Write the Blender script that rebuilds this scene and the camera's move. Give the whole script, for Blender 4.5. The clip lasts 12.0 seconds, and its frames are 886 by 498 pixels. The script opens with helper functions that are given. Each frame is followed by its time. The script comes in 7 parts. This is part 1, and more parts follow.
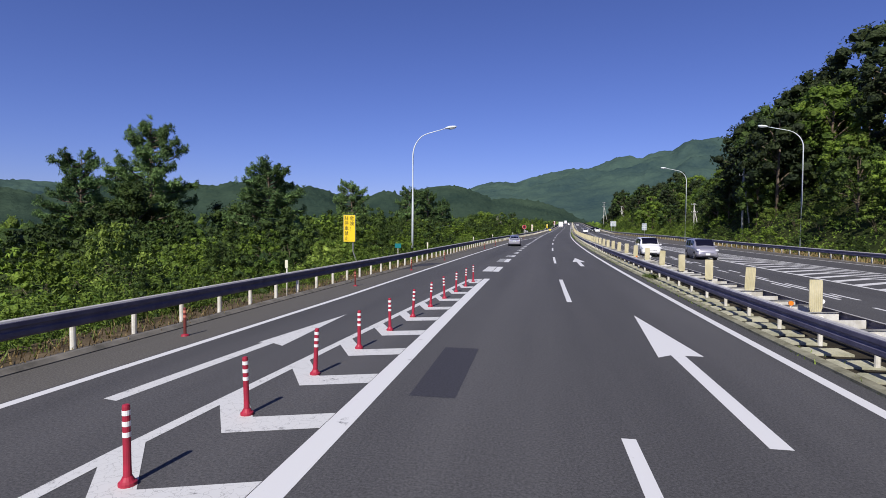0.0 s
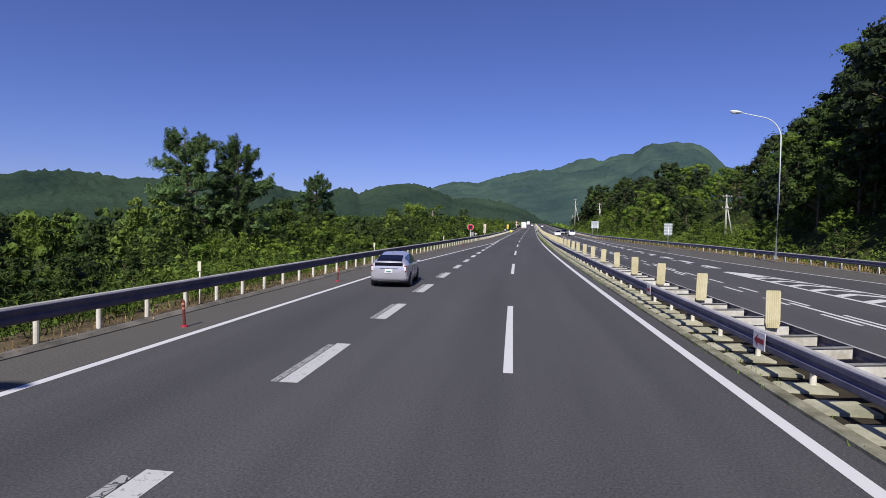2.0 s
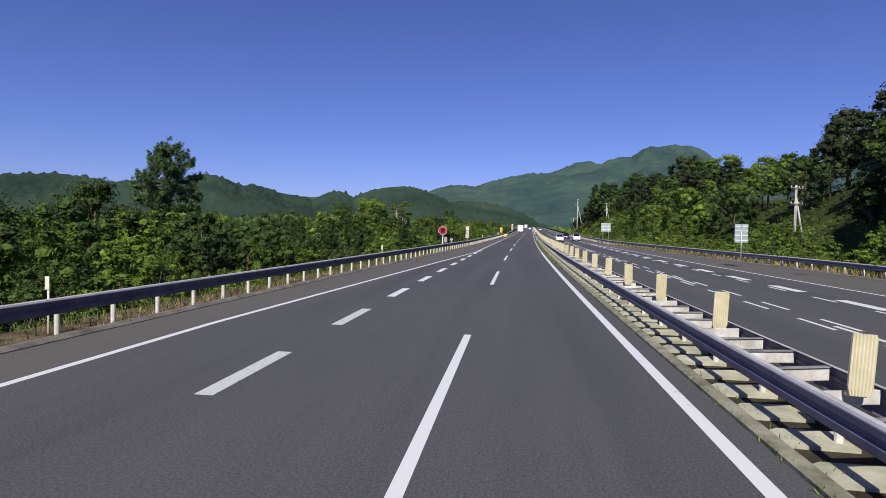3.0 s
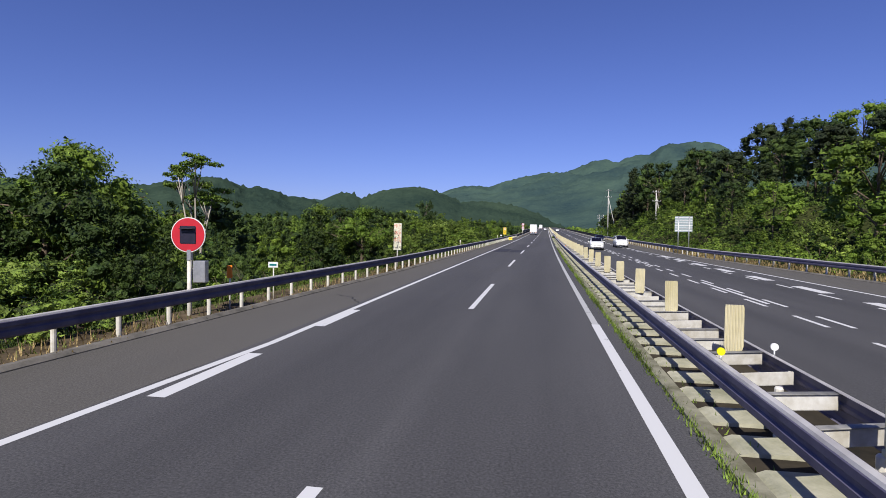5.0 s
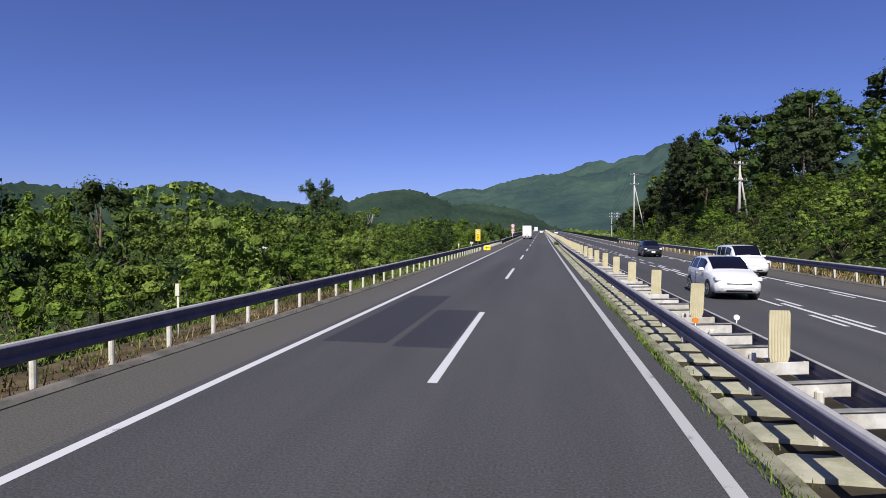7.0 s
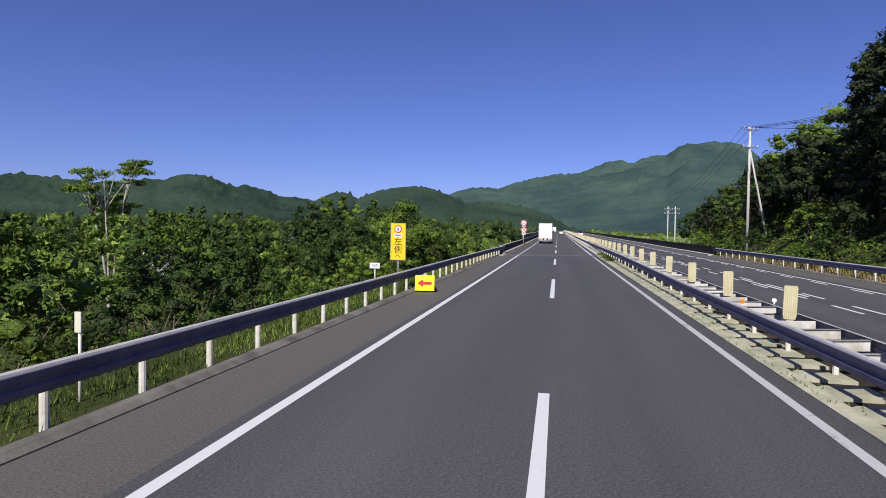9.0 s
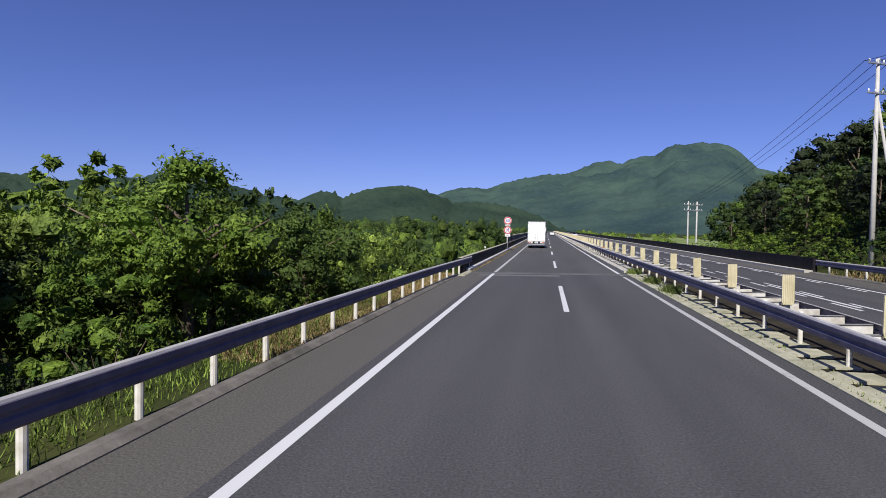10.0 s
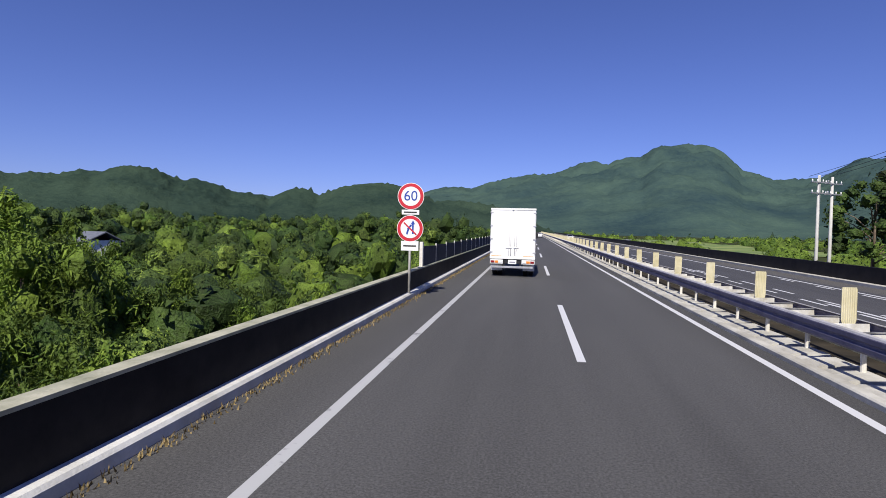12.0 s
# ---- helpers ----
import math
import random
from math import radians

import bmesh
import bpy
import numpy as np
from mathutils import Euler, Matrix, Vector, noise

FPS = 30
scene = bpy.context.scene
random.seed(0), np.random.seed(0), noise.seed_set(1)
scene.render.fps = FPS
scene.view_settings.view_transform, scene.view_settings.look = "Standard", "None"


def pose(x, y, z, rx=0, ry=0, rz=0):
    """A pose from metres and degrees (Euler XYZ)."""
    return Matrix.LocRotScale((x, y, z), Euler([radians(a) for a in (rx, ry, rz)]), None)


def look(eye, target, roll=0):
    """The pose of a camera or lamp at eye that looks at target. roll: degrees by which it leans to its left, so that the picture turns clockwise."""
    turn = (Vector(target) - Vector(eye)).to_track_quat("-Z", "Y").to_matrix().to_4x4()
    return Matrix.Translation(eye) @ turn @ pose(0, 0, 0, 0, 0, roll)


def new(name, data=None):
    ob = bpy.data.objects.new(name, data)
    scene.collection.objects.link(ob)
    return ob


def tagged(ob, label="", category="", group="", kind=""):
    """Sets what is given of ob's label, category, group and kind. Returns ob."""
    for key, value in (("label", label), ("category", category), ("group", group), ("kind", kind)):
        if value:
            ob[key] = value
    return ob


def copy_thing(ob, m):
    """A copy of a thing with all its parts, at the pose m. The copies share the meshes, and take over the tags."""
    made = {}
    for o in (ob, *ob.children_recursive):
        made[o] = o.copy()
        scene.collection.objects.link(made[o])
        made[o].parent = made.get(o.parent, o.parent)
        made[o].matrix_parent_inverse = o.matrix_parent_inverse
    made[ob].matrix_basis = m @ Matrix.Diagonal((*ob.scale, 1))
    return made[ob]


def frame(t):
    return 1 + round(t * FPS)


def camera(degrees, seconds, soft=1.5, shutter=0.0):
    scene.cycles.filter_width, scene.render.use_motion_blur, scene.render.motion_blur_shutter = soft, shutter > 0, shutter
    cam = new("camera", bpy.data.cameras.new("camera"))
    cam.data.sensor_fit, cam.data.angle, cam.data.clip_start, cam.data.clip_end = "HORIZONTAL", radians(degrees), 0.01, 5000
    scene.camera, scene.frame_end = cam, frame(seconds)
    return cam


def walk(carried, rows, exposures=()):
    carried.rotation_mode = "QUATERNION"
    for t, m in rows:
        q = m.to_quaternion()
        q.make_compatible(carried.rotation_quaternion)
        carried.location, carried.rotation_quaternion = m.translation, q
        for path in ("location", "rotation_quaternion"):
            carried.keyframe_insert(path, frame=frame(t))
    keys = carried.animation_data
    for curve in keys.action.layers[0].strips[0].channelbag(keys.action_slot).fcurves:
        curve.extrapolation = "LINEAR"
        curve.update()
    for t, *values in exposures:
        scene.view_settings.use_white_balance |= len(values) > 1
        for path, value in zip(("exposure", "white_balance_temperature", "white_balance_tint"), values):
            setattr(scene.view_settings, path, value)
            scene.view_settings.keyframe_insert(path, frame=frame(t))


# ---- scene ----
cam = camera(78.81, 12.0, soft=0.9, shutter=0.0)
PATH = [
    (0.0, pose(-1.142, 1.393, 2.504, 87.70, -0.50, 9.47)),
    (0.5, pose(-1.004, 13.649, 2.509, 87.57, -1.01, 8.81)),
    (1.0, pose(-0.681, 26.084, 2.522, 87.54, -1.28, 7.61)),
    (1.5, pose(-0.144, 38.450, 2.543, 87.38, -0.49, 6.29)),
    (2.0, pose(0.690, 50.736, 2.571, 87.75, -1.28, 5.55)),
    (2.5, pose(1.598, 63.043, 2.608, 87.89, -1.01, 5.31)),
    (2.7, pose(1.970, 67.941, 2.625, 88.11, -1.20, 5.22)),
    (4.3, pose(4.777, 106.016, 2.798, 88.20, -0.74, 5.95)),
    (4.5, pose(5.047, 110.856, 2.826, 87.98, -0.72, 6.06)),
    (5.0, pose(5.761, 122.964, 2.900, 88.30, -0.63, 6.93)),
    (5.5, pose(6.294, 134.656, 2.979, 88.93, -1.04, 6.88)),
    (6.0, pose(6.894, 146.594, 3.067, 88.25, -0.53, 6.82)),
    (6.5, pose(7.615, 158.777, 3.165, 88.53, -0.20, 6.60)),
    (7.0, pose(8.257, 171.013, 3.270, 88.72, 0.06, 6.41)),
    (7.2, pose(8.519, 175.904, 3.315, 88.64, 0.04, 6.48)),
    (8.8, pose(9.789, 214.630, 3.711, 88.52, -0.77, 8.22)),
    (9.0, pose(9.884, 219.316, 3.764, 88.60, -0.89, 8.05)),
    (9.5, pose(10.183, 230.928, 3.900, 88.40, -1.33, 7.54)),
    (10.0, pose(10.643, 242.587, 4.045, 88.67, -0.96, 6.88)),
    (10.5, pose(11.281, 254.422, 4.199, 88.47, -1.10, 6.19)),
    (11.0, pose(12.026, 266.228, 4.360, 89.18, -0.86, 5.66)),
    (11.5, pose(12.770, 278.019, 4.528, 88.51, -1.38, 5.53)),
    (12.0, pose(13.483, 289.047, 4.692, 88.68, -1.47, 5.32)),
]
walk(cam, PATH, exposures=[(0.0, 0.12), (2.0, 0.10), (2.7, 0.18), (9.5, 0.18), (11.0, 0.10), (12.0, 0.22)])
# ---- world, sun ----
SUN_DIR = Vector((-0.11, -0.80, 0.78)).normalized()
world = bpy.data.worlds.new("sky")
scene.world = world
world.use_nodes = True
wn = world.node_tree.nodes
sky = wn.new("ShaderNodeTexSky")
sky.sky_type = "NISHITA"
sky.sun_disc = False
sky.sun_elevation = math.asin(SUN_DIR.z)
sky.sun_rotation = math.atan2(SUN_DIR.x, SUN_DIR.y) % (2 * math.pi)
sky.altitude = 900
sky.air_density = 1.0
sky.dust_density = 0.6
sky.ozone_density = 4.0
tint = wn.new("ShaderNodeMix")
tint.data_type, tint.blend_type = "RGBA", "MULTIPLY"
tint.inputs[0].default_value = 1.0
tint.inputs[7].default_value = (0.78, 0.77, 1.30, 1)
world.node_tree.links.new(sky.outputs[0], tint.inputs[6])
world.node_tree.links.new(tint.outputs[2], wn["Background"].inputs[0])
wn["Background"].inputs[1].default_value = 0.075
sun_data = bpy.data.lights.new("sun", "SUN")
sun_data.energy = 5.0
sun_data.angle = radians(0.5)
sun_data.color = (1.0, 0.95, 0.87)
sun = new("sun", sun_data)
sun.matrix_world = look(SUN_DIR * 200, (0, 0, 0))

# ---- road line: gentle right-hand bend, slight climb ----
K0, K1, KEND, GV, GEND = 0.000589, -2.53e-6, 232.5, 5.22e-5, 320.0
_s = np.arange(-400, 3000, 0.5)
_kap = np.where(_s < -50, K0, np.where(_s < KEND, K0 + K1 * _s, 0.0))
_gr = np.where(_s < GEND, GV * np.clip(_s, -50, None), GV * GEND)


def cumul(v):
    q = np.concatenate([[0], np.cumsum((v[1:] + v[:-1]) * 0.25)])
    return q - np.interp(0, _s, q)


_th = cumul(_kap)
_X, _Y, _Z = cumul(np.sin(_th)), cumul(np.cos(_th)), cumul(_gr)


def rd(u, s, z=0.0):
    """World places of road coordinates: u metres right of the lane line, s metres along, z above the road."""
    u, s, z = np.broadcast_arrays(np.asarray(u, float), np.asarray(s, float), np.asarray(z, float))
    th = np.interp(s, _s, _th)
    return np.stack([np.interp(s, _s, _X) + u * np.cos(th), np.interp(s, _s, _Y) - u * np.sin(th), np.interp(s, _s, _Z) + z], -1)


def at_road(u, s, z=0.0, turn=0.0, scale=1.0):
    """Pose on the road: local y along it, local x to the right."""
    p = rd(u, s, z)
    th = float(np.interp(s, _s, _th))
    return Matrix.LocRotScale(Vector(p), Euler((0, 0, radians(turn) - th)), Vector((scale,) * 3))


def left_edge(s):
    return np.interp(s, [0, 20, 45, 88, 134, 170], [-8.6, -7.8, -7.3, -6.5, -3.6, -3.6])


def left_rail(s):
    return np.interp(s, [0, 20, 32, 80, 112, 155, 200, 250], [-10.3, -9.8, -9.4, -8.95, -7.9, -6.35, -5.95, -5.75])


def right_rail(s):
    return np.interp(s, [90, 120, 150, 178, 400], [23.0, 22.5, 19.5, 16.8, 16.6])


# ---- materials ----
def mat(name, color, rough=0.7, metal=0.0, color2=None, scale=4.0, detail=6.0, bump=0.0, bump_scale=40.0, spec=0.5, coord="object", lo=0.35, hi=0.65):
    m = bpy.data.materials.new(name)
    m.use_nodes = True
    nt = m.node_tree
    b = nt.nodes["Principled BSDF"]
    b.inputs["Base Color"].default_value = (*color, 1)
    b.inputs["Roughness"].default_value = rough
    b.inputs["Metallic"].default_value = metal
    b.inputs["Specular IOR Level"].default_value = spec
    if coord == "world":
        co = nt.nodes.new("ShaderNodeNewGeometry").outputs["Position"]
    else:
        co = nt.nodes.new("ShaderNodeTexCoord").outputs["Object"]
    if color2:
        n = nt.nodes.new("ShaderNodeTexNoise")
        n.inputs["Scale"].default_value, n.inputs["Detail"].default_value = scale, detail
        n.inputs["Roughness"].default_value = 0.65
        nt.links.new(co, n.inputs["Vector"])
        r = nt.nodes.new("ShaderNodeValToRGB")
        r.color_ramp.elements[0].position, r.color_ramp.elements[1].position = lo, hi
        r.color_ramp.elements[0].color, r.color_ramp.elements[1].color = (*color, 1), (*color2, 1)
        nt.links.new(n.outputs["Fac"], r.inputs[0])
        nt.links.new(r.outputs[0], b.inputs["Base Color"])
    if bump:
        n2 = nt.nodes.new("ShaderNodeTexNoise")
        n2.inputs["Scale"].default_value, n2.inputs["Detail"].default_value = bump_scale, 4
        nt.links.new(co, n2.inputs["Vector"])
        bp = nt.nodes.new("ShaderNodeBump")
        bp.inputs["Strength"].default_value = bump
        bp.inputs["Distance"].default_value = 0.02 if bump_scale > 1 else 6.0
        nt.links.new(n2.outputs["Fac"], bp.inputs["Height"])
        nt.links.new(bp.outputs[0], b.inputs["Normal"])
    return m


def asphalt(name, base, light, streak):
    """Road surface: coarse grain, wheel-track streaks along the lane (u, s in the UV map), old stains."""
    m = mat(name, base, rough=0.85, spec=0.3)
    nt = m.node_tree
    b = nt.nodes["Principled BSDF"]
    uv = nt.nodes.new("ShaderNodeUVMap")
    uv.uv_map = "road"
    facs = []
    for sc, sy, det, rough in ((0.55, 0.02, 3, 0.5), (0.35, 0.12, 7, 0.75), (30.0, 1.0, 5, 0.9)):
        mp = nt.nodes.new("ShaderNodeMapping")
        mp.inputs["Scale"].default_value = (1.0, sy, 1.0)
        nt.links.new(uv.outputs[0], mp.inputs["Vector"])
        n = nt.nodes.new("ShaderNodeTexNoise")
        n.inputs["Scale"].default_value, n.inputs["Detail"].default_value, n.inputs["Roughness"].default_value = sc, det, rough
        nt.links.new(mp.outputs[0], n.inputs["Vector"])
        facs.append(n.outputs["Fac"])
    add = nt.nodes.new("ShaderNodeMath")
    add.operation = "MULTIPLY_ADD"
    add.inputs[1].default_value, add.inputs[2].default_value = streak, 0.0
    nt.links.new(facs[0], add.inputs[0])
    add2 = nt.nodes.new("ShaderNodeMath")
    add2.operation = "MULTIPLY_ADD"
    add2.inputs[1].default_value = 0.5
    nt.links.new(facs[1], add2.inputs[0])
    nt.links.new(add.outputs[0], add2.inputs[2])
    add3 = nt.nodes.new("ShaderNodeMath")
    add3.operation = "MULTIPLY_ADD"
    add3.inputs[1].default_value = 0.9
    nt.links.new(facs[2], add3.inputs[0])
    nt.links.new(add2.outputs[0], add3.inputs[2])
    r = nt.nodes.new("ShaderNodeValToRGB")
    mid = 0.5 * (streak + 0.5 + 0.9)
    r.color_ramp.elements[0].position, r.color_ramp.elements[1].position = max(0.0, mid / 2 - 0.17), min(1.0, mid / 2 + 0.17)
    r.color_ramp.elements[0].color, r.color_ramp.elements[1].color = (*base, 1), (*light, 1)
    half = nt.nodes.new("ShaderNodeMath")
    half.operation = "MULTIPLY"
    half.inputs[1].default_value = 0.5
    nt.links.new(add3.outputs[0], half.inputs[0])
    nt.links.new(half.outputs[0], r.inputs[0])
    gr = nt.nodes.new("ShaderNodeMapRange")
    gr.inputs["From Min"].default_value, gr.inputs["From Max"].default_value = 0.32, 0.70
    gr.inputs["To Min"].default_value, gr.inputs["To Max"].default_value = 0.45, 1.65
    nt.links.new(facs[2], gr.inputs["Value"])
    gm = nt.nodes.new("ShaderNodeMix")
    gm.data_type, gm.blend_type = "RGBA", "MULTIPLY"
    gm.inputs[0].default_value = 1.0
    nt.links.new(r.outputs[0], gm.inputs[6])
    nt.links.new(gr.outputs[0], gm.inputs[7])
    nt.links.new(gm.outputs[2], b.inputs["Base Color"])
    bp = nt.nodes.new("ShaderNodeBump")
    bp.inputs["Strength"].default_value, bp.inputs["Distance"].default_value = 0.5, 0.01
    nt.links.new(facs[2], bp.inputs["Height"])
    nt.links.new(bp.outputs[0], b.inputs["Normal"])
    return m


def paint_worn(name, color, wear, under, grain=2.2):
    """Road paint with cracks and rubbed patches that let the asphalt show."""
    m = mat(name, color, rough=0.6)
    nt = m.node_tree
    b = nt.nodes["Principled BSDF"]
    co = nt.nodes.new("ShaderNodeNewGeometry").outputs["Position"]
    n = nt.nodes.new("ShaderNodeTexNoise")
    n.inputs["Scale"].default_value, n.inputs["Detail"].default_value, n.inputs["Roughness"].default_value = grain, 10, 0.75
    nt.links.new(co, n.inputs["Vector"])
    r = nt.nodes.new("ShaderNodeValToRGB")
    r.color_ramp.elements[0].position, r.color_ramp.elements[1].position = wear - 0.05, wear + 0.03
    r.color_ramp.elements[0].color, r.color_ramp.elements[1].color = (*under, 1), (*color, 1)
    nt.links.new(n.outputs["Fac"], r.inputs[0])
    nt.links.new(r.outputs[0], b.inputs["Base Color"])
    return m


def foliage(name, dark, light, glow=0.2):
    """Leaves: colour varies leaf by leaf, plant by plant and stand by stand, with some light coming through."""
    m = bpy.data.materials.new(name)
    m.use_nodes = True
    nt = m.node_tree
    b = nt.nodes["Principled BSDF"]
    g = nt.nodes.new("ShaderNodeNewGeometry")
    oi = nt.nodes.new("ShaderNodeObjectInfo")
    r = nt.nodes.new("ShaderNodeValToRGB")
    r.color_ramp.elements[0].color, r.color_ramp.elements[1].color = (*dark, 1), (*light, 1)
    mx = nt.nodes.new("ShaderNodeMath")
    mx.operation = "MULTIPLY_ADD"
    mx.inputs[1].default_value = 0.35
    nt.links.new(oi.outputs["Random"], mx.inputs[0])
    ml = nt.nodes.new("ShaderNodeMath")
    ml.operation = "MULTIPLY"
    ml.inputs[1].default_value = 0.65
    nt.links.new(g.outputs["Random Per Island"], ml.inputs[0])
    nt.links.new(ml.outputs[0], mx.inputs[2])
    nt.links.new(mx.outputs[0], r.inputs[0])
    col = r.outputs[0]
    bump_src = None
    for scale, detail, lo, hi in ((0.22, 2, 0.55, 1.40), (5.0, 3, 0.55, 1.40)):
        n = nt.nodes.new("ShaderNodeTexNoise")
        n.inputs["Scale"].default_value, n.inputs["Detail"].default_value = scale, detail
        nt.links.new(g.outputs["Position"], n.inputs["Vector"])
        mr = nt.nodes.new("ShaderNodeMapRange")
        mr.inputs["From Min"].default_value, mr.inputs["From Max"].default_value = 0.32, 0.68
        mr.inputs["To Min"].default_value, mr.inputs["To Max"].default_value = lo, hi
        nt.links.new(n.outputs["Fac"], mr.inputs["Value"])
        mu = nt.nodes.new("ShaderNodeMix")
        mu.data_type, mu.blend_type = "RGBA", "MULTIPLY"
        mu.inputs[0].default_value = 1.0
        nt.links.new(col, mu.inputs[6])
        nt.links.new(mr.outputs[0], mu.inputs[7])
        col = mu.outputs[2]
        bump_src = n.outputs["Fac"]
    bp = nt.nodes.new("ShaderNodeBump")
    bp.inputs["Strength"].default_value, bp.inputs["Distance"].default_value = 0.9, 0.25
    nt.links.new(bump_src, bp.inputs["Height"])
    nt.links.new(bp.outputs[0], b.inputs["Normal"])
    nt.links.new(col, b.inputs["Base Color"])
    b.inputs["Roughness"].default_value = 0.6
    b.inputs["Specular IOR Level"].default_value = 0.25
    tr = nt.nodes.new("ShaderNodeBsdfTranslucent")
    nt.links.new(col, tr.inputs[0])
    ms = nt.nodes.new("ShaderNodeMixShader")
    ms.inputs[0].default_value = glow
    out = nt.nodes["Material Output"]
    nt.links.new(b.outputs[0], ms.inputs[1])
    nt.links.new(tr.outputs[0], ms.inputs[2])
    nt.links.new(ms.outputs[0], out.inputs[0])
    return m


def paint_cracked(name, color, scale, width, under, depth=0.12):
    """Old thick road paint broken into a net of dark cracks, with rubbed patches."""
    m = paint_worn(name, color, 0.38, under)
    nt = m.node_tree
    b = nt.nodes["Principled BSDF"]
    src = b.inputs["Base Color"].links[0].from_socket
    co = nt.nodes.new("ShaderNodeNewGeometry").outputs["Position"]
    dn = nt.nodes.new("ShaderNodeTexNoise")
    dn.inputs["Scale"].default_value, dn.inputs["Detail"].default_value = 5.0, 4
    nt.links.new(co, dn.inputs["Vector"])
    ad = nt.nodes.new("ShaderNodeMix")
    ad.data_type, ad.blend_type = "RGBA", "LINEAR_LIGHT"
    ad.inputs[0].default_value = 0.12
    nt.links.new(co, ad.inputs[6])
    nt.links.new(dn.outputs["Color"], ad.inputs[7])
    v = nt.nodes.new("ShaderNodeTexVoronoi")
    v.feature = "DISTANCE_TO_EDGE"
    v.inputs["Scale"].default_value = scale
    nt.links.new(ad.outputs[2], v.inputs["Vector"])
    r = nt.nodes.new("ShaderNodeValToRGB")
    r.color_ramp.elements[0].position, r.color_ramp.elements[1].position = width * 0.5, width
    r.color_ramp.elements[0].color, r.color_ramp.elements[1].color = (depth, depth, depth, 1), (1, 1, 1, 1)
    nt.links.new(v.outputs["Distance"], r.inputs[0])
    mx = nt.nodes.new("ShaderNodeMix")
    mx.data_type, mx.blend_type = "RGBA", "MULTIPLY"
    mx.inputs[0].default_value = 1.0
    nt.links.new(src, mx.inputs[6])
    nt.links.new(r.outputs[0], mx.inputs[7])
    nt.links.new(mx.outputs[2], b.inputs["Base Color"])
    return m


M_ASPHALT = asphalt("asphalt", (0.035, 0.035, 0.038), (0.099, 0.097, 0.100), 0.6)
M_SHOULDER = asphalt("asphalt_shoulder", (0.066, 0.062, 0.056), (0.120, 0.113, 0.103), 0.2)
M_PATCH = asphalt("asphalt_patch", (0.026, 0.026, 0.034), (0.045, 0.045, 0.055), 0.2)
M_BRIDGE = asphalt("asphalt_bridge", (0.042, 0.041, 0.040), (0.105, 0.103, 0.10), 0.5)
M_WHITE = paint_worn("road_paint", (0.60, 0.60, 0.60), 0.35, (0.09, 0.09, 0.09))
M_WORN = paint_cracked("road_paint_worn", (0.56, 0.56, 0.55), 8.0, 0.02, (0.1, 0.1, 0.1), 0.66)
M_DASH = paint_worn("merge_paint", (0.50, 0.50, 0.49), 0.41, (0.14, 0.14, 0.14), 14.0)
M_CRACKED = paint_cracked("road_paint_cracked", (0.34, 0.34, 0.33), 7.5, 0.07, (0.08, 0.08, 0.08))
# soil tone kept near black to paint the shade in the slab gaps
M_SOIL_SHADE = mat("soil", (0.022, 0.02, 0.016), 0.95, color2=(0.06, 0.05, 0.036), scale=0.8, bump=0.6, bump_scale=6, coord="world", spec=0.06)
M_VERGE = mat("verge_soil", (0.05, 0.038, 0.025), 0.95, color2=(0.15, 0.115, 0.072), scale=1.6, bump=0.6, bump_scale=12, coord="world", spec=0.06)
M_GROUND = mat("grass_ground", (0.02, 0.032, 0.010), 0.95, color2=(0.06, 0.066, 0.022), scale=0.15, bump=0.6, bump_scale=3, coord="world", spec=0.06)
M_CONCRETE = mat("concrete", (0.36, 0.34, 0.29), 0.9, color2=(0.55, 0.53, 0.47), scale=1.3, bump=0.3, bump_scale=30, coord="world")
M_CONC_OLD = mat("concrete_mossy", (0.25, 0.25, 0.17), 0.95, color2=(0.46, 0.44, 0.33), scale=1.6, bump=0.4, bump_scale=25, coord="world")
M_KERB_WHITE = mat("kerb_pale", (0.5, 0.49, 0.45), 0.9, color2=(0.72, 0.71, 0.68), scale=1.3, bump=0.3, bump_scale=30, coord="world")
# pale steel: sunlight on the beams' top edges put into the colour
M_STEEL_SUN = mat("rail_edge_sunlit", (0.42, 0.40, 0.38), 0.5, 0.2, color2=(0.6, 0.58, 0.55), scale=1.5, coord="world")
# dark blue-grey steel: the faces' shade and skylight are in the base colour
M_STEEL_SHADE = mat("rail_steel_shade", (0.085, 0.08, 0.13), 0.65, 0.0, color2=(0.14, 0.13, 0.18), scale=2.0, coord="world", spec=0.3)
M_POST = mat("post_paint", (0.56, 0.53, 0.45), 0.6, color2=(0.74, 0.72, 0.66), scale=5, coord="world")
M_BRACKET = mat("bracket_paint", (0.42, 0.39, 0.32), 0.6, color2=(0.72, 0.71, 0.67), scale=2.2, coord="world")
M_PANEL = mat("antiglare_plastic", (0.50, 0.45, 0.27), 0.55, color2=(0.62, 0.57, 0.39), scale=2, coord="world")
# dark facing, lowered to near-black to take in shade and lens falloff
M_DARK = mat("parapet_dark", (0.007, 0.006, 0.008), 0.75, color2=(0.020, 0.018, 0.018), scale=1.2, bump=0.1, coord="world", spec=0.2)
M_KERB_MOSS = mat("kerb_mossy", (0.11, 0.105, 0.065), 0.95, color2=(0.27, 0.26, 0.19), scale=2.2, bump=0.4, bump_scale=25, coord="world")
M_KERB_DARK = mat("asphalt_kerb", (0.075, 0.07, 0.06), 0.95, color2=(0.18, 0.165, 0.145), scale=1.5, bump=0.4, bump_scale=20, coord="world")
M_BARK_PALE = mat("bark_pale", (0.30, 0.26, 0.21), 0.9, color2=(0.5, 0.46, 0.4), scale=3, bump=0.3, bump_scale=20)
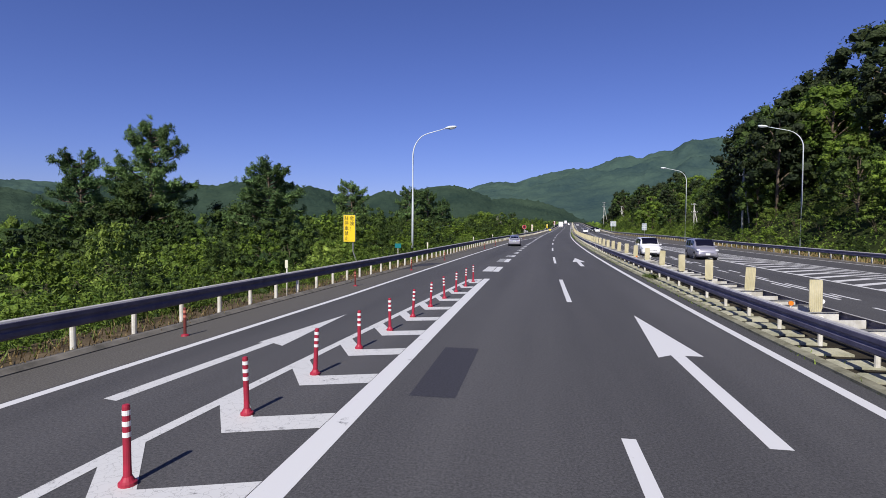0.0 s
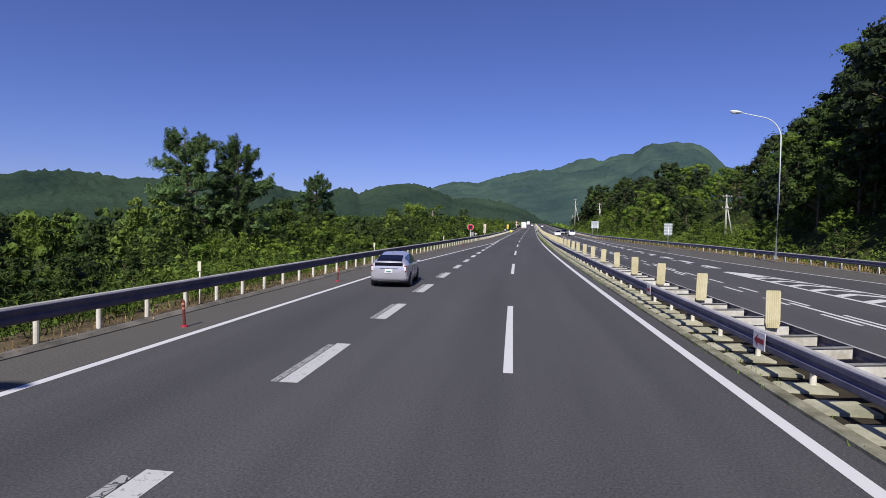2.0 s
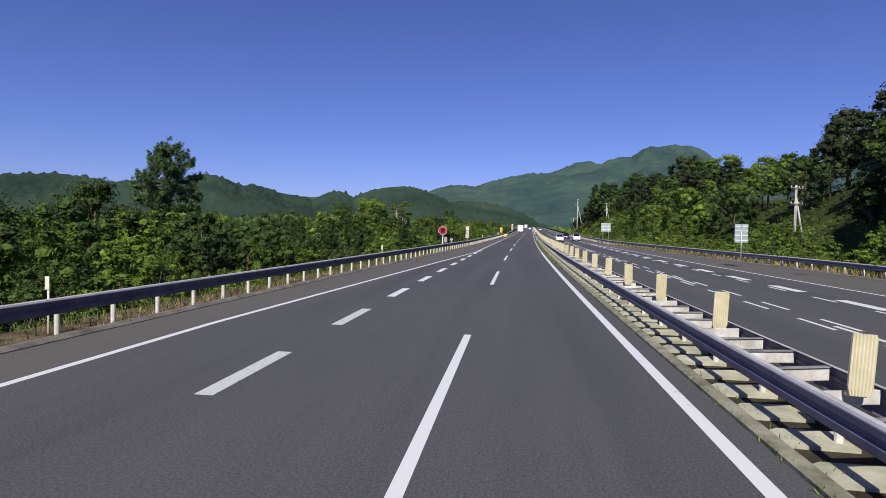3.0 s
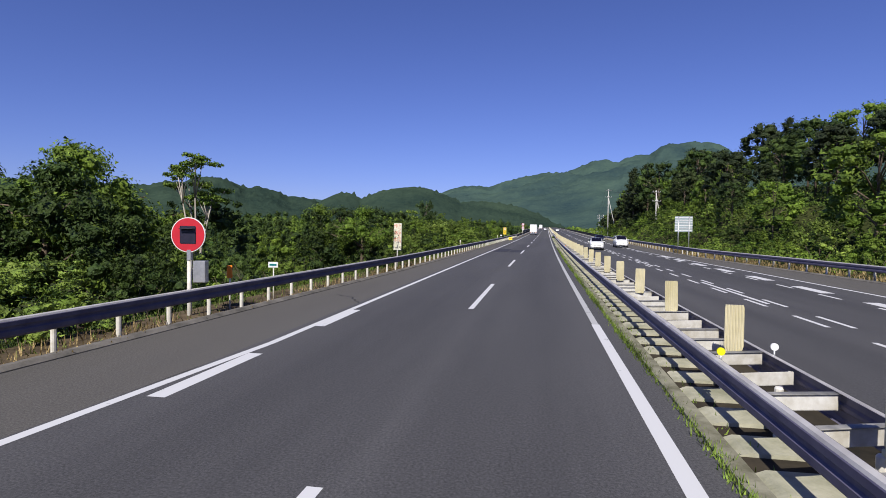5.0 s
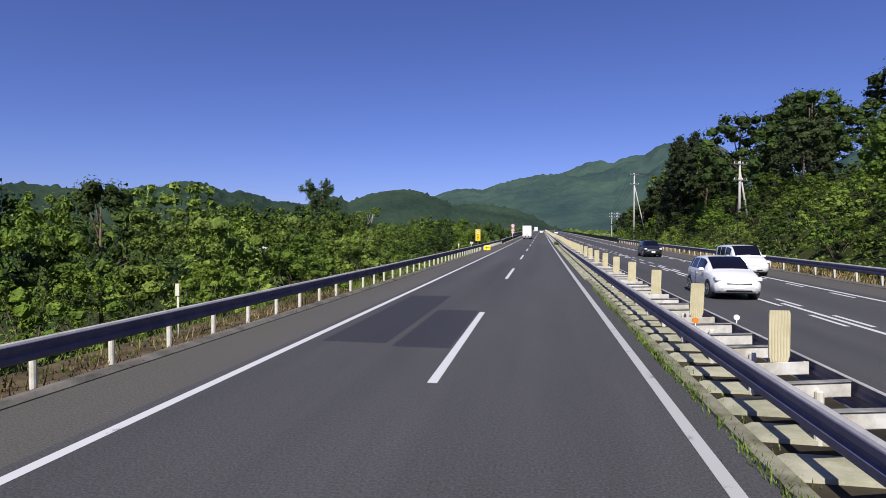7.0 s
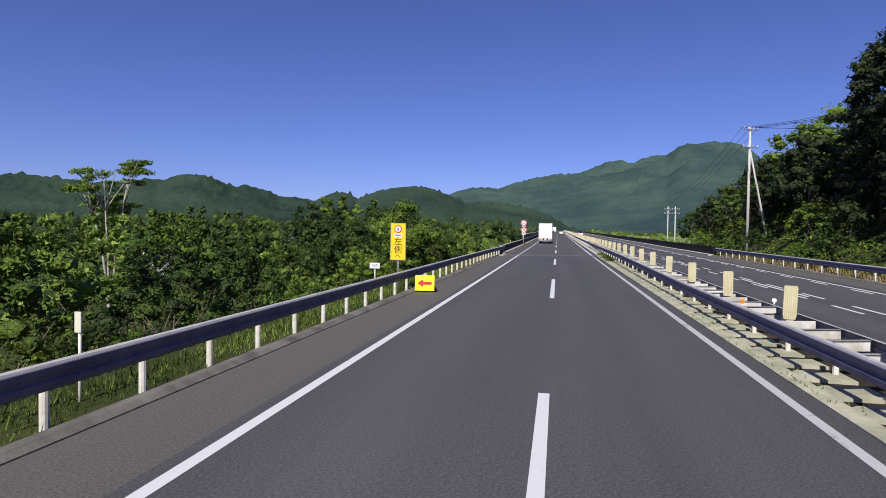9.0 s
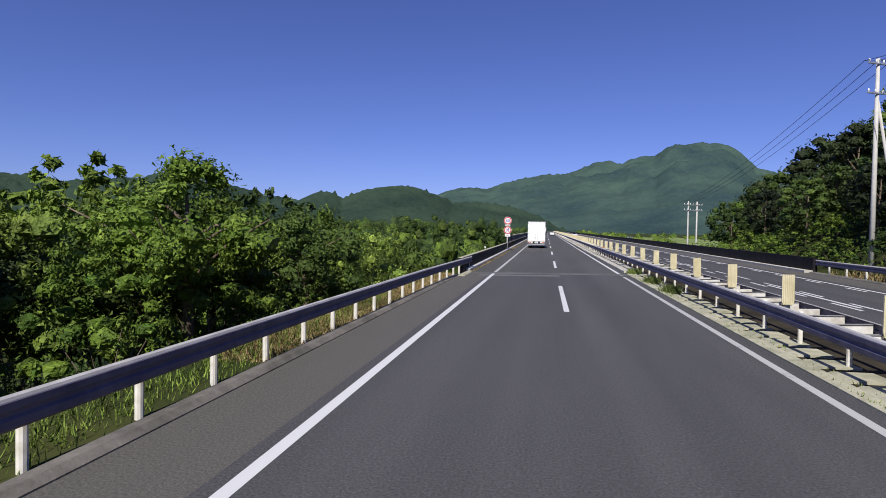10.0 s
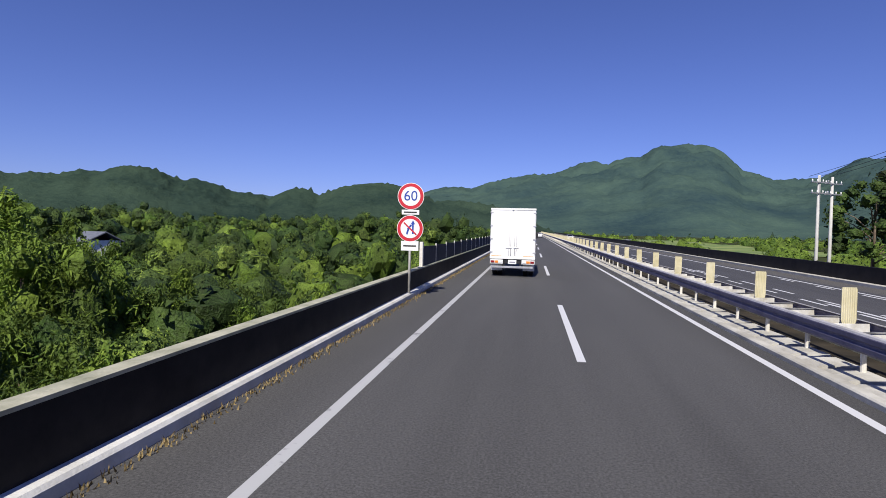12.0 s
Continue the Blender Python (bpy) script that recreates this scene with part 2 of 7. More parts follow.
M_BARK = mat("bark", (0.09, 0.065, 0.045), 0.95, color2=(0.18, 0.14, 0.10), scale=3, bump=0.5, bump_scale=20)
M_LEAF = foliage("leaves_broad", (0.040, 0.090, 0.010), (0.195, 0.275, 0.036))
M_LEAF_DARK = foliage("leaves_dark", (0.018, 0.043, 0.010), (0.084, 0.128, 0.024))
M_LEAF_PINE = foliage("leaves_pine", (0.05, 0.105, 0.036), (0.19, 0.29, 0.095), 0.3)
M_LEAF_LIGHT = foliage("leaves_light", (0.074, 0.135, 0.018), (0.252, 0.335, 0.060))
M_LEAF_MID = foliage("leaves_mid", (0.028, 0.060, 0.010), (0.135, 0.190, 0.030))
M_LEAF_CEDAR = foliage("leaves_cedar", (0.012, 0.024, 0.009), (0.048, 0.066, 0.018), 0.1)
M_TRUCK = mat("truck_white", (0.8, 0.8, 0.79), 0.35)
M_BLACK = mat("black_rubber", (0.012, 0.012, 0.012), 0.7)


def far_forest(name, dark, light, grain):
    """Wooded hills: fine tree grain with its own relief, and broad stands of lighter and darker wood."""
    m = mat(name, (0.02, 0.04, 0.02), 1.0, spec=0.0)
    nt = m.node_tree
    b = nt.nodes["Principled BSDF"]
    co = nt.nodes.new("ShaderNodeNewGeometry").outputs["Position"]
    facs = []
    for sc, det, ro in ((0.0045, 9, 0.62), (grain, 4, 0.7)):
        n = nt.nodes.new("ShaderNodeTexNoise")
        n.inputs["Scale"].default_value, n.inputs["Detail"].default_value, n.inputs["Roughness"].default_value = sc, det, ro
        nt.links.new(co, n.inputs["Vector"])
        facs.append(n.outputs["Fac"])
    ad = nt.nodes.new("ShaderNodeMath")
    ad.operation = "MULTIPLY_ADD"
    ad.inputs[1].default_value = 0.9
    nt.links.new(facs[1], ad.inputs[0])
    sc2 = nt.nodes.new("ShaderNodeMath")
    sc2.operation = "MULTIPLY_ADD"
    sc2.inputs[1].default_value, sc2.inputs[2].default_value = 2.6, -1.22
    nt.links.new(facs[0], sc2.inputs[0])
    nt.links.new(sc2.outputs[0], ad.inputs[2])
    r = nt.nodes.new("ShaderNodeValToRGB")
    r.color_ramp.elements[0].color, r.color_ramp.elements[1].color = dark, light
    nt.links.new(ad.outputs[0], r.inputs[0])
    nt.links.new(r.outputs[0], b.inputs["Base Color"])
    bp = nt.nodes.new("ShaderNodeBump")
    bp.inputs["Strength"].default_value, bp.inputs["Distance"].default_value = 0.6, 5.0
    nt.links.new(facs[1], bp.inputs["Height"])
    nt.links.new(bp.outputs[0], b.inputs["Normal"])
    return m


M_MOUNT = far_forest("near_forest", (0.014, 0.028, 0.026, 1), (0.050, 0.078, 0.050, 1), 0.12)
# distance haze is mixed into these paler, bluer forest colours
M_MOUNT_HAZE = far_forest("far_forest", (0.027, 0.050, 0.056, 1), (0.062, 0.100, 0.078, 1), 0.07)


# ---- mesh helpers ----
def mesh_data(name, verts, faces, material, smooth=False):
    me = bpy.data.meshes.new(name)
    me.from_pydata([tuple(map(float, v)) for v in verts], [], [tuple(map(int, f)) for f in faces])
    me.materials.append(material)
    if smooth:
        me.polygons.foreach_set("use_smooth", [True] * len(me.polygons))
    me.update()
    return me


def obj(name, me, parent=None, label="", category="", group="", kind=""):
    ob = new(name, me)
    if parent:
        ob.parent = parent
    return tagged(ob, label, category, group, kind)


def part(name, bm, material, parent=None, label="", smooth=False):
    me = bpy.data.meshes.new(name)
    bmesh.ops.recalc_face_normals(bm, faces=bm.faces[:])
    bm.to_mesh(me)
    bm.free()
    me.materials.append(material)
    if smooth:
        me.polygons.foreach_set("use_smooth", [True] * len(me.polygons))
    ob = new(name, me)
    if parent:
        ob.parent = parent
    if label:
        ob["label"] = label
    return ob


def bm_box(bm, c, d, bevel=0.0, rot=None):
    """A box of size d round c, its edges rounded."""
    r = bmesh.ops.create_cube(bm, size=1.0)
    vs = r["verts"]
    m = Matrix.Translation(c) @ (rot or Matrix.Identity(4)) @ Matrix.Diagonal((*d, 1))
    bmesh.ops.transform(bm, matrix=m, verts=vs)
    if bevel:
        es = list({e for v in vs for e in v.link_edges})
        bmesh.ops.bevel(bm, geom=es, offset=bevel, segments=1, affect="EDGES")
    return bm


def bm_tube(bm, pts, radii, sides=8):
    """A tapering tube through pts."""
    pts = [Vector(p) for p in pts]
    rings = []
    for i, p in enumerate(pts):
        d = (pts[min(i + 1, len(pts) - 1)] - pts[max(i - 1, 0)]).normalized()
        q = d.to_track_quat("Z", "Y")
        rings.append([bm.verts.new(p + q @ Vector((radii[i] * math.cos(a), radii[i] * math.sin(a), 0))) for a in [2 * math.pi * k / sides for k in range(sides)]])
    for a, b in zip(rings, rings[1:]):
        for k in range(sides):
            bm.faces.new((a[k], a[(k + 1) % sides], b[(k + 1) % sides], b[k]))
    bm.faces.new(rings[0][::-1])
    bm.faces.new(rings[-1])
    return bm


def bm_cyl(bm, c, axis, r, h, sides=16, r2=None):
    a = Vector(axis).normalized() * h / 2
    return bm_tube(bm, [Vector(c) - a, Vector(c) + a], [r, r if r2 is None else r2], sides)


def grid_mesh(name, us, ss, zf, material, smooth=True):
    """A sheet over road coordinates; its UV map 'road' holds (u, s)."""
    us, ss = np.asarray(us, float), np.asarray(ss, float)
    U, S = np.meshgrid(us, ss)
    if callable(zf):
        Z = zf(U, S)
    else:
        Z = np.full_like(U, zf)
    P = rd(U, S, Z).reshape(-1, 3)
    nu, ns = len(us), len(ss)
    i = np.arange(nu * ns).reshape(ns, nu)
    F = np.stack([i[:-1, :-1], i[:-1, 1:], i[1:, 1:], i[1:, :-1]], -1).reshape(-1, 4)
    me = mesh_data(name, P, F, material, smooth)
    lay = me.uv_layers.new(name="road")
    flat = np.stack([U.ravel(), S.ravel()], -1)[F.ravel()]
    lay.data.foreach_set("uv", flat.ravel())
    return me


def strip(name, ua, ub, s0, s1, z, material, step=2.0):
    """A strip between the lines ua(s) and ub(s)."""
    n = max(2, int((s1 - s0) / step) + 1)
    ss = np.linspace(s0, s1, n)
    a = ua(ss) if callable(ua) else np.full(n, ua)
    b = ub(ss) if callable(ub) else np.full(n, ub)
    P = np.concatenate([rd(a, ss, z), rd(b, ss, z)])
    F = [(k, n + k, n + k + 1, k + 1) for k in range(n - 1)]
    me = mesh_data(name, P, F, material)
    lay = me.uv_layers.new(name="road")
    uvs = np.concatenate([np.stack([a, ss], -1), np.stack([b, ss], -1)])
    lay.data.foreach_set("uv", uvs[np.array(F).ravel()].ravel())
    return me


def sweep(name, profile, uf, s0, s1, material, step=2.0, smooth=False, zf=None):
    """A closed profile of (du, z) drawn along the line uf(s)."""
    n = max(2, int((s1 - s0) / step) + 1)
    ss = np.linspace(s0, s1, n)
    base = uf(ss) if callable(uf) else np.full(n, uf)
    k = len(profile)
    lift = zf(ss) if zf else 0.0
    P = np.stack([rd(base + du, ss, z + lift) for du, z in profile], 1).reshape(-1, 3)
    F = []
    for i in range(n - 1):
        for j in range(k):
            F.append((i * k + j, i * k + (j + 1) % k, (i + 1) * k + (j + 1) % k, (i + 1) * k + j))
    F.append(tuple(range(k))[::-1])
    F.append(tuple((n - 1) * k + j for j in range(k)))
    return mesh_data(name, P, F, material, smooth)


def join_bm(items):
    """Several meshes' copies as one: items of (mesh, matrix)."""
    V, F, off = [], [], 0
    for me, m in items:
        n = len(me.vertices)
        co = np.empty(n * 3)
        me.vertices.foreach_get("co", co)
        co = co.reshape(-1, 3)
        M = np.array(m)
        V.append(co @ M[:3, :3].T + M[:3, 3])
        F += [tuple(v + off for v in p.vertices) for p in me.polygons]
        off += n
    return np.concatenate(V), F


# ---- ground ----
def ground_z(U, S):
    """Height of the land over the road's own height."""
    lr = left_rail(S) - 0.35
    d = lr - U
    drop = np.interp(S, [-400, 180, 250, 276, 290, 420, 520], [3.4, 3.4, 3.6, 9, 16, 16, 6])
    zl = -0.12 - drop * (1 - np.exp(-np.clip(d - 0.6, 0, None) / 9.0)) - 0.02 * np.clip(d - 30, 0, 250)
    zl = np.where((S > 273) & (d > 0.1), -np.clip(drop, 9, 20), zl)
    rr = right_rail(S) + 0.6
    e = U - rr
    hill = np.interp(S, [-400, 0, 112, 130, 150, 170, 200, 250, 270, 285, 300, 325], [44, 46, 42, 34, 20, 9, 8, 13, 11, 6, 4, -3])
    slope = np.clip((e - np.interp(S, [115, 130, 175, 200], [2.5, 11.0, 11.0, 2.5])) * 0.85, 0, None)
    zr = np.where(hill > 0, hill * (1 - np.exp(-slope / np.maximum(np.abs(hill), 1) * 1.1)), hill * (1 - np.exp(-np.clip(e - 1, 0, None) / 8)))
    zr = zr + np.clip(e - 60, 0, 200) * np.interp(S, [0, 150, 260, 300], [0.25, 0.2, 0.0, 0.0])
    z = np.where(d > 0, zl, np.where(e > 0, zr - 0.1, -0.15))
    bump = 0.35 * np.sin(U * 0.31 + S * 0.11) * np.sin(S * 0.23 - U * 0.07)
    return z + np.where((d > 2.5) | (e > 2.5), bump, 0)


gu = np.concatenate([np.linspace(-700, -120, 30), np.linspace(-110, -30, 30), np.linspace(-29, 30, 60), np.linspace(31, 110, 45), np.linspace(120, 700, 30)])
gs = np.concatenate([np.linspace(-390, -60, 12), np.linspace(-50, 268, 130), np.linspace(270, 280, 8), np.linspace(283, 500, 60), np.linspace(520, 1100, 20)])
obj("ground", grid_mesh("ground", gu, gs, ground_z, M_GROUND), kind="structure", label="grassy roadside land falling into a valley")


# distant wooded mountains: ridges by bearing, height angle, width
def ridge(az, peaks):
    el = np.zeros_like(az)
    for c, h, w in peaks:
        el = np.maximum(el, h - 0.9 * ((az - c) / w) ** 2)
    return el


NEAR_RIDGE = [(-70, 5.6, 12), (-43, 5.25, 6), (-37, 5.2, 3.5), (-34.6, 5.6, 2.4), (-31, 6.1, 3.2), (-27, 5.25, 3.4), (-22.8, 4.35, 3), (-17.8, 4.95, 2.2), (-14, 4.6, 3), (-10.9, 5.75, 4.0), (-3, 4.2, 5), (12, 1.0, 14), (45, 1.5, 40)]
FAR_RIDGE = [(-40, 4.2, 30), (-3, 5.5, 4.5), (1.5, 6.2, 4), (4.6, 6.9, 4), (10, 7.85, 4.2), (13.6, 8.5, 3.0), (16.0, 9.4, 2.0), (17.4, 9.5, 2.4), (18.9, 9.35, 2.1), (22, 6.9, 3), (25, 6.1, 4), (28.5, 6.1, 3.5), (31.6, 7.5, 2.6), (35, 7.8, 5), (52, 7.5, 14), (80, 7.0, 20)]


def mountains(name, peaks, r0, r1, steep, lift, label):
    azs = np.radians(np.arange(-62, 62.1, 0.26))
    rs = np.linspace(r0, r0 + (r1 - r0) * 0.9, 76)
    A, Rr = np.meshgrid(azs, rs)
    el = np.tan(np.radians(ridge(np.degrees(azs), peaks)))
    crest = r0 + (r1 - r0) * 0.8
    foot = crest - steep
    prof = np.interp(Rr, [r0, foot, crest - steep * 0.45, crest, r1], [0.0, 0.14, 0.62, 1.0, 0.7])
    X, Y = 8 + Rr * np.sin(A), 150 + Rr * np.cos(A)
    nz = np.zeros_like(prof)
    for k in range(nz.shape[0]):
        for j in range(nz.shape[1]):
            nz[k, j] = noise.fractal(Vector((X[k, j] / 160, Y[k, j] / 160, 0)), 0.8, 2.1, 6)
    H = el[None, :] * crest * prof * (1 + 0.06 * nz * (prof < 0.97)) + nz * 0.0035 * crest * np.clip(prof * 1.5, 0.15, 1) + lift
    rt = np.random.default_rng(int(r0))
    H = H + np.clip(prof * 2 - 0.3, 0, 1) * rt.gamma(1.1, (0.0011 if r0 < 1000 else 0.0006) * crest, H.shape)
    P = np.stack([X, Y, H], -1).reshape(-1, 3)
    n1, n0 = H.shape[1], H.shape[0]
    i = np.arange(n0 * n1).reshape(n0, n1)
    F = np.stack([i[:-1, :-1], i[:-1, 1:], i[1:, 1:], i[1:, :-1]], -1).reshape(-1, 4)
    return obj(name, mesh_data(name, P, F, M_MOUNT if r0 < 1000 else M_MOUNT_HAZE, True), kind="structure", label=label)


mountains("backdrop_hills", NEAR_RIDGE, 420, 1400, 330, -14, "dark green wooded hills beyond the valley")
mountains("backdrop_mountain", FAR_RIDGE, 1300, 3200, 1200, -20, "green wooded mountain range, its colour paled by painted haze")

# ---- carriageways ----
obj("road", grid_mesh("road", np.linspace(-3.9, 4.15, 12), np.arange(-60, 900.1, 4), 0.0, M_ASPHALT), kind="structure", label="dark grey asphalt carriageway, worn in wheel tracks")
obj("slip_road", strip("slip_road", lambda s: left_edge(s) - 0.15, -3.9, -60, 136, 0.0, M_ASPHALT), kind="structure", label="grey asphalt slip lane that merges")
obj("shoulder", strip("shoulder", lambda s: left_rail(s) + 0.25, lambda s: np.minimum(left_edge(s) - 0.15, -3.9), -60, 900, 0.0, M_SHOULDER), kind="structure", label="pale worn asphalt hard shoulder")
obj("opposite_road", grid_mesh("opposite_road", np.linspace(6.15, 14.4, 10), np.arange(-60, 900.1, 4), 0.0, M_ASPHALT), kind="structure", label="grey asphalt opposite carriageway")
obj("slip_road", strip("slip_road", 14.4, lambda s: np.interp(s, [40, 70, 82, 90, 100, 120, 147, 160, 175, 177], [22.3, 20.6, 19.2, 18.1, 17.2, 16.5, 15.8, 15.4, 14.7, 14.41]), -60, 177, 0.0, M_ASPHALT), kind="structure", label="grey asphalt slip road joining the opposite carriageway")
obj("opposite_shoulder", strip("opposite_shoulder", lambda s: np.maximum(14.4, np.interp(s, [40, 70, 82, 90, 100, 120, 147, 160, 175, 190], [22.0, 20.3, 18.9, 17.8, 16.9, 16.2, 15.5, 15.1, 14.4, 13.7]) + 0.3), lambda s: right_rail(s) - 0.3, -60, 900, 0.0, M_SHOULDER), kind="structure", label="pale asphalt shoulder of the opposite carriageway")

# ---- road markings, 4 mm proud ----
ZP = 0.005
M_GREYED = paint_worn("road_paint_greyed", (0.44, 0.44, 0.43), 0.40, (0.2, 0.2, 0.2))


def marking(name, me, label="white painted road line"):
    return obj(name, me, kind="structure", label=label)


marking("lane_edge_line", strip("lane_edge_line", 3.50, 3.71, -60, 138, ZP, M_WHITE), "solid white edge line beside the median")
marking("lane_edge_line", strip("lane_edge_line", 3.52, 3.69, 138, 274, ZP, M_GREYED), "greyed worn edge line beside the median")
marking("lane_edge_line", strip("lane_edge_line", 3.52, 3.70, 275, 700, ZP, M_WHITE), "solid white edge line beside the median")
marking("shoulder_line", strip("shoulder_line", lambda s: left_edge(s) - 0.09, lambda s: left_edge(s) + 0.09, -60, 274, ZP, M_WHITE), "solid white line along the hard shoulder")
marking("shoulder_line", strip("shoulder_line", -3.70, -3.52, 275, 900, ZP, M_GREYED), "greyed worn line along the bridge shoulder")
obj("bridge_pavement", strip("bridge_pavement", -5.16, 4.07, 274.97, 800, 0.002, M_BRIDGE), kind="structure", label="coarse greyish asphalt on the bridge")
for k in range(-3, 40):
    marking("lane_dash", strip("lane_dash", -0.085, 0.085, 20 * k, 20 * k + 8, ZP, M_WHITE), "white lane dash")
marking("gore_line", strip("gore_line", lambda s: np.interp(s, [-60, 25, 29], [-3.72, -3.72, -3.62]), -3.38, -60, 27.5, ZP + 0.001, M_WHITE), "thick solid white line of the gore")
marking("gore_outer_line", strip("gore_outer_line", lambda s: np.interp(s, [-20, 6, 27], [-6.4, -5.75, -4.36]), lambda s: np.interp(s, [-20, 6, 27], [-6.22, -5.57, -4.18]), -20, 27, ZP, M_WORN), "worn white outer line of the gore")


def gore_left(s):
    return np.interp(s, [-20, 6, 27], [-6.2, -5.55, -4.2])


def poly_mark(name, pts, material, label, z=ZP):
    """A flat painted shape from road corners (u, s)."""
    P = [rd(u, s, z) for u, s in pts]
    return marking(name, mesh_data(name, P, [tuple(range(len(P)))], material), label)


for k in range(-4, 11):
    s0 = 5.25 + 2.0 * k
    gl = float(gore_left(s0 + 0.4))
    mid = gl + (-3.72 - gl) * 0.36
    w = -3.72 - gl
    if w < 0.35:
        continue
    poly_mark("gore_chevron", [(gl, s0 + 0.95), (mid, s0), (-3.73, s0 + 0.22 * w), (-3.73, s0 + 0.22 * w + 0.55), (mid + 0.05 * w, s0 + 0.58), (gl, s0 + 1.65)], M_WORN, "cracked white chevron of the gore")
poly_mark("gore_tip", [(-4.2, 25.6), (-3.73, 25.4), (-3.73, 27.4), (-4.15, 27.0)], M_WORN, "worn white tip of the gore")
for s0, s1, ua in ((31.8, 35.6, -4.25), (40.2, 44.2, -4.18)):
    marking("merge_block", strip("merge_block", ua, -3.70, s0, s1, ZP, M_CRACKED if s0 > 36 else M_WORN), "cracked worn white block")
    marking("merge_dash", strip("merge_dash", -3.66, -3.30, s0, s1 - 0.05, ZP, M_WHITE), "thick white merge dash")
for k in range(16):
    s0 = 46.85 + 5.95 * k
    marking("merge_dash", strip("merge_dash", -3.57, -3.27, s0, s0 + 2.85, ZP, M_DASH if k < 8 else M_WHITE), "thick white merge dash")
    if k < 6:
        marking("merge_block", strip("merge_block", -3.72 - 0.3 * (k == 0), -3.59, s0, s0 + 2.7, ZP, M_CRACKED), "cracked grey remnant of an older dash")


def road_arrow(s0, u0, length, lean=0.0):
    """Long straight-on arrow: shaft and a slim one-sided swept head."""
    hs = s0 + length * 0.48
    pts = [(u0 - 0.13, s0), (u0 + 0.13, s0), (u0 + 0.13 + lean, hs), (u0 + 0.48 + lean, hs), (u0 + lean, s0 + length), (u0 - 0.42 + lean, hs - 0.25), (u0 - 0.13 + lean, hs)]
    return poly_mark("road_arrow", pts, M_WHITE, "long white straight-on arrow")


road_arrow(8.0, 1.68, 9.6)
road_arrow(37.6, 1.70, 9.6)
poly_mark("road_arrow", [(-7.2, 8.1), (-6.95, 8.05), (-6.6, 12.0), (-6.3, 11.8), (-6.4, 15.9), (-6.95, 12.0), (-6.85, 12.0)], M_WORN, "worn white straight-on arrow")
# repaired and stained patches
for ua, ub, s0, s1 in ((-2.95, -2.25, 9.1, 12.4), (-3.2, -1.65, 183.0, 192.0), (-1.45, -0.15, 182.7, 188.3)):
    marking("asphalt_patch", strip("asphalt_patch", ua, ub, s0, s1, 0.002, M_PATCH), "darker repaired patch of asphalt")
M_PATCH_L = asphalt("asphalt_patch_pale", (0.10, 0.10, 0.102), (0.17, 0.17, 0.168), 0.2)
M_NOSING = mat("joint_nosing", (0.08, 0.08, 0.08), 0.9, color2=(0.20, 0.197, 0.19), scale=3.0, bump=0.3, bump_scale=30, coord="world")


def skew_strip(name, ua, ub, d0, d1, z, material, label):
    """A band across the road along the bridge's skewed end, d0 to d1 past it."""
    def end(u):
        return 274.55 + 0.17 * (u + 2.5)
    n = 12
    us = np.linspace(ua, ub, n)
    P = np.concatenate([rd(us, end(us) + d0, z), rd(us, end(us) + d1, z)])
    me = mesh_data(name, P, [(k, k + 1, n + k + 1, n + k) for k in range(n - 1)], material)
    lay = me.uv_layers.new(name="road")
    uv = np.concatenate([np.stack([us, end(us) + d0], -1), np.stack([us, end(us) + d1], -1)])
    lay.data.foreach_set("uv", uv[[v for f in me.polygons for v in f.vertices]].ravel())
    return marking(name, me, label)


skew_strip("asphalt_patch", -4.3, 0.1, -1.95, -1.05, 0.0025, M_PATCH_L, "pale ground-down patch before the bridge joint")
skew_strip("bridge_joint", -5.0, 4.0, -0.52, -0.03, 0.0065, M_NOSING, "grey concrete nosing of the bridge joint")
skew_strip("bridge_joint", -5.0, 4.0, 0.0, 0.17, 0.0065, M_BLACK, "dark rubber bridge expansion joint")
skew_strip("bridge_joint", -5.0, 4.0, 0.2, 0.52, 0.0065, M_NOSING, "grey concrete nosing of the bridge joint")


# dark damp stains on the shoulder
def stain(u, s, ru, rs, seed, skew):
    r = random.Random(seed)
    ph = [r.uniform(0, 6.28) for _ in range(4)]
    P = []
    for k in range(36):
        a = 2 * math.pi * k / 36
        q = 1 + 0.18 * math.sin(2 * a + ph[0]) + 0.12 * math.sin(5 * a + ph[1]) + 0.07 * math.sin(9 * a + ph[2])
        du, ds = math.cos(a) * ru * q, math.sin(a) * rs * q
        P.append(rd(u + du + skew * ds, s + ds, 0.0025))
    marking("stain", mesh_data("stain", P, [tuple(range(36))], M_PATCH), "dark damp stain on the shoulder")


stain(-8.55, 36.0, 0.55, 2.2, 3, 0.22)
stain(-8.9, 33.5, 0.3, 1.6, 5, 0.1)


# a crack in the shoulder
def crack(u0, s0, u1, s1, seed, half=0.018):
    r = random.Random(seed)
    n = 22
    mid, pts = 0.0, []
    for k in range(n + 1):
        f = k / n
        mid = 0.9 * mid + r.uniform(-0.035, 0.035)
        pts.append((u0 + (u1 - u0) * f + mid * 0.5, s0 + (s1 - s0) * f + mid))
    bm = bmesh.new()
    L, R = [], []
    for a, b in pts:
        w = half * r.uniform(0.35, 1.2)
        L.append(bm.verts.new(rd(a - w, b - w, 0.003)))
        R.append(bm.verts.new(rd(a + w, b + w, 0.003)))
    for k in range(n):
        bm.faces.new((L[k], R[k], R[k + 1], L[k + 1]))
    ob = part("crack", bm, M_BLACK)
    return tagged(ob, "thin black crack in the shoulder", kind="structure")


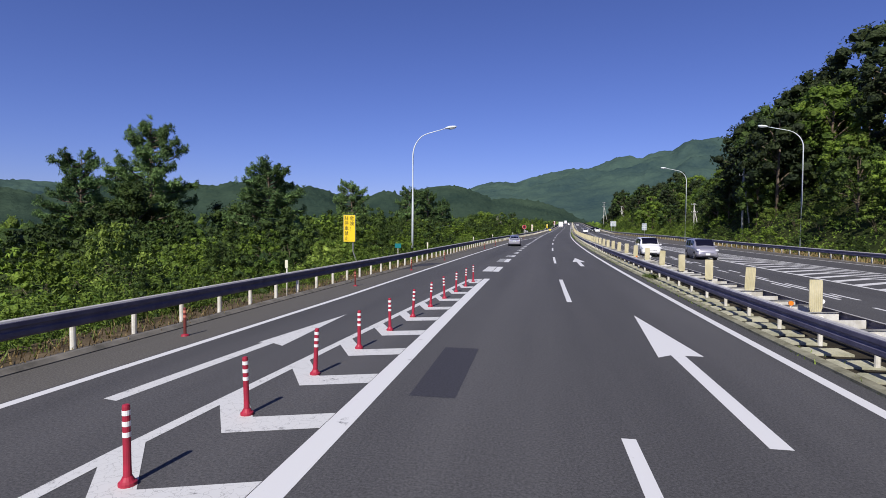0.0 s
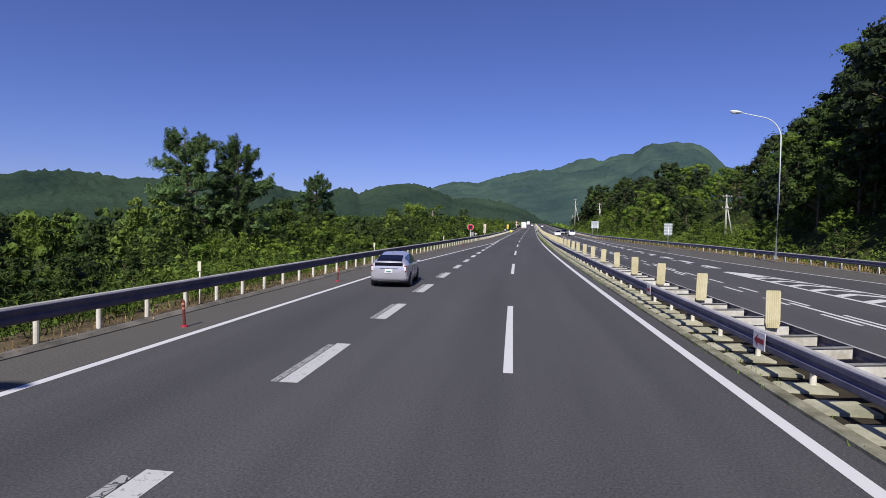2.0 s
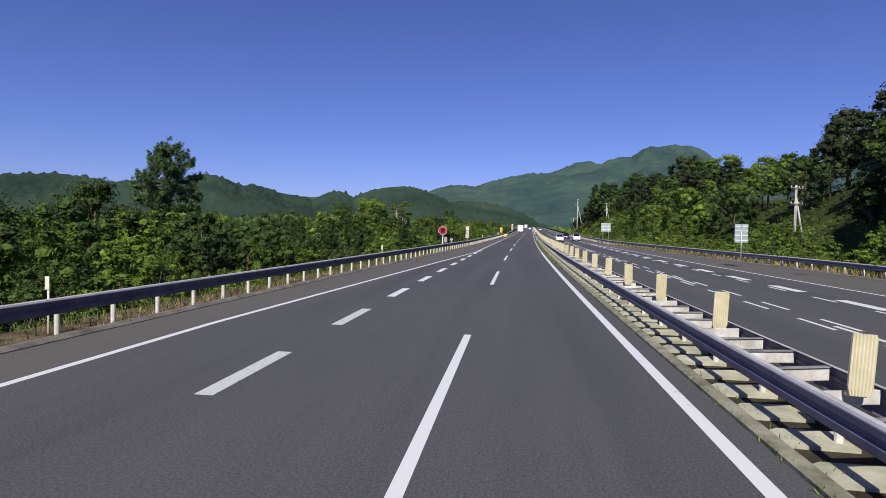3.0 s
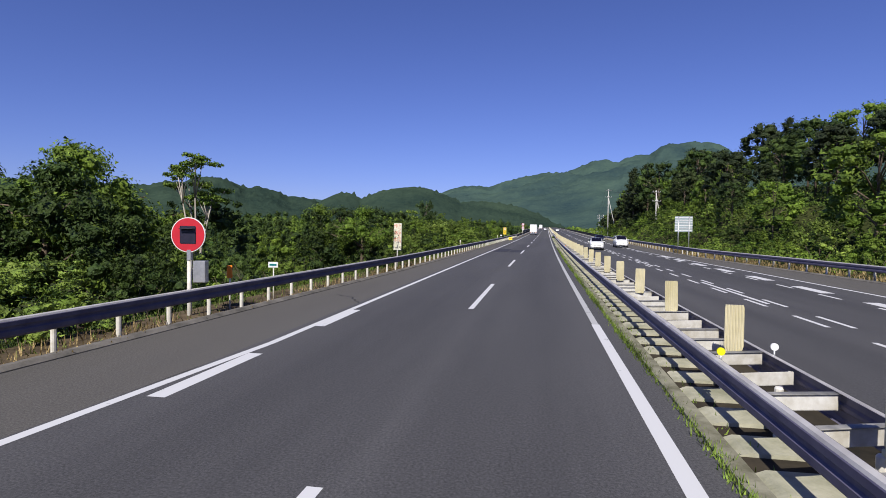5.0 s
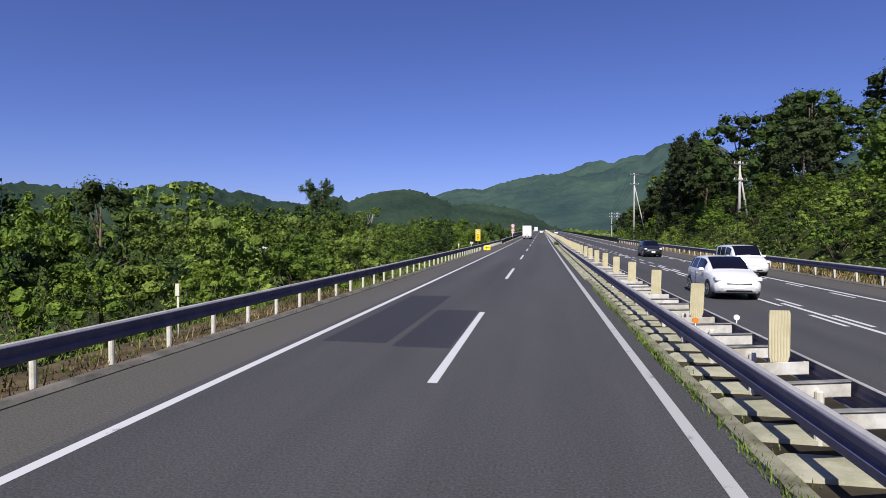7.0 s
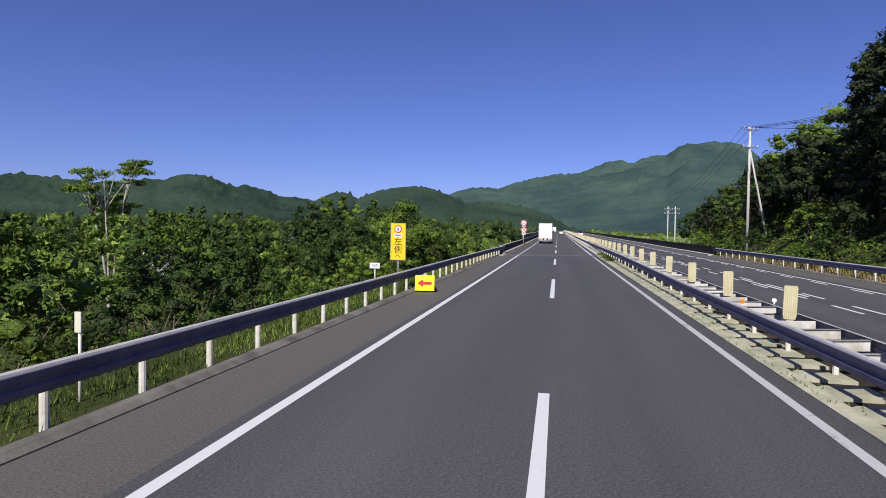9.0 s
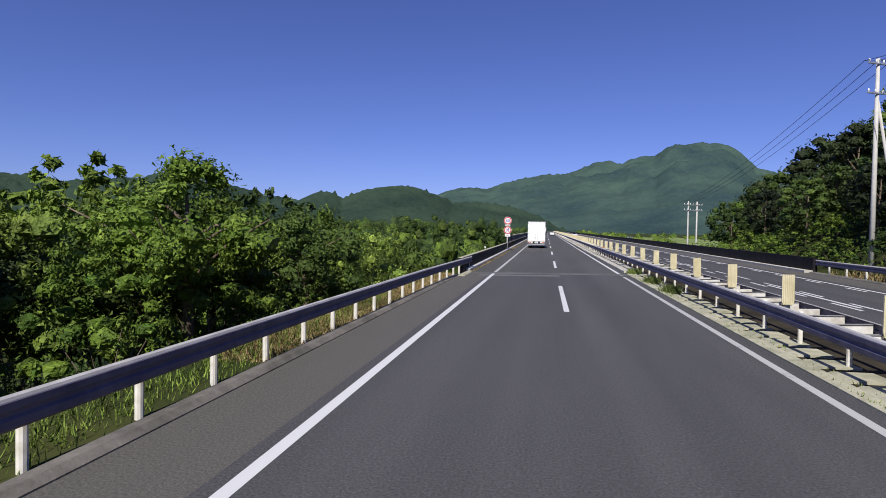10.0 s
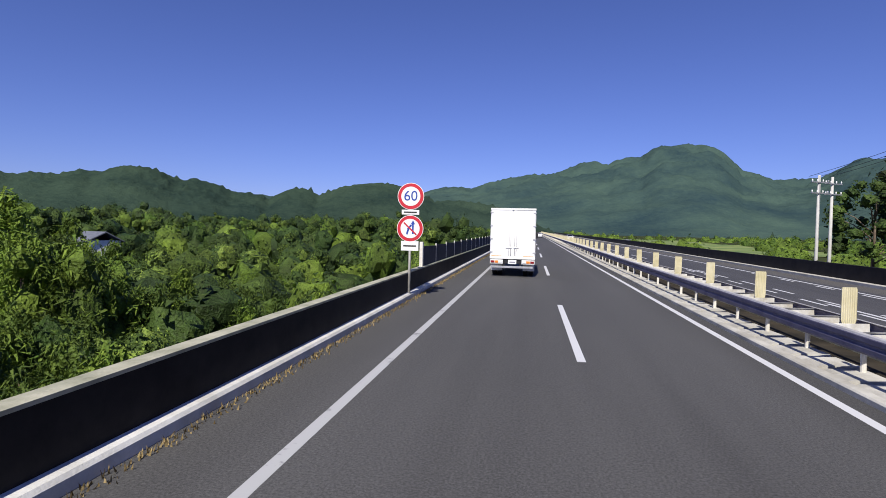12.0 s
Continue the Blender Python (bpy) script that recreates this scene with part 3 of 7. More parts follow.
obj("verge_soil", strip("verge_soil", lambda s: left_rail(s) - 1.5, lambda s: left_rail(s) + 0.12, -30, 196, -0.03, M_VERGE), kind="structure", label="brown dry soil under the guardrail")
obj("verge_soil", strip("verge_soil", lambda s: left_rail(s) - 1.5, lambda s: left_rail(s) + 0.12, 196, 272, -0.03, M_GROUND), kind="structure", label="mossy green soil under the guardrail")
crack(-5.39, 142.47, -4.52, 141.76, 3)
crack(-4.52, 141.76, -3.87, 140.5, 4)

# opposite carriageway lines
marking("opposite_inner_line", strip("opposite_inner_line", 6.62, 6.80, -60, 700, ZP, M_WHITE), "solid white line beside the median")


def ramp_edge(s):
    return np.interp(s, [40, 70, 82, 90, 100, 120, 147, 160, 175, 190], [22.0, 20.3, 18.9, 17.8, 16.9, 16.2, 15.5, 15.1, 14.4, 13.7])


marking("opposite_outer_line", strip("opposite_outer_line", lambda s: ramp_edge(s) - 0.04, lambda s: ramp_edge(s) + 0.14, 40, 700, ZP, M_WHITE), "solid white edge line of the opposite carriageway")
for k in range(-2, 36):
    marking("lane_dash", strip("lane_dash", 9.94, 10.10, 20 * k + 3.7, 20 * k + 11.7, ZP, M_WHITE), "white lane dash")
for k in range(-4, 82):
    s0 = 4.0 * k + 3.0
    for u0 in (9.62, 10.26):
        marking("speed_mark", strip("speed_mark", u0, u0 + 0.14, s0, s0 + 2.0, ZP, M_WHITE), "short white slow-down dash")
    if 90 < s0:
        marking("speed_mark", strip("speed_mark", 13.26, 13.41, s0 - 1.2, s0 + 0.5, ZP, M_WHITE), "short white slow-down dash")
for k in range(16):
    s0 = 89.9 + 5.8 * k
    marking("merge_dash", strip("merge_dash", 13.62, 14.14, s0, s0 + 2.9, ZP + 0.001, M_WHITE), "thick white merge dash")


def opp_gore(s):
    return np.interp(s, [0, 30, 60, 75, 83, 85.5], [21.0, 18.8, 16.4, 15.35, 14.6, 14.0])


marking("gore_line", strip("gore_line", 12.98, 13.2, -60, 86.5, ZP, M_WHITE), "solid white gore line of the opposite carriageway")
marking("gore_line", strip("gore_line", opp_gore, lambda s: opp_gore(s) + 0.2, 0, 86, ZP, M_WHITE), "solid white gore line of the opposite carriageway")
poly_mark("gore_tip", [(13.22, 83.0), (14.3, 83.6), (14.1, 85.6), (13.5, 86.8), (13.22, 86.8)], M_WHITE, "solid white tip of the opposite gore")
for k in range(44):
    s0 = 3.0 + 1.85 * k
    a, b = 13.22, float(opp_gore(s0))
    m = (a + b) / 2
    d = (b - a) * 0.4
    poly_mark("gore_chevron", [(a, s0 - d), (m, s0), (b, s0 - d), (b, s0 - d + 0.6), (m, s0 + 0.6), (a, s0 - d + 0.6)], M_WHITE, "white chevron of the opposite gore")


# ---- guardrails ----
def beam_profile(side, top, h=0.35):
    """Two-wave steel beam, 4 mm wall drawn thicker; side +1 bulges to larger u."""
    zs = [(0.0, 0.0), (0.04, 0.012), (0.075, 0.05), (0.075, 0.125), (0.045, 0.155), (0.045, 0.195), (0.075, 0.225), (0.075, 0.30), (0.04, 0.338), (0.0, 0.35)]
    out = [(side * d, top - 0.35 + z) for d, z in zs]
    back = [(side * (d - 0.02), top - 0.35 + z) for d, z in zs][::-1]
    return out + back


def post_mesh(h, r, cap=True, below=0.25):
    bm = bmesh.new()
    bm_tube(bm, [(0, 0, -below), (0, 0, h - 0.02), (0, 0, h)], [r, r, r * 0.75], 10)
    me = bpy.data.meshes.new("post")
    bm.to_mesh(me)
    bm.free()
    me.materials.append(M_POST)
    return me


def thing(name, label, category, group="", m=None):
    e = new(name)
    e.empty_display_size = 0.2
    if m is not None:
        e.matrix_world = m
    return tagged(e, label, category, group)


POST = post_mesh(0.72, 0.056)
BLOCK_BM = bmesh.new()
bm_box(BLOCK_BM, (0, 0, 0), (0.14, 0.09, 0.22), 0.01)
BLOCK = bpy.data.meshes.new("spacer")
BLOCK_BM.to_mesh(BLOCK)
BLOCK_BM.free()
BLOCK.materials.append(M_POST)


def guardrail(label, uf, s0, s1, side, top, pitch, far_from):
    """Steel guardrail: one beam, each post; beyond far_from the posts are one mesh."""
    g = thing("guardrail", label, "guardrail", "roadside guardrails")
    obj("beam", sweep("beam", beam_profile(side, top), lambda s: uf(s), s0, s1, M_STEEL_SHADE, 4.0), g, "weathered grey corrugated steel beam")
    # separate pale strip stands for sun along the beam's upper lip
    obj("beam_edge", sweep("beam_edge", [(side * 0.07, top - 0.05), (side * 0.05, top - 0.008), (0.0, top + 0.008), (-side * 0.025, top - 0.004), (side * 0.02, top - 0.02)], lambda s: uf(s), s0, s1, M_STEEL_SUN, 4.0), g, "pale strip painting the sunlit top edge of the beam")
    far = []
    n = int((s1 - s0) / pitch)
    for k in range(n + 1):
        s = s0 + 0.6 + k * pitch
        if s > s1:
            break
        u = float(uf(s)) - side * 0.11
        m = at_road(u, s, 0, 0)
        if s > far_from or s < -14:
            far.append((POST, m))
        else:
            p = obj("post", POST, g)
            p.matrix_world = m
            b = obj("spacer", BLOCK, g)
            b.matrix_world = at_road(u + side * 0.06, s, top - 0.18)
    if far:
        V, F = join_bm(far)
        obj("far_post_row", mesh_data("far_post_row", V, F, M_POST), g, kind="stuff")
    return g


guardrail("steel roadside guardrail on cream posts along the shoulder", lambda s: np.interp(s, [0, 20, 32, 80, 112, 155, 200, 250, 266, 276], [-10.3, -9.8, -9.4, -8.95, -7.9, -6.35, -5.95, -5.75, -5.62, -5.26]), -30, 276.4, 1, 0.84, 1.6, 400)
guardrail("steel guardrail on cream posts along the far verge", right_rail, -30, 282, -1, 0.84, 2.0, 400)
guardrail("distant steel guardrail past the bridge", lambda s: np.full_like(np.asarray(s, float), -5.75), 420, 800, 1, 0.84, 4.0, 0)
for k, (uf, sd, s0, s1) in enumerate(((left_rail, 1, -30, 272), (right_rail, -1, -30, 282))):
    off = -0.42 if sd == 1 else 0.42
    obj("verge_kerb", sweep("verge_kerb", [(sd * 0.44, -0.2), (sd * 0.42, 0.02), (sd * 0.30, 0.085), (sd * 0.12, 0.075), (sd * 0.12, -0.2)], uf, s0, s1, M_KERB_DARK, 4.0), kind="structure", label="low dark asphalt kerb under the guardrail")

# ---- median barrier ----
MU0, MU1 = 4.57, 5.40
MC = (MU0 + MU1) / 2


def line_at(u):
    return lambda s: np.full_like(np.asarray(s, float), u)


# dark strip doubles as the shade between slabs and under the brackets
obj("median_soil", strip("median_soil", 4.15, 6.2, -60, 800, 0.01, M_SOIL_SHADE), kind="structure", label="soil strip of the median, darkened for the shade between slabs")
obj("median_kerb", sweep("median_kerb", [(0, -0.1), (0, 0.05), (0.04, 0.075), (0.2, 0.075), (0.2, -0.1)], line_at(4.08), -60, 200, M_KERB_MOSS, 4.0), kind="structure", label="mossy pale concrete kerb of the median")
obj("median_kerb", sweep("median_kerb", [(0, -0.1), (0, 0.03), (0.05, 0.05), (0.27, 0.055), (0.27, -0.1)], line_at(4.03), 200, 276.2, M_CONC_OLD, 4.0), kind="structure", label="low pale concrete edging of the median")
obj("median_kerb", sweep("median_kerb", [(0, -0.1), (0, 0.085), (0.03, 0.11), (0.2, 0.11), (0.2, -0.1)], line_at(4.06), 277.4, 800, M_CONCRETE, 4.0), kind="structure", label="pale concrete kerb of the bridge median")
obj("median_kerb", sweep("median_kerb", [(0, -0.1), (0, 0.14), (-0.05, 0.16), (-0.17, 0.16), (-0.17, -0.1)], line_at(6.2), -60, 800, M_CONC_OLD, 4.0), kind="structure", label="mossy concrete kerb of the median")
med = thing("median_barrier", "double-sided steel median barrier with cream anti-glare plates", "barrier")



def barrier_drop(s):
    """The barrier stands lower before the bridge than on it."""
    return np.interp(s, [240, 258], [-0.15, 0.0])


obj("beam", sweep("beam", beam_profile(-1, 0.90), line_at(MU0), -40, 700, M_STEEL_SHADE, 4.0, zf=barrier_drop), med, "weathered steel beam facing the road")
obj("beam", sweep("beam", beam_profile(1, 0.90), line_at(MU1), -40, 700, M_STEEL_SHADE, 4.0, zf=barrier_drop), med, "weathered steel beam facing the opposite road")

# painted sunlit lip on both median beams
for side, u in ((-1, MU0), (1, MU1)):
    obj("beam_edge", sweep("beam_edge", [(side * 0.07, 0.85), (side * 0.05, 0.892), (0.0, 0.908), (-side * 0.025, 0.896), (side * 0.02, 0.88)], line_at(u), -40, 700, M_STEEL_SUN, 4.0, zf=barrier_drop), med, "pale strip painting the sunlit top edge of the beam")
def bracket_mesh(flange):
    """Pressed cross-bracket between the two beams: an upright web with a folded foot, some with a dark top flange."""
    bmx = bmesh.new()
    span = (MU1 - MU0 - 0.05) * 1.05
    bm_box(bmx, (0, 0, -0.02), (span, 0.012, 0.17), 0.004)
    bm_box(bmx, (0, 0.04, -0.105), (span, 0.085, 0.012), 0.003)
    for sd in (1, -1):
        bm_box(bmx, (sd * span * 0.5, 0.04, -0.03), (0.012, 0.09, 0.17), 0.004)
    me = bpy.data.meshes.new("bracket")
    if flange:
        n0 = len(bmx.faces)
        bm_box(bmx, (0, 0.02, 0.074), (span * 1.08, 0.10, 0.014), 0.004)
        bmx.faces.ensure_lookup_table()
        for f in bmx.faces[n0:]:
            f.material_index = 1
    bmx.to_mesh(me)
    bmx.free()
    me.materials.append(M_BRACKET)
    me.materials.append(M_FLANGE)
    return me


M_FLANGE = mat("bracket_flange", (0.10, 0.10, 0.10), 0.7, color2=(0.3, 0.29, 0.27), scale=3, coord="world")
BRACKET = bracket_mesh(False)
BRACKET_B = bracket_mesh(True)

# ribbed anti-glare plate
bmx = bmesh.new()
NR = 7
pw, ph = 0.27, 0.68
front, back = [], []
for k in range(NR * 4 + 1):
    x = -pw / 2 + pw * k / (NR * 4)
    y = (-0.022, -0.022, -0.008, -0.008)[k % 4]
    drop = 0.045 if k in (0, NR * 4) else 0.0
    rows = ((x * 0.8, -0.04), (x, 0.04 + drop * 0.5), (x, ph - drop))
    front.append([bmx.verts.new((a, y, z)) for a, z in rows])
    back.append([bmx.verts.new((a, y + 0.03, z)) for a, z in rows])
for k in range(NR * 4):
    for j in range(2):
        bmx.faces.new((front[k][j], front[k + 1][j], front[k + 1][j + 1], front[k][j + 1]))
        bmx.faces.new((back[k][j], back[k][j + 1], back[k + 1][j + 1], back[k + 1][j]))
    bmx.faces.new((front[k][2], front[k + 1][2], back[k + 1][2], back[k][2]))
    bmx.faces.new((front[k][0], back[k][0], back[k + 1][0], front[k + 1][0]))
for k in (0, NR * 4):
    for j in range(2):
        bmx.faces.new((front[k][j], front[k][j + 1], back[k][j + 1], back[k][j]))
bmesh.ops.recalc_face_normals(bmx, faces=bmx.faces[:])
bm_box(bmx, (0, 0.06, -0.03), (0.22, 0.08, 0.06), 0.01)
PLATE = bpy.data.meshes.new("antiglare_plate")
bmx.to_mesh(PLATE)
bmx.free()
PLATE.materials.append(M_PANEL)

# concrete cover slab with a chamfered road side
bmx = bmesh.new()
prof = [(-0.38, -0.05), (-0.38, 0.01), (-0.27, 0.055), (0.40, 0.06), (0.40, -0.05)]
va = [bmx.verts.new((x, -0.31, z)) for x, z in prof]
vb = [bmx.verts.new((x, 0.31, z)) for x, z in prof]
for k in range(len(prof)):
    j = (k + 1) % len(prof)
    bmx.faces.new((va[k], va[j], vb[j], vb[k]))
bmx.faces.new(va[::-1])
bmx.faces.new(vb)
SLAB = bpy.data.meshes.new("slab")
bmx.to_mesh(SLAB)
bmx.free()
SLAB.materials.append(M_CONC_OLD)
SLAB_B = SLAB.copy()
SLAB_B.materials.clear()
SLAB_B.materials.append(M_CONCRETE)

MPOST = post_mesh(0.80, 0.05)
far = []
for k in range(-18, 345):
    s = 2.0 * k + 0.2
    m = at_road(MC - 0.02, s, barrier_drop(s))
    if -6 < s < 340:
        p = obj("post", MPOST, med)
        p.matrix_world = m
    else:
        far.append((MPOST, m))
V, F = join_bm(far)
obj("far_post_row", mesh_data("far_post_row", V, F, M_POST), med, kind="stuff")
rnd = random.Random(4)
far = []
for k in range(-36, 680):
    s = 1.0122 * k + 0.1
    m = at_road(MC, s, 0.80 + barrier_drop(s) + rnd.uniform(-0.012, 0.012), 15 + rnd.uniform(-3, 3))
    if 3 < s < 306:
        b = obj("bracket", BRACKET_B if k % 4 != 1 else BRACKET, med)
        b.matrix_world = m
    else:
        far.append((BRACKET, m))
V, F = join_bm(far)
obj("far_bracket_row", mesh_data("far_bracket_row", V, F, M_BRACKET), med, kind="stuff")
far = []
for k in range(-8, 150):
    s = 4.0488 * k + 13.76
    s += float(np.interp(s, [14, 28, 50, 80, 100, 120, 132, 145, 167, 185, 232, 247, 281], [0.8, 0.0, -0.4, -0.8, 0.4, 1.2, 0.7, 0.3, -0.2, -0.4, -0.1, 0.6, -0.4]))
    m = at_road(MC + 0.03, s, 0.88 + barrier_drop(s), rnd.uniform(-4, 3))
    if -2 < s < 400:
        p = obj("antiglare_plate", PLATE, med, "ribbed cream plastic anti-glare plate")
        p.matrix_world = m @ pose(0, 0, 0, rnd.uniform(-2, 2), rnd.uniform(-2, 2), 0)
    else:
        far.append((PLATE, m))
V, F = join_bm(far)
obj("far_plate_row", mesh_data("far_plate_row", V, F, M_PANEL), med, kind="stuff")
slabs = thing("median_slab_row", "row of chamfered concrete cover slabs in the median", "slabs")
far = []
for k in range(-36, 560):
    s = 1.0122 * k + 0.3
    if s > 276.0 and s < 278.4:
        continue
    me = SLAB if s < 277 else SLAB_B
    m = at_road(4.70, s, rnd.uniform(-0.015, 0.012) + (0.04 if s > 277 else 0.0), rnd.uniform(-2.0, 2.0)) @ Matrix.Diagonal((1, rnd.uniform(0.9, 1.05) * (1.0 if s < 200 else 1.2) if s < 277 else 1.4, 1.0, 1))
    if 3 < s < 304:
        b = obj("slab", me, slabs)
        b.matrix_world = m
    elif s >= 304:
        far.append((me, m))
V, F = join_bm(far)
obj("far_slab_row", mesh_data("far_slab_row", V, F, M_CONCRETE), slabs, kind="stuff")

# red arrow plates on the road face of the median beam
M_ARROW_PLATE = mat("arrow_plate", (0.62, 0.61, 0.62), 0.4, color2=(0.74, 0.73, 0.74), scale=6)
M_ARROW_RED = mat("arrow_red", (0.26, 0.012, 0.03), 0.5, color2=(0.34, 0.02, 0.035), scale=9)


def arrow_plate(s):
    e = thing("arrow_plate", "white reflective plate with a dark red arrow on the median beam", "plate", "arrow plates on the beam")
    bmp = bmesh.new()
    bm_box(bmp, (0, 0, 0), (0.012, 0.46, 0.31), 0.004)
    part("panel", bmp, M_ARROW_PLATE, e)
    bmp = bmesh.new()
    pts = [(0.19, 0.0), (0.03, 0.115), (0.06, 0.045), (-0.19, 0.045), (-0.19, -0.045), (0.06, -0.045), (0.03, -0.115)]
    va = [bmp.verts.new((-0.0095, y, z)) for y, z in pts]
    vb = [bmp.verts.new((-0.0065, y, z)) for y, z in pts]
    bmp.faces.new(va)
    bmp.faces.new(vb[::-1])
    for q in range(len(pts)):
        w = (q + 1) % len(pts)
        bmp.faces.new((va[q], vb[q], vb[w], va[w]))
    bmesh.ops.recalc_face_normals(bmp, faces=bmp.faces[:])
    part("arrow", bmp, M_ARROW_RED, e, "dark red arrow")
    bmp = bmesh.new()
    for z in (0.11, -0.11):
        bm_cyl(bmp, (0.028, 0, z), (1, 0, 0), 0.012, 0.05, 8)
    part("fixing", bmp, M_FLANGE, e)
    e.matrix_world = at_road(MU0 - 0.115, s, 0.73 - 0.15)
    return e


for s in (53.0, 61.0, 69.0):
    arrow_plate(s)

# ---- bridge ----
obj("bridge_parapet", sweep("bridge_parapet", [(0.0, -1.6), (0.0, 0.88), (-0.24, 0.88), (-0.24, -1.6)], line_at(-5.34), 273.4, 420, M_DARK, 4.0), kind="structure", label="steel-faced bridge parapet, near-black with its shade in the colour")
obj("parapet_coping", sweep("parapet_coping", [(0.012, 0.86), (0.012, 0.905), (-0.09, 0.915), (-0.25, 0.905), (-0.25, 0.88)], line_at(-5.34), 273.4, 420, M_CONC_OLD, 4.0), kind="structure", label="pale stained coping on the parapet")
obj("bridge_kerb", sweep("bridge_kerb", [(0.002, -0.3), (0.002, 0.20), (0.15, 0.185), (0.19, 0.14), (0.19, -0.3)], line_at(-5.34), 274.9, 420, M_KERB_WHITE, 4.0), kind="structure", label="pale chipped concrete kerb of the bridge")
obj("kerb_end", sweep("kerb_end", [(0.0, -0.3), (0.0, 0.05), (0.3, 0.10), (0.40, 0.02), (0.40, -0.3)], line_at(-5.34), 271.6, 274.6, M_CONC_OLD, 1.0), kind="structure", label="sloping mossy kerb end before the bridge")
obj("bridge_deck", sweep("bridge_deck", [(-5.9, -0.2), (16.9, -0.2), (16.9, -1.5), (-5.9, -1.5)], line_at(0.0), 273, 420, M_CONC_OLD, 8.0), kind="structure", label="concrete bridge deck")
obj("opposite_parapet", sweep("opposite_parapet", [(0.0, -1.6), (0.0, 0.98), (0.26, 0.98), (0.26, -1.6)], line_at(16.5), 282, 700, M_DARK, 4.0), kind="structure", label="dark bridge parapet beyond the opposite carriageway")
obj("opposite_bridge_kerb", sweep("opposite_bridge_kerb", [(0.0, -0.1), (0.0, 0.15), (-0.5, 0.15), (-0.5, -0.1)], line_at(16.5), 282, 700, M_CONCRETE, 4.0), kind="structure", label="pale concrete kerb")
# mesh fence on the parapet, further along
M_MESH = mat("fence_mesh", (0.035, 0.038, 0.055), 0.8, color2=(0.055, 0.06, 0.08), scale=3, coord="world", spec=0.1)
fence = thing("bridge_fence", "dark panelled fence on grey posts on the parapet", "fence")
for k in range(26):
    s = 311.5 + 3.1 * k
    bm = bmesh.new()
    bm_box(bm, (0, 0, 0), (0.03, 2.96, 0.82), 0.006)
    p = part("panel", bm, M_MESH, fence)
    p.matrix_world = at_road(-5.46, s + 1.55, 1.30)
    bm = bmesh.new()
    bm_box(bm, (0, 0, 0), (0.05, 0.05, 0.92), 0.008)
    p = part("post", bm, M_POST, fence)
    p.matrix_world = at_road(-5.46, s, 1.33)
bm = bmesh.new()
bm_box(bm, (0, 0, 0), (0.14, 0.22, 1.35), 0.015)
p = part("end_post", bm, M_POST, fence, "white end post")
p.matrix_world = at_road(-5.46, 311.2, 1.25)

# ---- plants ----
def leaf_tris(C, N, size, rng, droop=0.0, slim=0.62):
    """Small pointed leaves at C facing about N."""
    n = len(C)
    N = N / (np.linalg.norm(N, axis=1, keepdims=True) + 1e-9)
    T = rng.normal(size=(n, 3))
    T[:, 2] -= droop
    T -= (T * N).sum(1, keepdims=True) * N
    T /= np.linalg.norm(T, axis=1, keepdims=True) + 1e-9
    B = np.cross(N, T)
    L = (size * rng.uniform(0.6, 1.4, n))[:, None]
    skew = rng.uniform(-0.25, 0.25, (n, 1))
    P = np.stack([C - T * L * 0.35 + B * L * slim * (0.5 + skew), C + T * L * 0.65, C - T * L * (0.35 + skew * 0.5) - B * L * slim * (0.5 - skew)], 1)
    F = np.arange(n * 3).reshape(n, 3)
    return P.reshape(-1, 3), F


def unit_ball(level):
    bm = bmesh.new()
    bmesh.ops.create_icosphere(bm, subdivisions=level, radius=1.0)
    V = np.array([v.co[:] for v in bm.verts])
    F = np.array([[v.index for v in f.verts] for f in bm.faces])
    bm.free()
    return V, F


BALL_S, BALL_L = unit_ball(1), unit_ball(2)


def leaf_cores(centres, radii, rng, flat, ball, fill):
    """The dense inner foliage of leaf clumps: uneven lumps under the outer leaves."""
    V0, F0 = ball
    n = len(V0)
    Ps, Fs = [], []
    for k, (c, r) in enumerate(zip(centres, radii)):
        q = V0 * (r * fill * rng.uniform(0.7, 1.18, (n, 1)))
        q[:, 2] *= flat
        Ps.append(np.asarray(c) + q)
        Fs.append(F0 + k * n)
    return np.concatenate(Ps), np.concatenate(Fs)


def clump_leaves(centres, radii, per, size, rng, flat=0.75, droop=0.0, slim=0.62):
    Cs, Ns = [], []
    for c, r in zip(centres, radii):
        d = rng.normal(size=(per, 3))
        d /= np.linalg.norm(d, axis=1, keepdims=True)
        rad = r * rng.uniform(0.45, 1.08, (per, 1))
        p = d * rad
        p[:, 2] *= flat
        Cs.append(c + p)
        Ns.append(d * 0.9 + rng.normal(size=(per, 3)) * 0.55 + np.array([0, 0, 0.35]))
    return leaf_tris(np.concatenate(Cs), np.concatenate(Ns), size, rng, droop, slim)


def wood_mesh(name, tubes, sides=7, bark=None):
    bm = bmesh.new()
    for pts, rad in tubes:
        bm_tube(bm, pts, rad, sides)
    me = bpy.data.meshes.new(name)
    bm.to_mesh(me)
    bm.free()
    me.materials.append(bark or M_BARK)
    me.polygons.foreach_set("use_smooth", [True] * len(me.polygons))
    return me


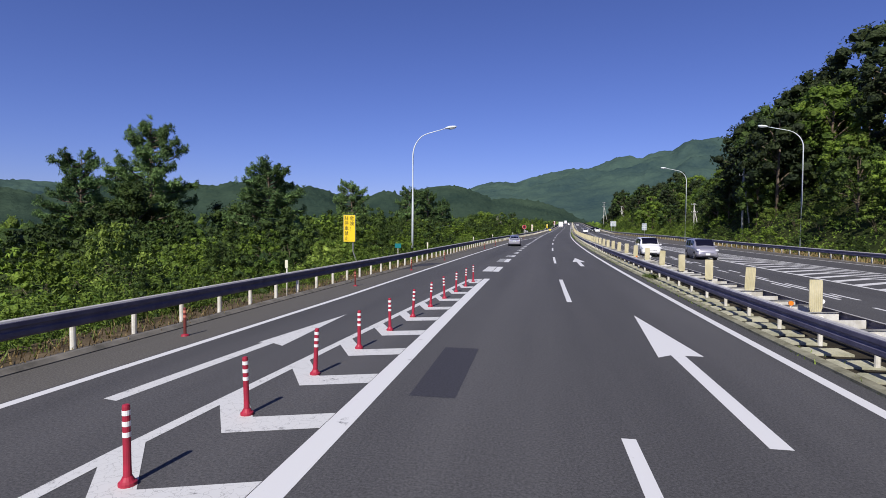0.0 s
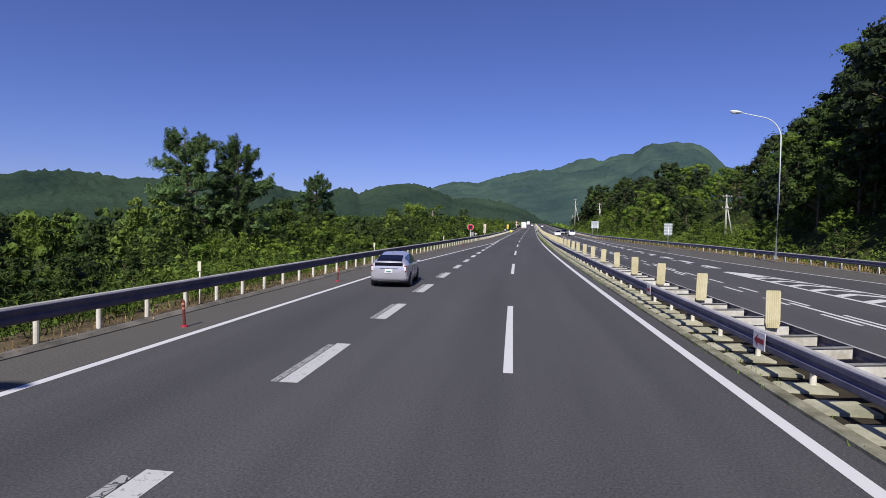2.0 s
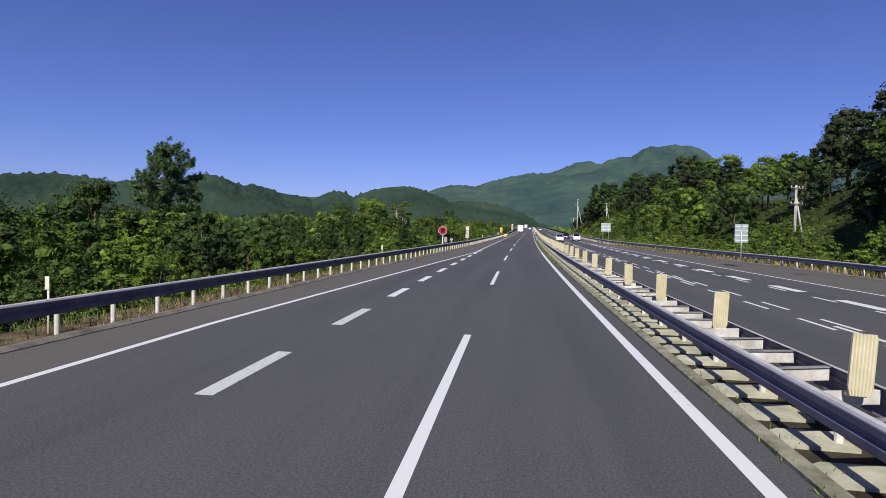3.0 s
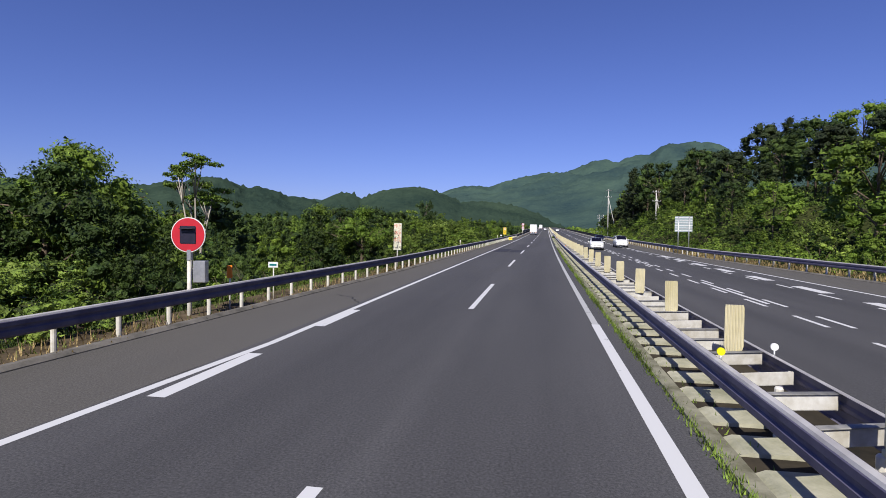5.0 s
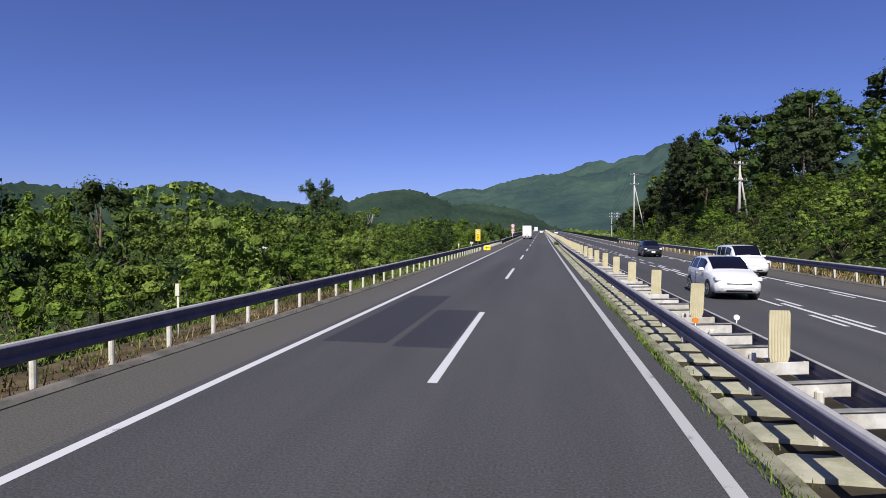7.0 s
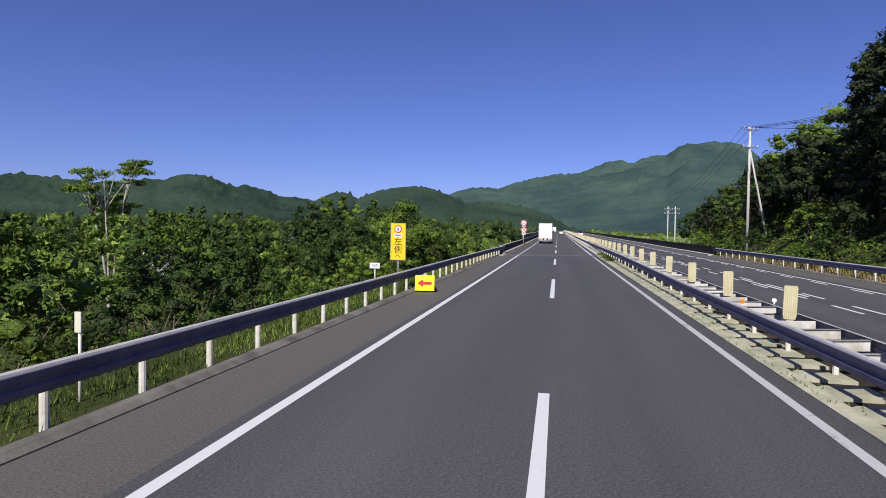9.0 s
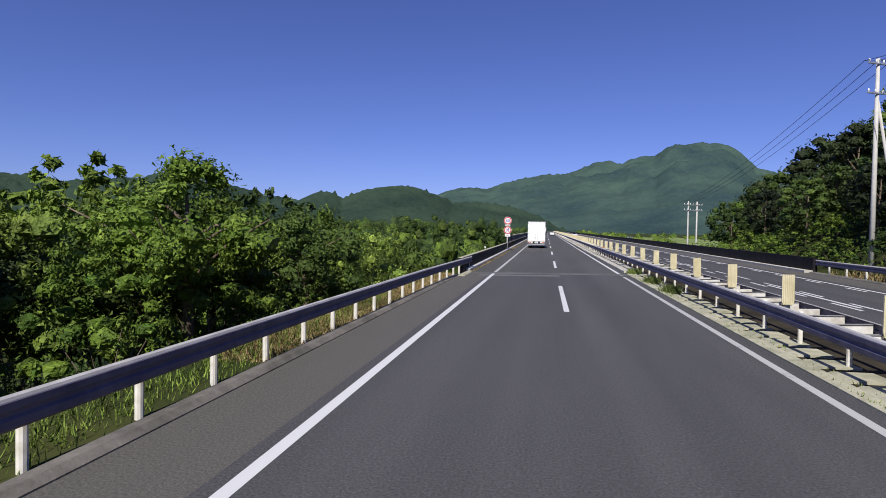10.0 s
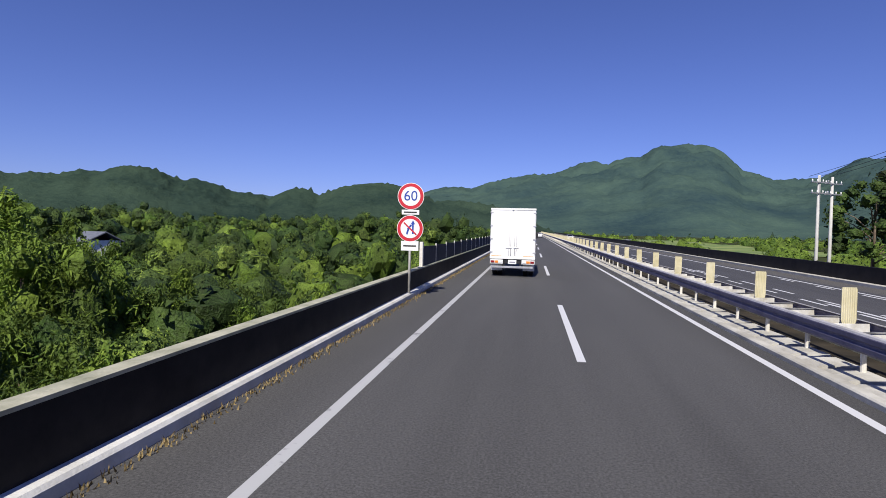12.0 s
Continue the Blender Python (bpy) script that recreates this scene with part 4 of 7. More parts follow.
def tree_proto(kind, h, seed, per, leaf, material):
    """Returns (wood mesh, crown mesh) of a tree of height h standing at the origin."""
    rng = np.random.default_rng(seed)
    tubes, cs, rs, core_c, core_r = [], [], [], [], []
    flat, droop, slim = 0.75, 0.0, 0.62
    if kind == "broad":
        top = np.array([rng.uniform(-0.05, 0.05) * h, rng.uniform(-0.05, 0.05) * h, h * 0.72])
        tubes.append(([(0, 0, -0.6), tuple(top * 0.35), tuple(top * 0.7), tuple(top)], [0.028 * h, 0.022 * h, 0.013 * h, 0.005 * h]))
        for k in range(15):
            a = k * 2.4 + rng.uniform(-0.4, 0.4)
            zf = rng.uniform(0.22, 0.95)
            base = top * (0.25 + 0.65 * zf)
            reach = h * (0.36 * math.sin(math.pi * min(0.95, 0.25 + 0.7 * zf)) + 0.03) * rng.uniform(0.7, 1.15)
            tip = np.array([math.cos(a) * reach, math.sin(a) * reach, base[2] + reach * rng.uniform(0.15, 0.7)])
            tubes.append(([tuple(base), tuple((base + tip) / 2 + np.array([0, 0, 0.03 * h])), tuple(tip)], [0.010 * h, 0.006 * h, 0.002 * h]))
            for q in range(3):
                cs.append(base + (tip - base) * rng.uniform(0.55, 1.05) + rng.normal(size=3) * 0.05 * h)
                rs.append(h * rng.uniform(0.075, 0.135))
        for q in range(6):
            cs.append(top + rng.normal(size=3) * np.array([0.055, 0.055, 0.03]) * h + np.array([0, 0, 0.07 * h]))
            rs.append(h * rng.uniform(0.07, 0.11))
    elif kind == "pine":
        lean = rng.uniform(-0.03, 0.03)
        tubes.append(([(0, 0, -0.6), (lean * h, 0, 0.4 * h), (0, 0.02 * h, 0.95 * h)], [0.02 * h, 0.013 * h, 0.003 * h]))
        for k in range(46):
            zf = 0.28 + 0.68 * (max(0.0, k + rng.uniform(-0.6, 0.6)) / 46) ** 0.85
            a = k * 2.4 + rng.uniform(-0.7, 0.7)
            reach = h * (0.33 * max(0.05, 1.08 - zf) ** 0.5 * rng.uniform(0.35, 1.05) + 0.02) * (0.8 if zf < 0.38 else 1.0)
            base = np.array([lean * h * 0.5, 0, zf * h * 0.95])
            rise = reach * rng.uniform(0.1, 0.5) + 0.02 * h
            tip = np.array([math.cos(a) * reach, math.sin(a) * reach, base[2] + rise])
            mid = (base + tip) / 2 + np.array([0, 0, -0.02 * h])
            tubes.append(([tuple(base), tuple(mid), tuple(tip)], [0.006 * h, 0.0035 * h, 0.0012 * h]))
            for f in (0.5, 0.85):
                core_c.append(base + (tip - base) * f + np.array([0, 0, 0.012 * h]))
                core_r.append(reach * rng.uniform(0.20, 0.30))
            for q in range(12):
                f = rng.uniform(0.35, 1.0) ** 0.7
                side = np.array([-math.sin(a), math.cos(a), 0]) * np.clip(rng.normal(), -1.4, 1.4) * 0.22 * reach * f
                foot = base + (tip - base) * f + side
                rise2 = rng.uniform(0.012, 0.032) * h
                for w in range(2):
                    cs.append(foot + np.array([0, 0, rise2 * w]))
                    rs.append(h * rng.uniform(0.014, 0.025) * (1.0 - 0.3 * w))
            for q in range(4):
                cs.append(tip + np.array([0, 0, 0.013 * h * q]) + rng.normal(size=3) * 0.004 * h)
                rs.append(h * (0.018 - 0.0035 * q))
        for q in range(12):
            cs.append(np.array([0, 0.02 * h, h * (0.84 + 0.015 * q)]) + rng.normal(size=3) * 0.01 * h)
            rs.append(h * (0.032 - 0.002 * q))
        flat, droop, slim = 1.2, -0.9, 0.16
    elif kind == "cedar":
        tubes.append(([(0, 0, -0.6), (0, 0, 0.5 * h), (0, 0, 0.98 * h)], [0.02 * h, 0.013 * h, 0.003 * h]))
        for k in range(40):
            zf = 0.08 + 0.9 * k / 40
            a = k * 2.4
            reach = h * 0.22 * (1.02 - zf) ** 0.7 * rng.uniform(0.6, 1.15)
            for q in (0.5, 0.95):
                cs.append(np.array([math.cos(a) * reach * q, math.sin(a) * reach * q, zf * h]) + rng.normal(size=3) * 0.012 * h)
                rs.append(h * rng.uniform(0.045, 0.07))
        flat, droop, slim = 0.7, 0.6, 0.4
    elif kind == "wood":
        tubes.append(([(0, 0, -0.8), (0.01 * h, 0, 0.4 * h), (0, 0.02 * h, 0.85 * h)], [0.02 * h, 0.014 * h, 0.004 * h]))
        cen, wide, tall = 0.60 * h, rng.uniform(0.30, 0.36) * h, 0.40 * h
        for k in range(46):
            zz = 1 - 1.72 * (k + 0.5) / 46
            a = k * 2.4 + rng.uniform(-0.5, 0.5)
            ring = math.sqrt(max(0.0, 1 - zz * zz)) * rng.uniform(0.72, 1.12)
            cs.append(np.array([math.cos(a) * ring * wide, math.sin(a) * ring * wide, cen + zz * tall * rng.uniform(0.85, 1.06)]))
            rs.append(h * rng.uniform(0.085, 0.14))
            if k % 5 == 0:
                tubes.append(([(0, 0, cs[-1][2] * 0.7), tuple(cs[-1] * np.array([0.5, 0.5, 0.9])), tuple(cs[-1])], [0.008 * h, 0.005 * h, 0.002 * h]))
    elif kind == "flat":
        for b in range(5):
            a = b * 1.3 + 0.3
            tip = np.array([math.cos(a) * 0.11 * h, math.sin(a) * 0.11 * h, (0.72 + 0.055 * b) * h])
            fork = np.array([tip[0] * 0.3, tip[1] * 0.3, 0.42 * h])
            tubes.append(([(0, 0, -0.5), (fork[0] * 0.3, fork[1] * 0.3, 0.2 * h), tuple(fork), tuple(tip)], [0.012 * h, 0.009 * h, 0.007 * h, 0.002 * h]))
            for q in range(4):
                end = tip + np.array([rng.normal() * 0.055, rng.normal() * 0.055, rng.uniform(-0.04, 0.04)]) * h
                tubes.append(([tuple(fork + (tip - fork) * 0.6), tuple(end)], [0.005 * h, 0.0015 * h]))
                for w in range(3):
                    cs.append(end + rng.normal(size=3) * np.array([0.05, 0.05, 0.008]) * h)
                    rs.append(h * rng.uniform(0.028, 0.05))
        flat = 0.4
    elif kind == "willow":
        for k in range(9):
            a = k * 2.4 + rng.uniform(-0.3, 0.3)
            spread = 0.27 * h * math.sqrt((k + 0.2) / 9)
            ztop = h * (1.0 - 0.30 * (spread / (0.27 * h)) ** 2) * rng.uniform(0.86, 1.02)
            mid = np.array([math.cos(a) * spread, math.sin(a) * spread, ztop])
            pr = rng.uniform(0.09, 0.14) * h
            tubes.append(([(mid[0] * 0.3, mid[1] * 0.3, -0.6), (mid[0] * 0.6, mid[1] * 0.6, ztop * 0.5), (mid[0], mid[1], ztop * 0.97)], [0.006 * h, 0.004 * h, 0.001 * h]))
            for q in range(3):
                core_c.append(mid + np.array([0, 0, -0.08 - 0.13 * q]) * h)
                core_r.append(pr * (0.62 + 0.22 * q))
            for q in range(24):
                b = rng.uniform(0, 6.283)
                drop, reach, lift = rng.uniform(0.10, 0.42) * h, pr * rng.uniform(0.5, 1.15), rng.uniform(-0.10, 0.0) * h
                for w in range(7):
                    f = (w + rng.uniform(0.1, 0.9)) / 7
                    cs.append(mid + np.array([math.cos(b) * reach * f ** 0.6, math.sin(b) * reach * f ** 0.6, lift - drop * f ** 1.7]))
                    rs.append(0.022 * h * (1.1 - 0.5 * f))
        flat, droop, slim = 1.3, 2.2, 0.24
    else:  # bush
        for k in range(6):
            a = k * 1.05
            tip = np.array([math.cos(a) * h * 0.28, math.sin(a) * h * 0.28, h * 0.45])
            tubes.append(([(0, 0, -0.4), tuple(tip * 0.5), tuple(tip)], [0.008 * h, 0.005 * h, 0.002 * h]))
        for k in range(30):
            a = k * 2.4 + rng.uniform(-0.5, 0.5)
            r = 0.62 * h * math.sqrt((k + 0.5) / 30)
            z = h * (0.86 - 0.62 * (r / (0.62 * h)) ** 2) * rng.uniform(0.75, 1.12)
            cs.append(np.array([math.cos(a) * r, math.sin(a) * r, max(z, 0.1 * h)]))
            rs.append(h * rng.uniform(0.09, 0.17))
        for k in range(7):
            a, r = rng.uniform(0, 6.28), rng.uniform(0.0, 0.45) * h
            for q in range(3):
                cs.append(np.array([math.cos(a) * r, math.sin(a) * r, h * (0.82 + 0.09 * q - 0.5 * (r / h) ** 2)]))
                rs.append(h * (0.07 - 0.016 * q))
        droop, slim = 0.4, 0.46
    P, F = clump_leaves(cs, rs, per, leaf, rng, flat, droop, slim)
    if kind != "flat":
        P2, F2 = leaf_cores(core_c or cs, core_r or rs, rng, 0.42 if kind == "pine" else flat, BALL_S, {"pine": 0.72, "willow": 0.62, "bush": 0.5, "broad": 0.52}.get(kind, 0.6))
        P, F = np.concatenate([P, P2]), np.concatenate([F, F2 + len(P)])
    me = mesh_data("crown", P, F, material)
    return wood_mesh("trunk", tubes, 6, M_BARK_PALE if kind == "flat" else None), me


PROTOS = {}


def plant(key, u, s, scale, turn, label, category, group, z=None, name="tree", sz=1.0):
    wood, crown = PROTOS[key]
    zz = float(ground_z(np.array([u]), np.array([s]))[0]) if z is None else z
    e = thing(name, label, category, group)
    e.matrix_world = at_road(u, s, zz, turn) @ Matrix.Diagonal((scale, scale, scale * sz, 1))
    for nm, me in (("trunk" if name == "tree" else "stem", wood), ("crown", crown)):
        c = obj(nm, me, e)
    return e


PROTOS["pine_a"] = tree_proto("pine", 10, 11, 19, 0.25, M_LEAF_PINE)
PROTOS["pine_b"] = tree_proto("pine", 10, 12, 18, 0.25, M_LEAF_PINE)
PROTOS["broad_a"] = tree_proto("broad", 8, 21, 170, 0.15, M_LEAF)
PROTOS["broad_b"] = tree_proto("broad", 8, 22, 170, 0.15, M_LEAF_DARK)
PROTOS["flat"] = tree_proto("flat", 8, 31, 90, 0.13, M_LEAF)
PROTOS["willow"] = tree_proto("willow", 12, 41, 5, 0.38, M_LEAF)
PROTOS["willow_b"] = tree_proto("willow", 12, 43, 5, 0.38, M_LEAF_MID)
PROTOS["wood_a"] = tree_proto("wood", 10, 51, 37, 0.35, M_LEAF_DARK)
PROTOS["wood_b"] = tree_proto("wood", 10, 52, 37, 0.35, M_LEAF)
PROTOS["wood_c"] = tree_proto("wood", 10, 53, 37, 0.37, M_LEAF_CEDAR)
PROTOS["cedar"] = tree_proto("cedar", 14, 54, 36, 0.42, M_LEAF_CEDAR)
PROTOS["bush_a"] = tree_proto("bush", 3, 61, 70, 0.09, M_LEAF)
PROTOS["bush_b"] = tree_proto("bush", 3, 62, 70, 0.095, M_LEAF_LIGHT)
PROTOS["bush_c"] = tree_proto("bush", 3, 63, 70, 0.09, M_LEAF_DARK)
PROTOS["scrub_a"] = tree_proto("bush", 3, 64, 32, 0.15, M_LEAF)
PROTOS["scrub_b"] = tree_proto("bush", 3, 65, 32, 0.15, M_LEAF_LIGHT)
PROTOS["scrub_c"] = tree_proto("bush", 3, 66, 32, 0.15, M_LEAF_DARK)
PROTOS["thorn"] = tree_proto("wood", 5, 67, 64, 0.115, M_LEAF_DARK)

LT = "trees along the shoulder"
for key, u, s, topz, label, cat in (
        ("pine_a", -42.6, 53.0, 14.2, "tall open-crowned pine with dark needles", "pine"),
        ("pine_b", -44.5, 45.5, 9.6, "slender pine with a thin crown", "pine"),
        ("pine_b", -49.5, 57.0, 9.4, "tall open-crowned pine with dark needles", "pine"),
        ("broad_b", -41.0, 48.0, 7.5, "dense dark green roadside tree above the thicket", "tree"),
        ("pine_a", -30.3, 55.1, 9.9, "bushy broad-crowned pine above the thicket", "pine"),
        ("broad_b", -36.0, 62.0, 8.0, "dense dark green roadside tree above the thicket", "tree"),
        ("pine_b", -26.6, 70.4, 8.7, "slim pine above the thicket", "pine"),
        ("pine_b", -22.5, 85.5, 9.0, "slim pine above the thicket", "pine"),
        ("pine_a", -20.6, 88.5, 8.9, "bushy young pine above the thicket", "pine"),
        ("broad_b", -26.0, 96.0, 6.0, "round dark green roadside tree", "tree"),
        ("pine_a", -22.2, 108.5, 8.3, "bushy young pine above the thicket", "pine"),
        ("broad_b", -23.5, 104.0, 5.6, "round dark green roadside tree", "tree"),
        ("broad_a", -17.5, 143.5, 6.6, "leafy broad-crowned roadside tree", "tree"),
        ("broad_a", -19.6, 146.5, 6.9, "leafy broad-crowned roadside tree", "tree"),
        ("broad_b", -16.4, 140.5, 5.6, "dense dark green roadside tree above the thicket", "tree"),
        ("broad_b", -22.0, 143.0, 6.0, "dense dark green roadside tree above the thicket", "tree"),
        ("flat", -15.3, 148.2, 5.7, "spreading flat-topped tree above the bushes", "tree"),
        ("broad_a", -13.6, 160.5, 4.6, "leafy sapling tree behind the guardrail", "tree"),
        ("broad_a", -9.8, 158.0, 4.3, "tall leafy shrub behind the works notice", "shrub"),
        ("pine_b", -19.5, 221.0, 7.6, "slim pine above the thicket", "pine"),
        ("pine_b", -24.0, 214.0, 5.4, "slim pine above the thicket", "pine"),
        ("flat", -22.0, 242.8, 5.4, "spreading flat-topped tree with pale bare limbs", "tree"),
        ("broad_a", -10.6, 256.5, 4.9, "leafy willowy tree behind the guardrail", "tree"),
        ("broad_b", -12.0, 250.0, 3.4, "dense leafy shrub tree behind the guardrail", "tree"),
        ("broad_b", -15.5, 254.0, 4.0, "dense leafy shrub tree behind the guardrail", "tree"),
        ("broad_a", -18.5, 250.5, 3.5, "dense leafy shrub tree behind the guardrail", "tree"),
        ("broad_b", -9.8, 262.5, 3.6, "dense leafy shrub tree behind the guardrail", "tree"),
        ("broad_b", -13.2, 257.5, 4.3, "dense leafy shrub tree behind the guardrail", "tree"),
        ("broad_a", -13.5, 262.0, 4.2, "leafy willowy tree behind the guardrail", "tree")):
    zg = float(ground_z(np.array([u]), np.array([s]))[0])
    hh = {"pine_a": 10.2, "pine_b": 10.2, "broad_a": 7.4, "broad_b": 7.4, "flat": 7.6}[key]
    wide = 1.3 if "broad-crowned pine" in label else 1.0
    plant(key, u, s, wide * (topz - zg) / hh, (u * 37 + s * 11) % 360, label, cat, LT, sz=1.0 / wide)

rb = random.Random(21)
BL = {"bush_a": "leafy green bush on the embankment", "bush_b": "pale yellow-green bush on the embankment", "bush_c": "dark green bush on the embankment", "thorn": "small dark round-crowned tree on the embankment"}
for k in range(168):
    s = -6 + 277 * (k + rb.random()) / 168
    row = k % 3
    lr = float(left_rail(s))
    u = lr - (2.7, 5.4, 9.5)[row] - rb.uniform(-0.7, 1.8)
    zg = float(ground_z(np.array([u]), np.array([s]))[0])
    base_top = np.interp(s, [0, 25, 42, 54, 72, 110, 140, 165, 180, 195, 212, 226, 240, 250, 262, 276], [1.8, 2.0, 2.3, 3.3, 2.3, 2.4, 3.0, 3.0, 3.0, 3.5, 3.2, 2.5, 2.1, 2.6, 3.6, 3.0])
    top = base_top * (0.5, 0.95, 1.2)[row] + rb.uniform(-0.7, 0.9)
    key = rb.choice(("bush_a", "bush_a", "bush_b", "bush_c", "bush_c", "thorn") if row else ("bush_a", "bush_b", "bush_c"))
    if key == "thorn" and s > 225:
        key = "bush_a"
    label = BL[key]
    if row == 2 and key != "thorn":
        key = key.replace("bush", "scrub")
    ref = 5.2 if key == "thorn" else 3.0
    hsc = max(0.8, (top - zg) * (1.08 if key == "thorn" else 1.0)) / ref
    wsc = hsc * rb.uniform(0.75, 1.05) if hsc > 1.1 else hsc * rb.uniform(0.9, 1.25)
    e = plant(key, u, s, wsc, rb.uniform(0, 360), label, "bush", "bushes on the embankment", name="bush", sz=hsc / wsc)

for k in range(54):
    s = 2 + 124 * (k + rb.random()) / 54
    u = float(left_rail(s)) - (14.0, 19.0, 25.0)[k % 3] - rb.uniform(-1.5, 2.5)
    zg = float(ground_z(np.array([u]), np.array([s]))[0])
    top = (1.8, 2.2, 2.6)[k % 3] + rb.uniform(-0.8, 0.9)
    key = rb.choice(("scrub_a", "scrub_c", "scrub_c", "thorn"))
    wsc = (top - zg) / (5.0 if key == "thorn" else 3.0)
    plant(key, u, s, wsc, rb.uniform(0, 360), BL[key.replace("scrub", "bush")], "bush", "bushes on the embankment", name="bush")

# wooded slope beyond the opposite carriageway
WL = {"wood_a": "dark broadleaf tree of the wooded slope", "wood_b": "mid-green broadleaf tree of the wooded slope", "wood_c": "dark broadleaf tree of the wooded slope", "cedar": "tall dark cedar on the slope"}
rw = random.Random(8)
for row in range(4):
    for k in range(28):
        s = -8 + 312 * (k + rw.random()) / 28
        e0 = (8.0 if s < 150 else 10.5) + row * 6.6 + rw.uniform(-2, 2)
        if s > 300 - row * 1.5:
            continue
        u = float(right_rail(s)) + e0
        if 112 < s < 147 and abs(u - 0.351 * (s - 50)) < 4.2:
            continue
        key = rw.choice(("wood_a", "wood_a", "wood_c", "cedar" if row > 1 else "wood_b") if 45 < s < 125 or s > 225 else ("wood_a", "wood_b", "wood_c", "wood_b", "wood_a"))
        h = rw.uniform(9.0, 13.5) * (0.62 if row == 0 else 1.0) * (1.1 if row > 1 else 0.95)
        if s > 130:
            zg = float(ground_z(np.array([u]), np.array([s]))[0])
            crest = np.interp(s, [130, 145, 180, 210, 250, 270, 278, 288, 300], [12, 8.5, 9.0, 12.0, 16.0, 16.0, 12.5, 9.0, 8.0]) + np.interp(s, [122, 145, 180, 210, 262, 280], [0.5, 0.45, 0.4, 0.4, 0.4, 0.12]) * (e0 - 8)
            h = max(5.0, crest * rw.uniform(0.72, 1.06) - zg) / 1.08
        ref = 14.0 if key == "cedar" else 10.0
        plant(key, u, s, h / ref * (1.12 if key != "cedar" else 1.2), rw.uniform(0, 360), WL[key], "tree", "trees of the wooded slope")
for k in range(26):
    s = 88 + 44 * (k + rw.random()) / 26
    u = float(right_rail(s)) + (6.5, 13.0, 17.0, 22.0)[k % 4] + rw.uniform(-1.5, 1.5)
    if s > 112 and abs(u - 0.351 * (s - 50)) < 4.2:
        u += 6.0
    key = rw.choice(("wood_a", "wood_c", "wood_a"))
    plant(key, u, s, rw.uniform(0.85, 1.15) * (0.7, 0.9, 1.15, 1.2)[k % 4], rw.uniform(0, 360), WL[key], "tree", "trees of the wooded slope")
for u, s, topz, key in ((23.5, 262, 16, "cedar"), (24, 266, 18, "cedar"), (24.5, 270, 17.5, "cedar"), (27, 268, 19, "cedar"), (26, 274, 15, "cedar"), (24, 278, 12, "wood_c"), (25, 283, 11, "wood_a"), (24, 289, 8.5, "wood_c"),
                        (31, 97, 20, "wood_c"), (33, 104, 21, "cedar"), (36, 110, 21, "wood_c"), (33, 92, 21, "wood_a"), (31, 86, 19, "wood_c"), (38, 116, 22, "wood_c"), (42, 110, 27, "wood_c"), (41, 122, 24, "cedar"),
                        (44, 155, 18.5, "wood_c"), (46.5, 148, 22, "wood_c"), (50, 153, 24.5, "cedar"), (55, 158, 26, "wood_c"), (56, 150, 28, "wood_c"), (60, 165, 27, "wood_c"), (48, 162, 21, "wood_c"), (48, 118, 29, "wood_c")):
    zg = float(ground_z(np.array([u]), np.array([s]))[0])
    plant(key, u, s, (topz - zg) / (14.0 if key == "cedar" else 10.4), s * 7 % 360, WL[key], "tree", "trees of the wooded slope")
for k in range(10):
    s = 283 + 34 * (k + rw.random()) / 10
    u = 21.5 + (k % 3) * 3.0 + rw.uniform(-0.8, 0.8)
    key = rw.choice(("wood_a", "wood_c"))
    plant(key, u, s, rw.uniform(0.42, 0.62), rw.uniform(0, 360), WL[key], "tree", "trees of the wooded slope")
for k in range(20):
    s = 286 + 74 * (k + rw.random()) / 20
    u = 28 + (k % 4) * 7 + rw.uniform(-2, 2) + max(0, (s - 325)) * 0.15
    key = rw.choice(("wood_a", "wood_b", "wood_c"))
    plant(key, u, s, rw.uniform(1.2, 1.6) * (0.75 if k % 4 == 0 else 1.0), rw.uniform(0, 360), WL[key], "tree", "trees of the wooded slope")
for k in range(110):
    s = -6 + 316 * (k + rw.random()) / 110
    u = float(right_rail(s)) + (2.8, 5.6, 8.6)[k % 3] + rw.uniform(-0.5, 1.4)
    key = rw.choice(("scrub_a", "scrub_b", "scrub_c", "scrub_a"))
    h = rw.uniform(1.4, 2.4) * (1.0, 1.25, 1.5)[k % 3]
    plant(key, u, s, max(h, 2.0) / 3 * 1.35, rw.uniform(0, 360), "green bush at the foot of the slope", "bush", "bushes along the far verge", name="bush", sz=h / max(h, 2.0) * 0.9)


def thicket(name, n, s0, s1, edge, near, far_, lift, leaf, material, label, seed):
    """A leafy layer of undergrowth over the land beside the road, humped and gappy."""
    rng = np.random.default_rng(seed)
    ss = rng.uniform(s0, s1, n)
    dd = rng.uniform(near, far_, n)
    uu = edge(ss) + dd
    hump = 0.5 + 0.25 * np.sin(ss * 0.9 + uu * 0.5) + 0.25 * np.sin(ss * 0.37 - uu * 0.8)
    zz = ground_z(uu, ss) + lift * hump * rng.uniform(0.35, 1.0, n) ** 0.6
    C = rd(uu, ss, zz)
    N = rng.normal(size=(n, 3)) * 0.7 + np.array([0, -0.35, 0.8])
    P, F = leaf_tris(C, N, leaf, rng, 0.2, 0.6)
    return obj(name, mesh_data(name, P, F, material), label=label, category="undergrowth", kind="stuff")


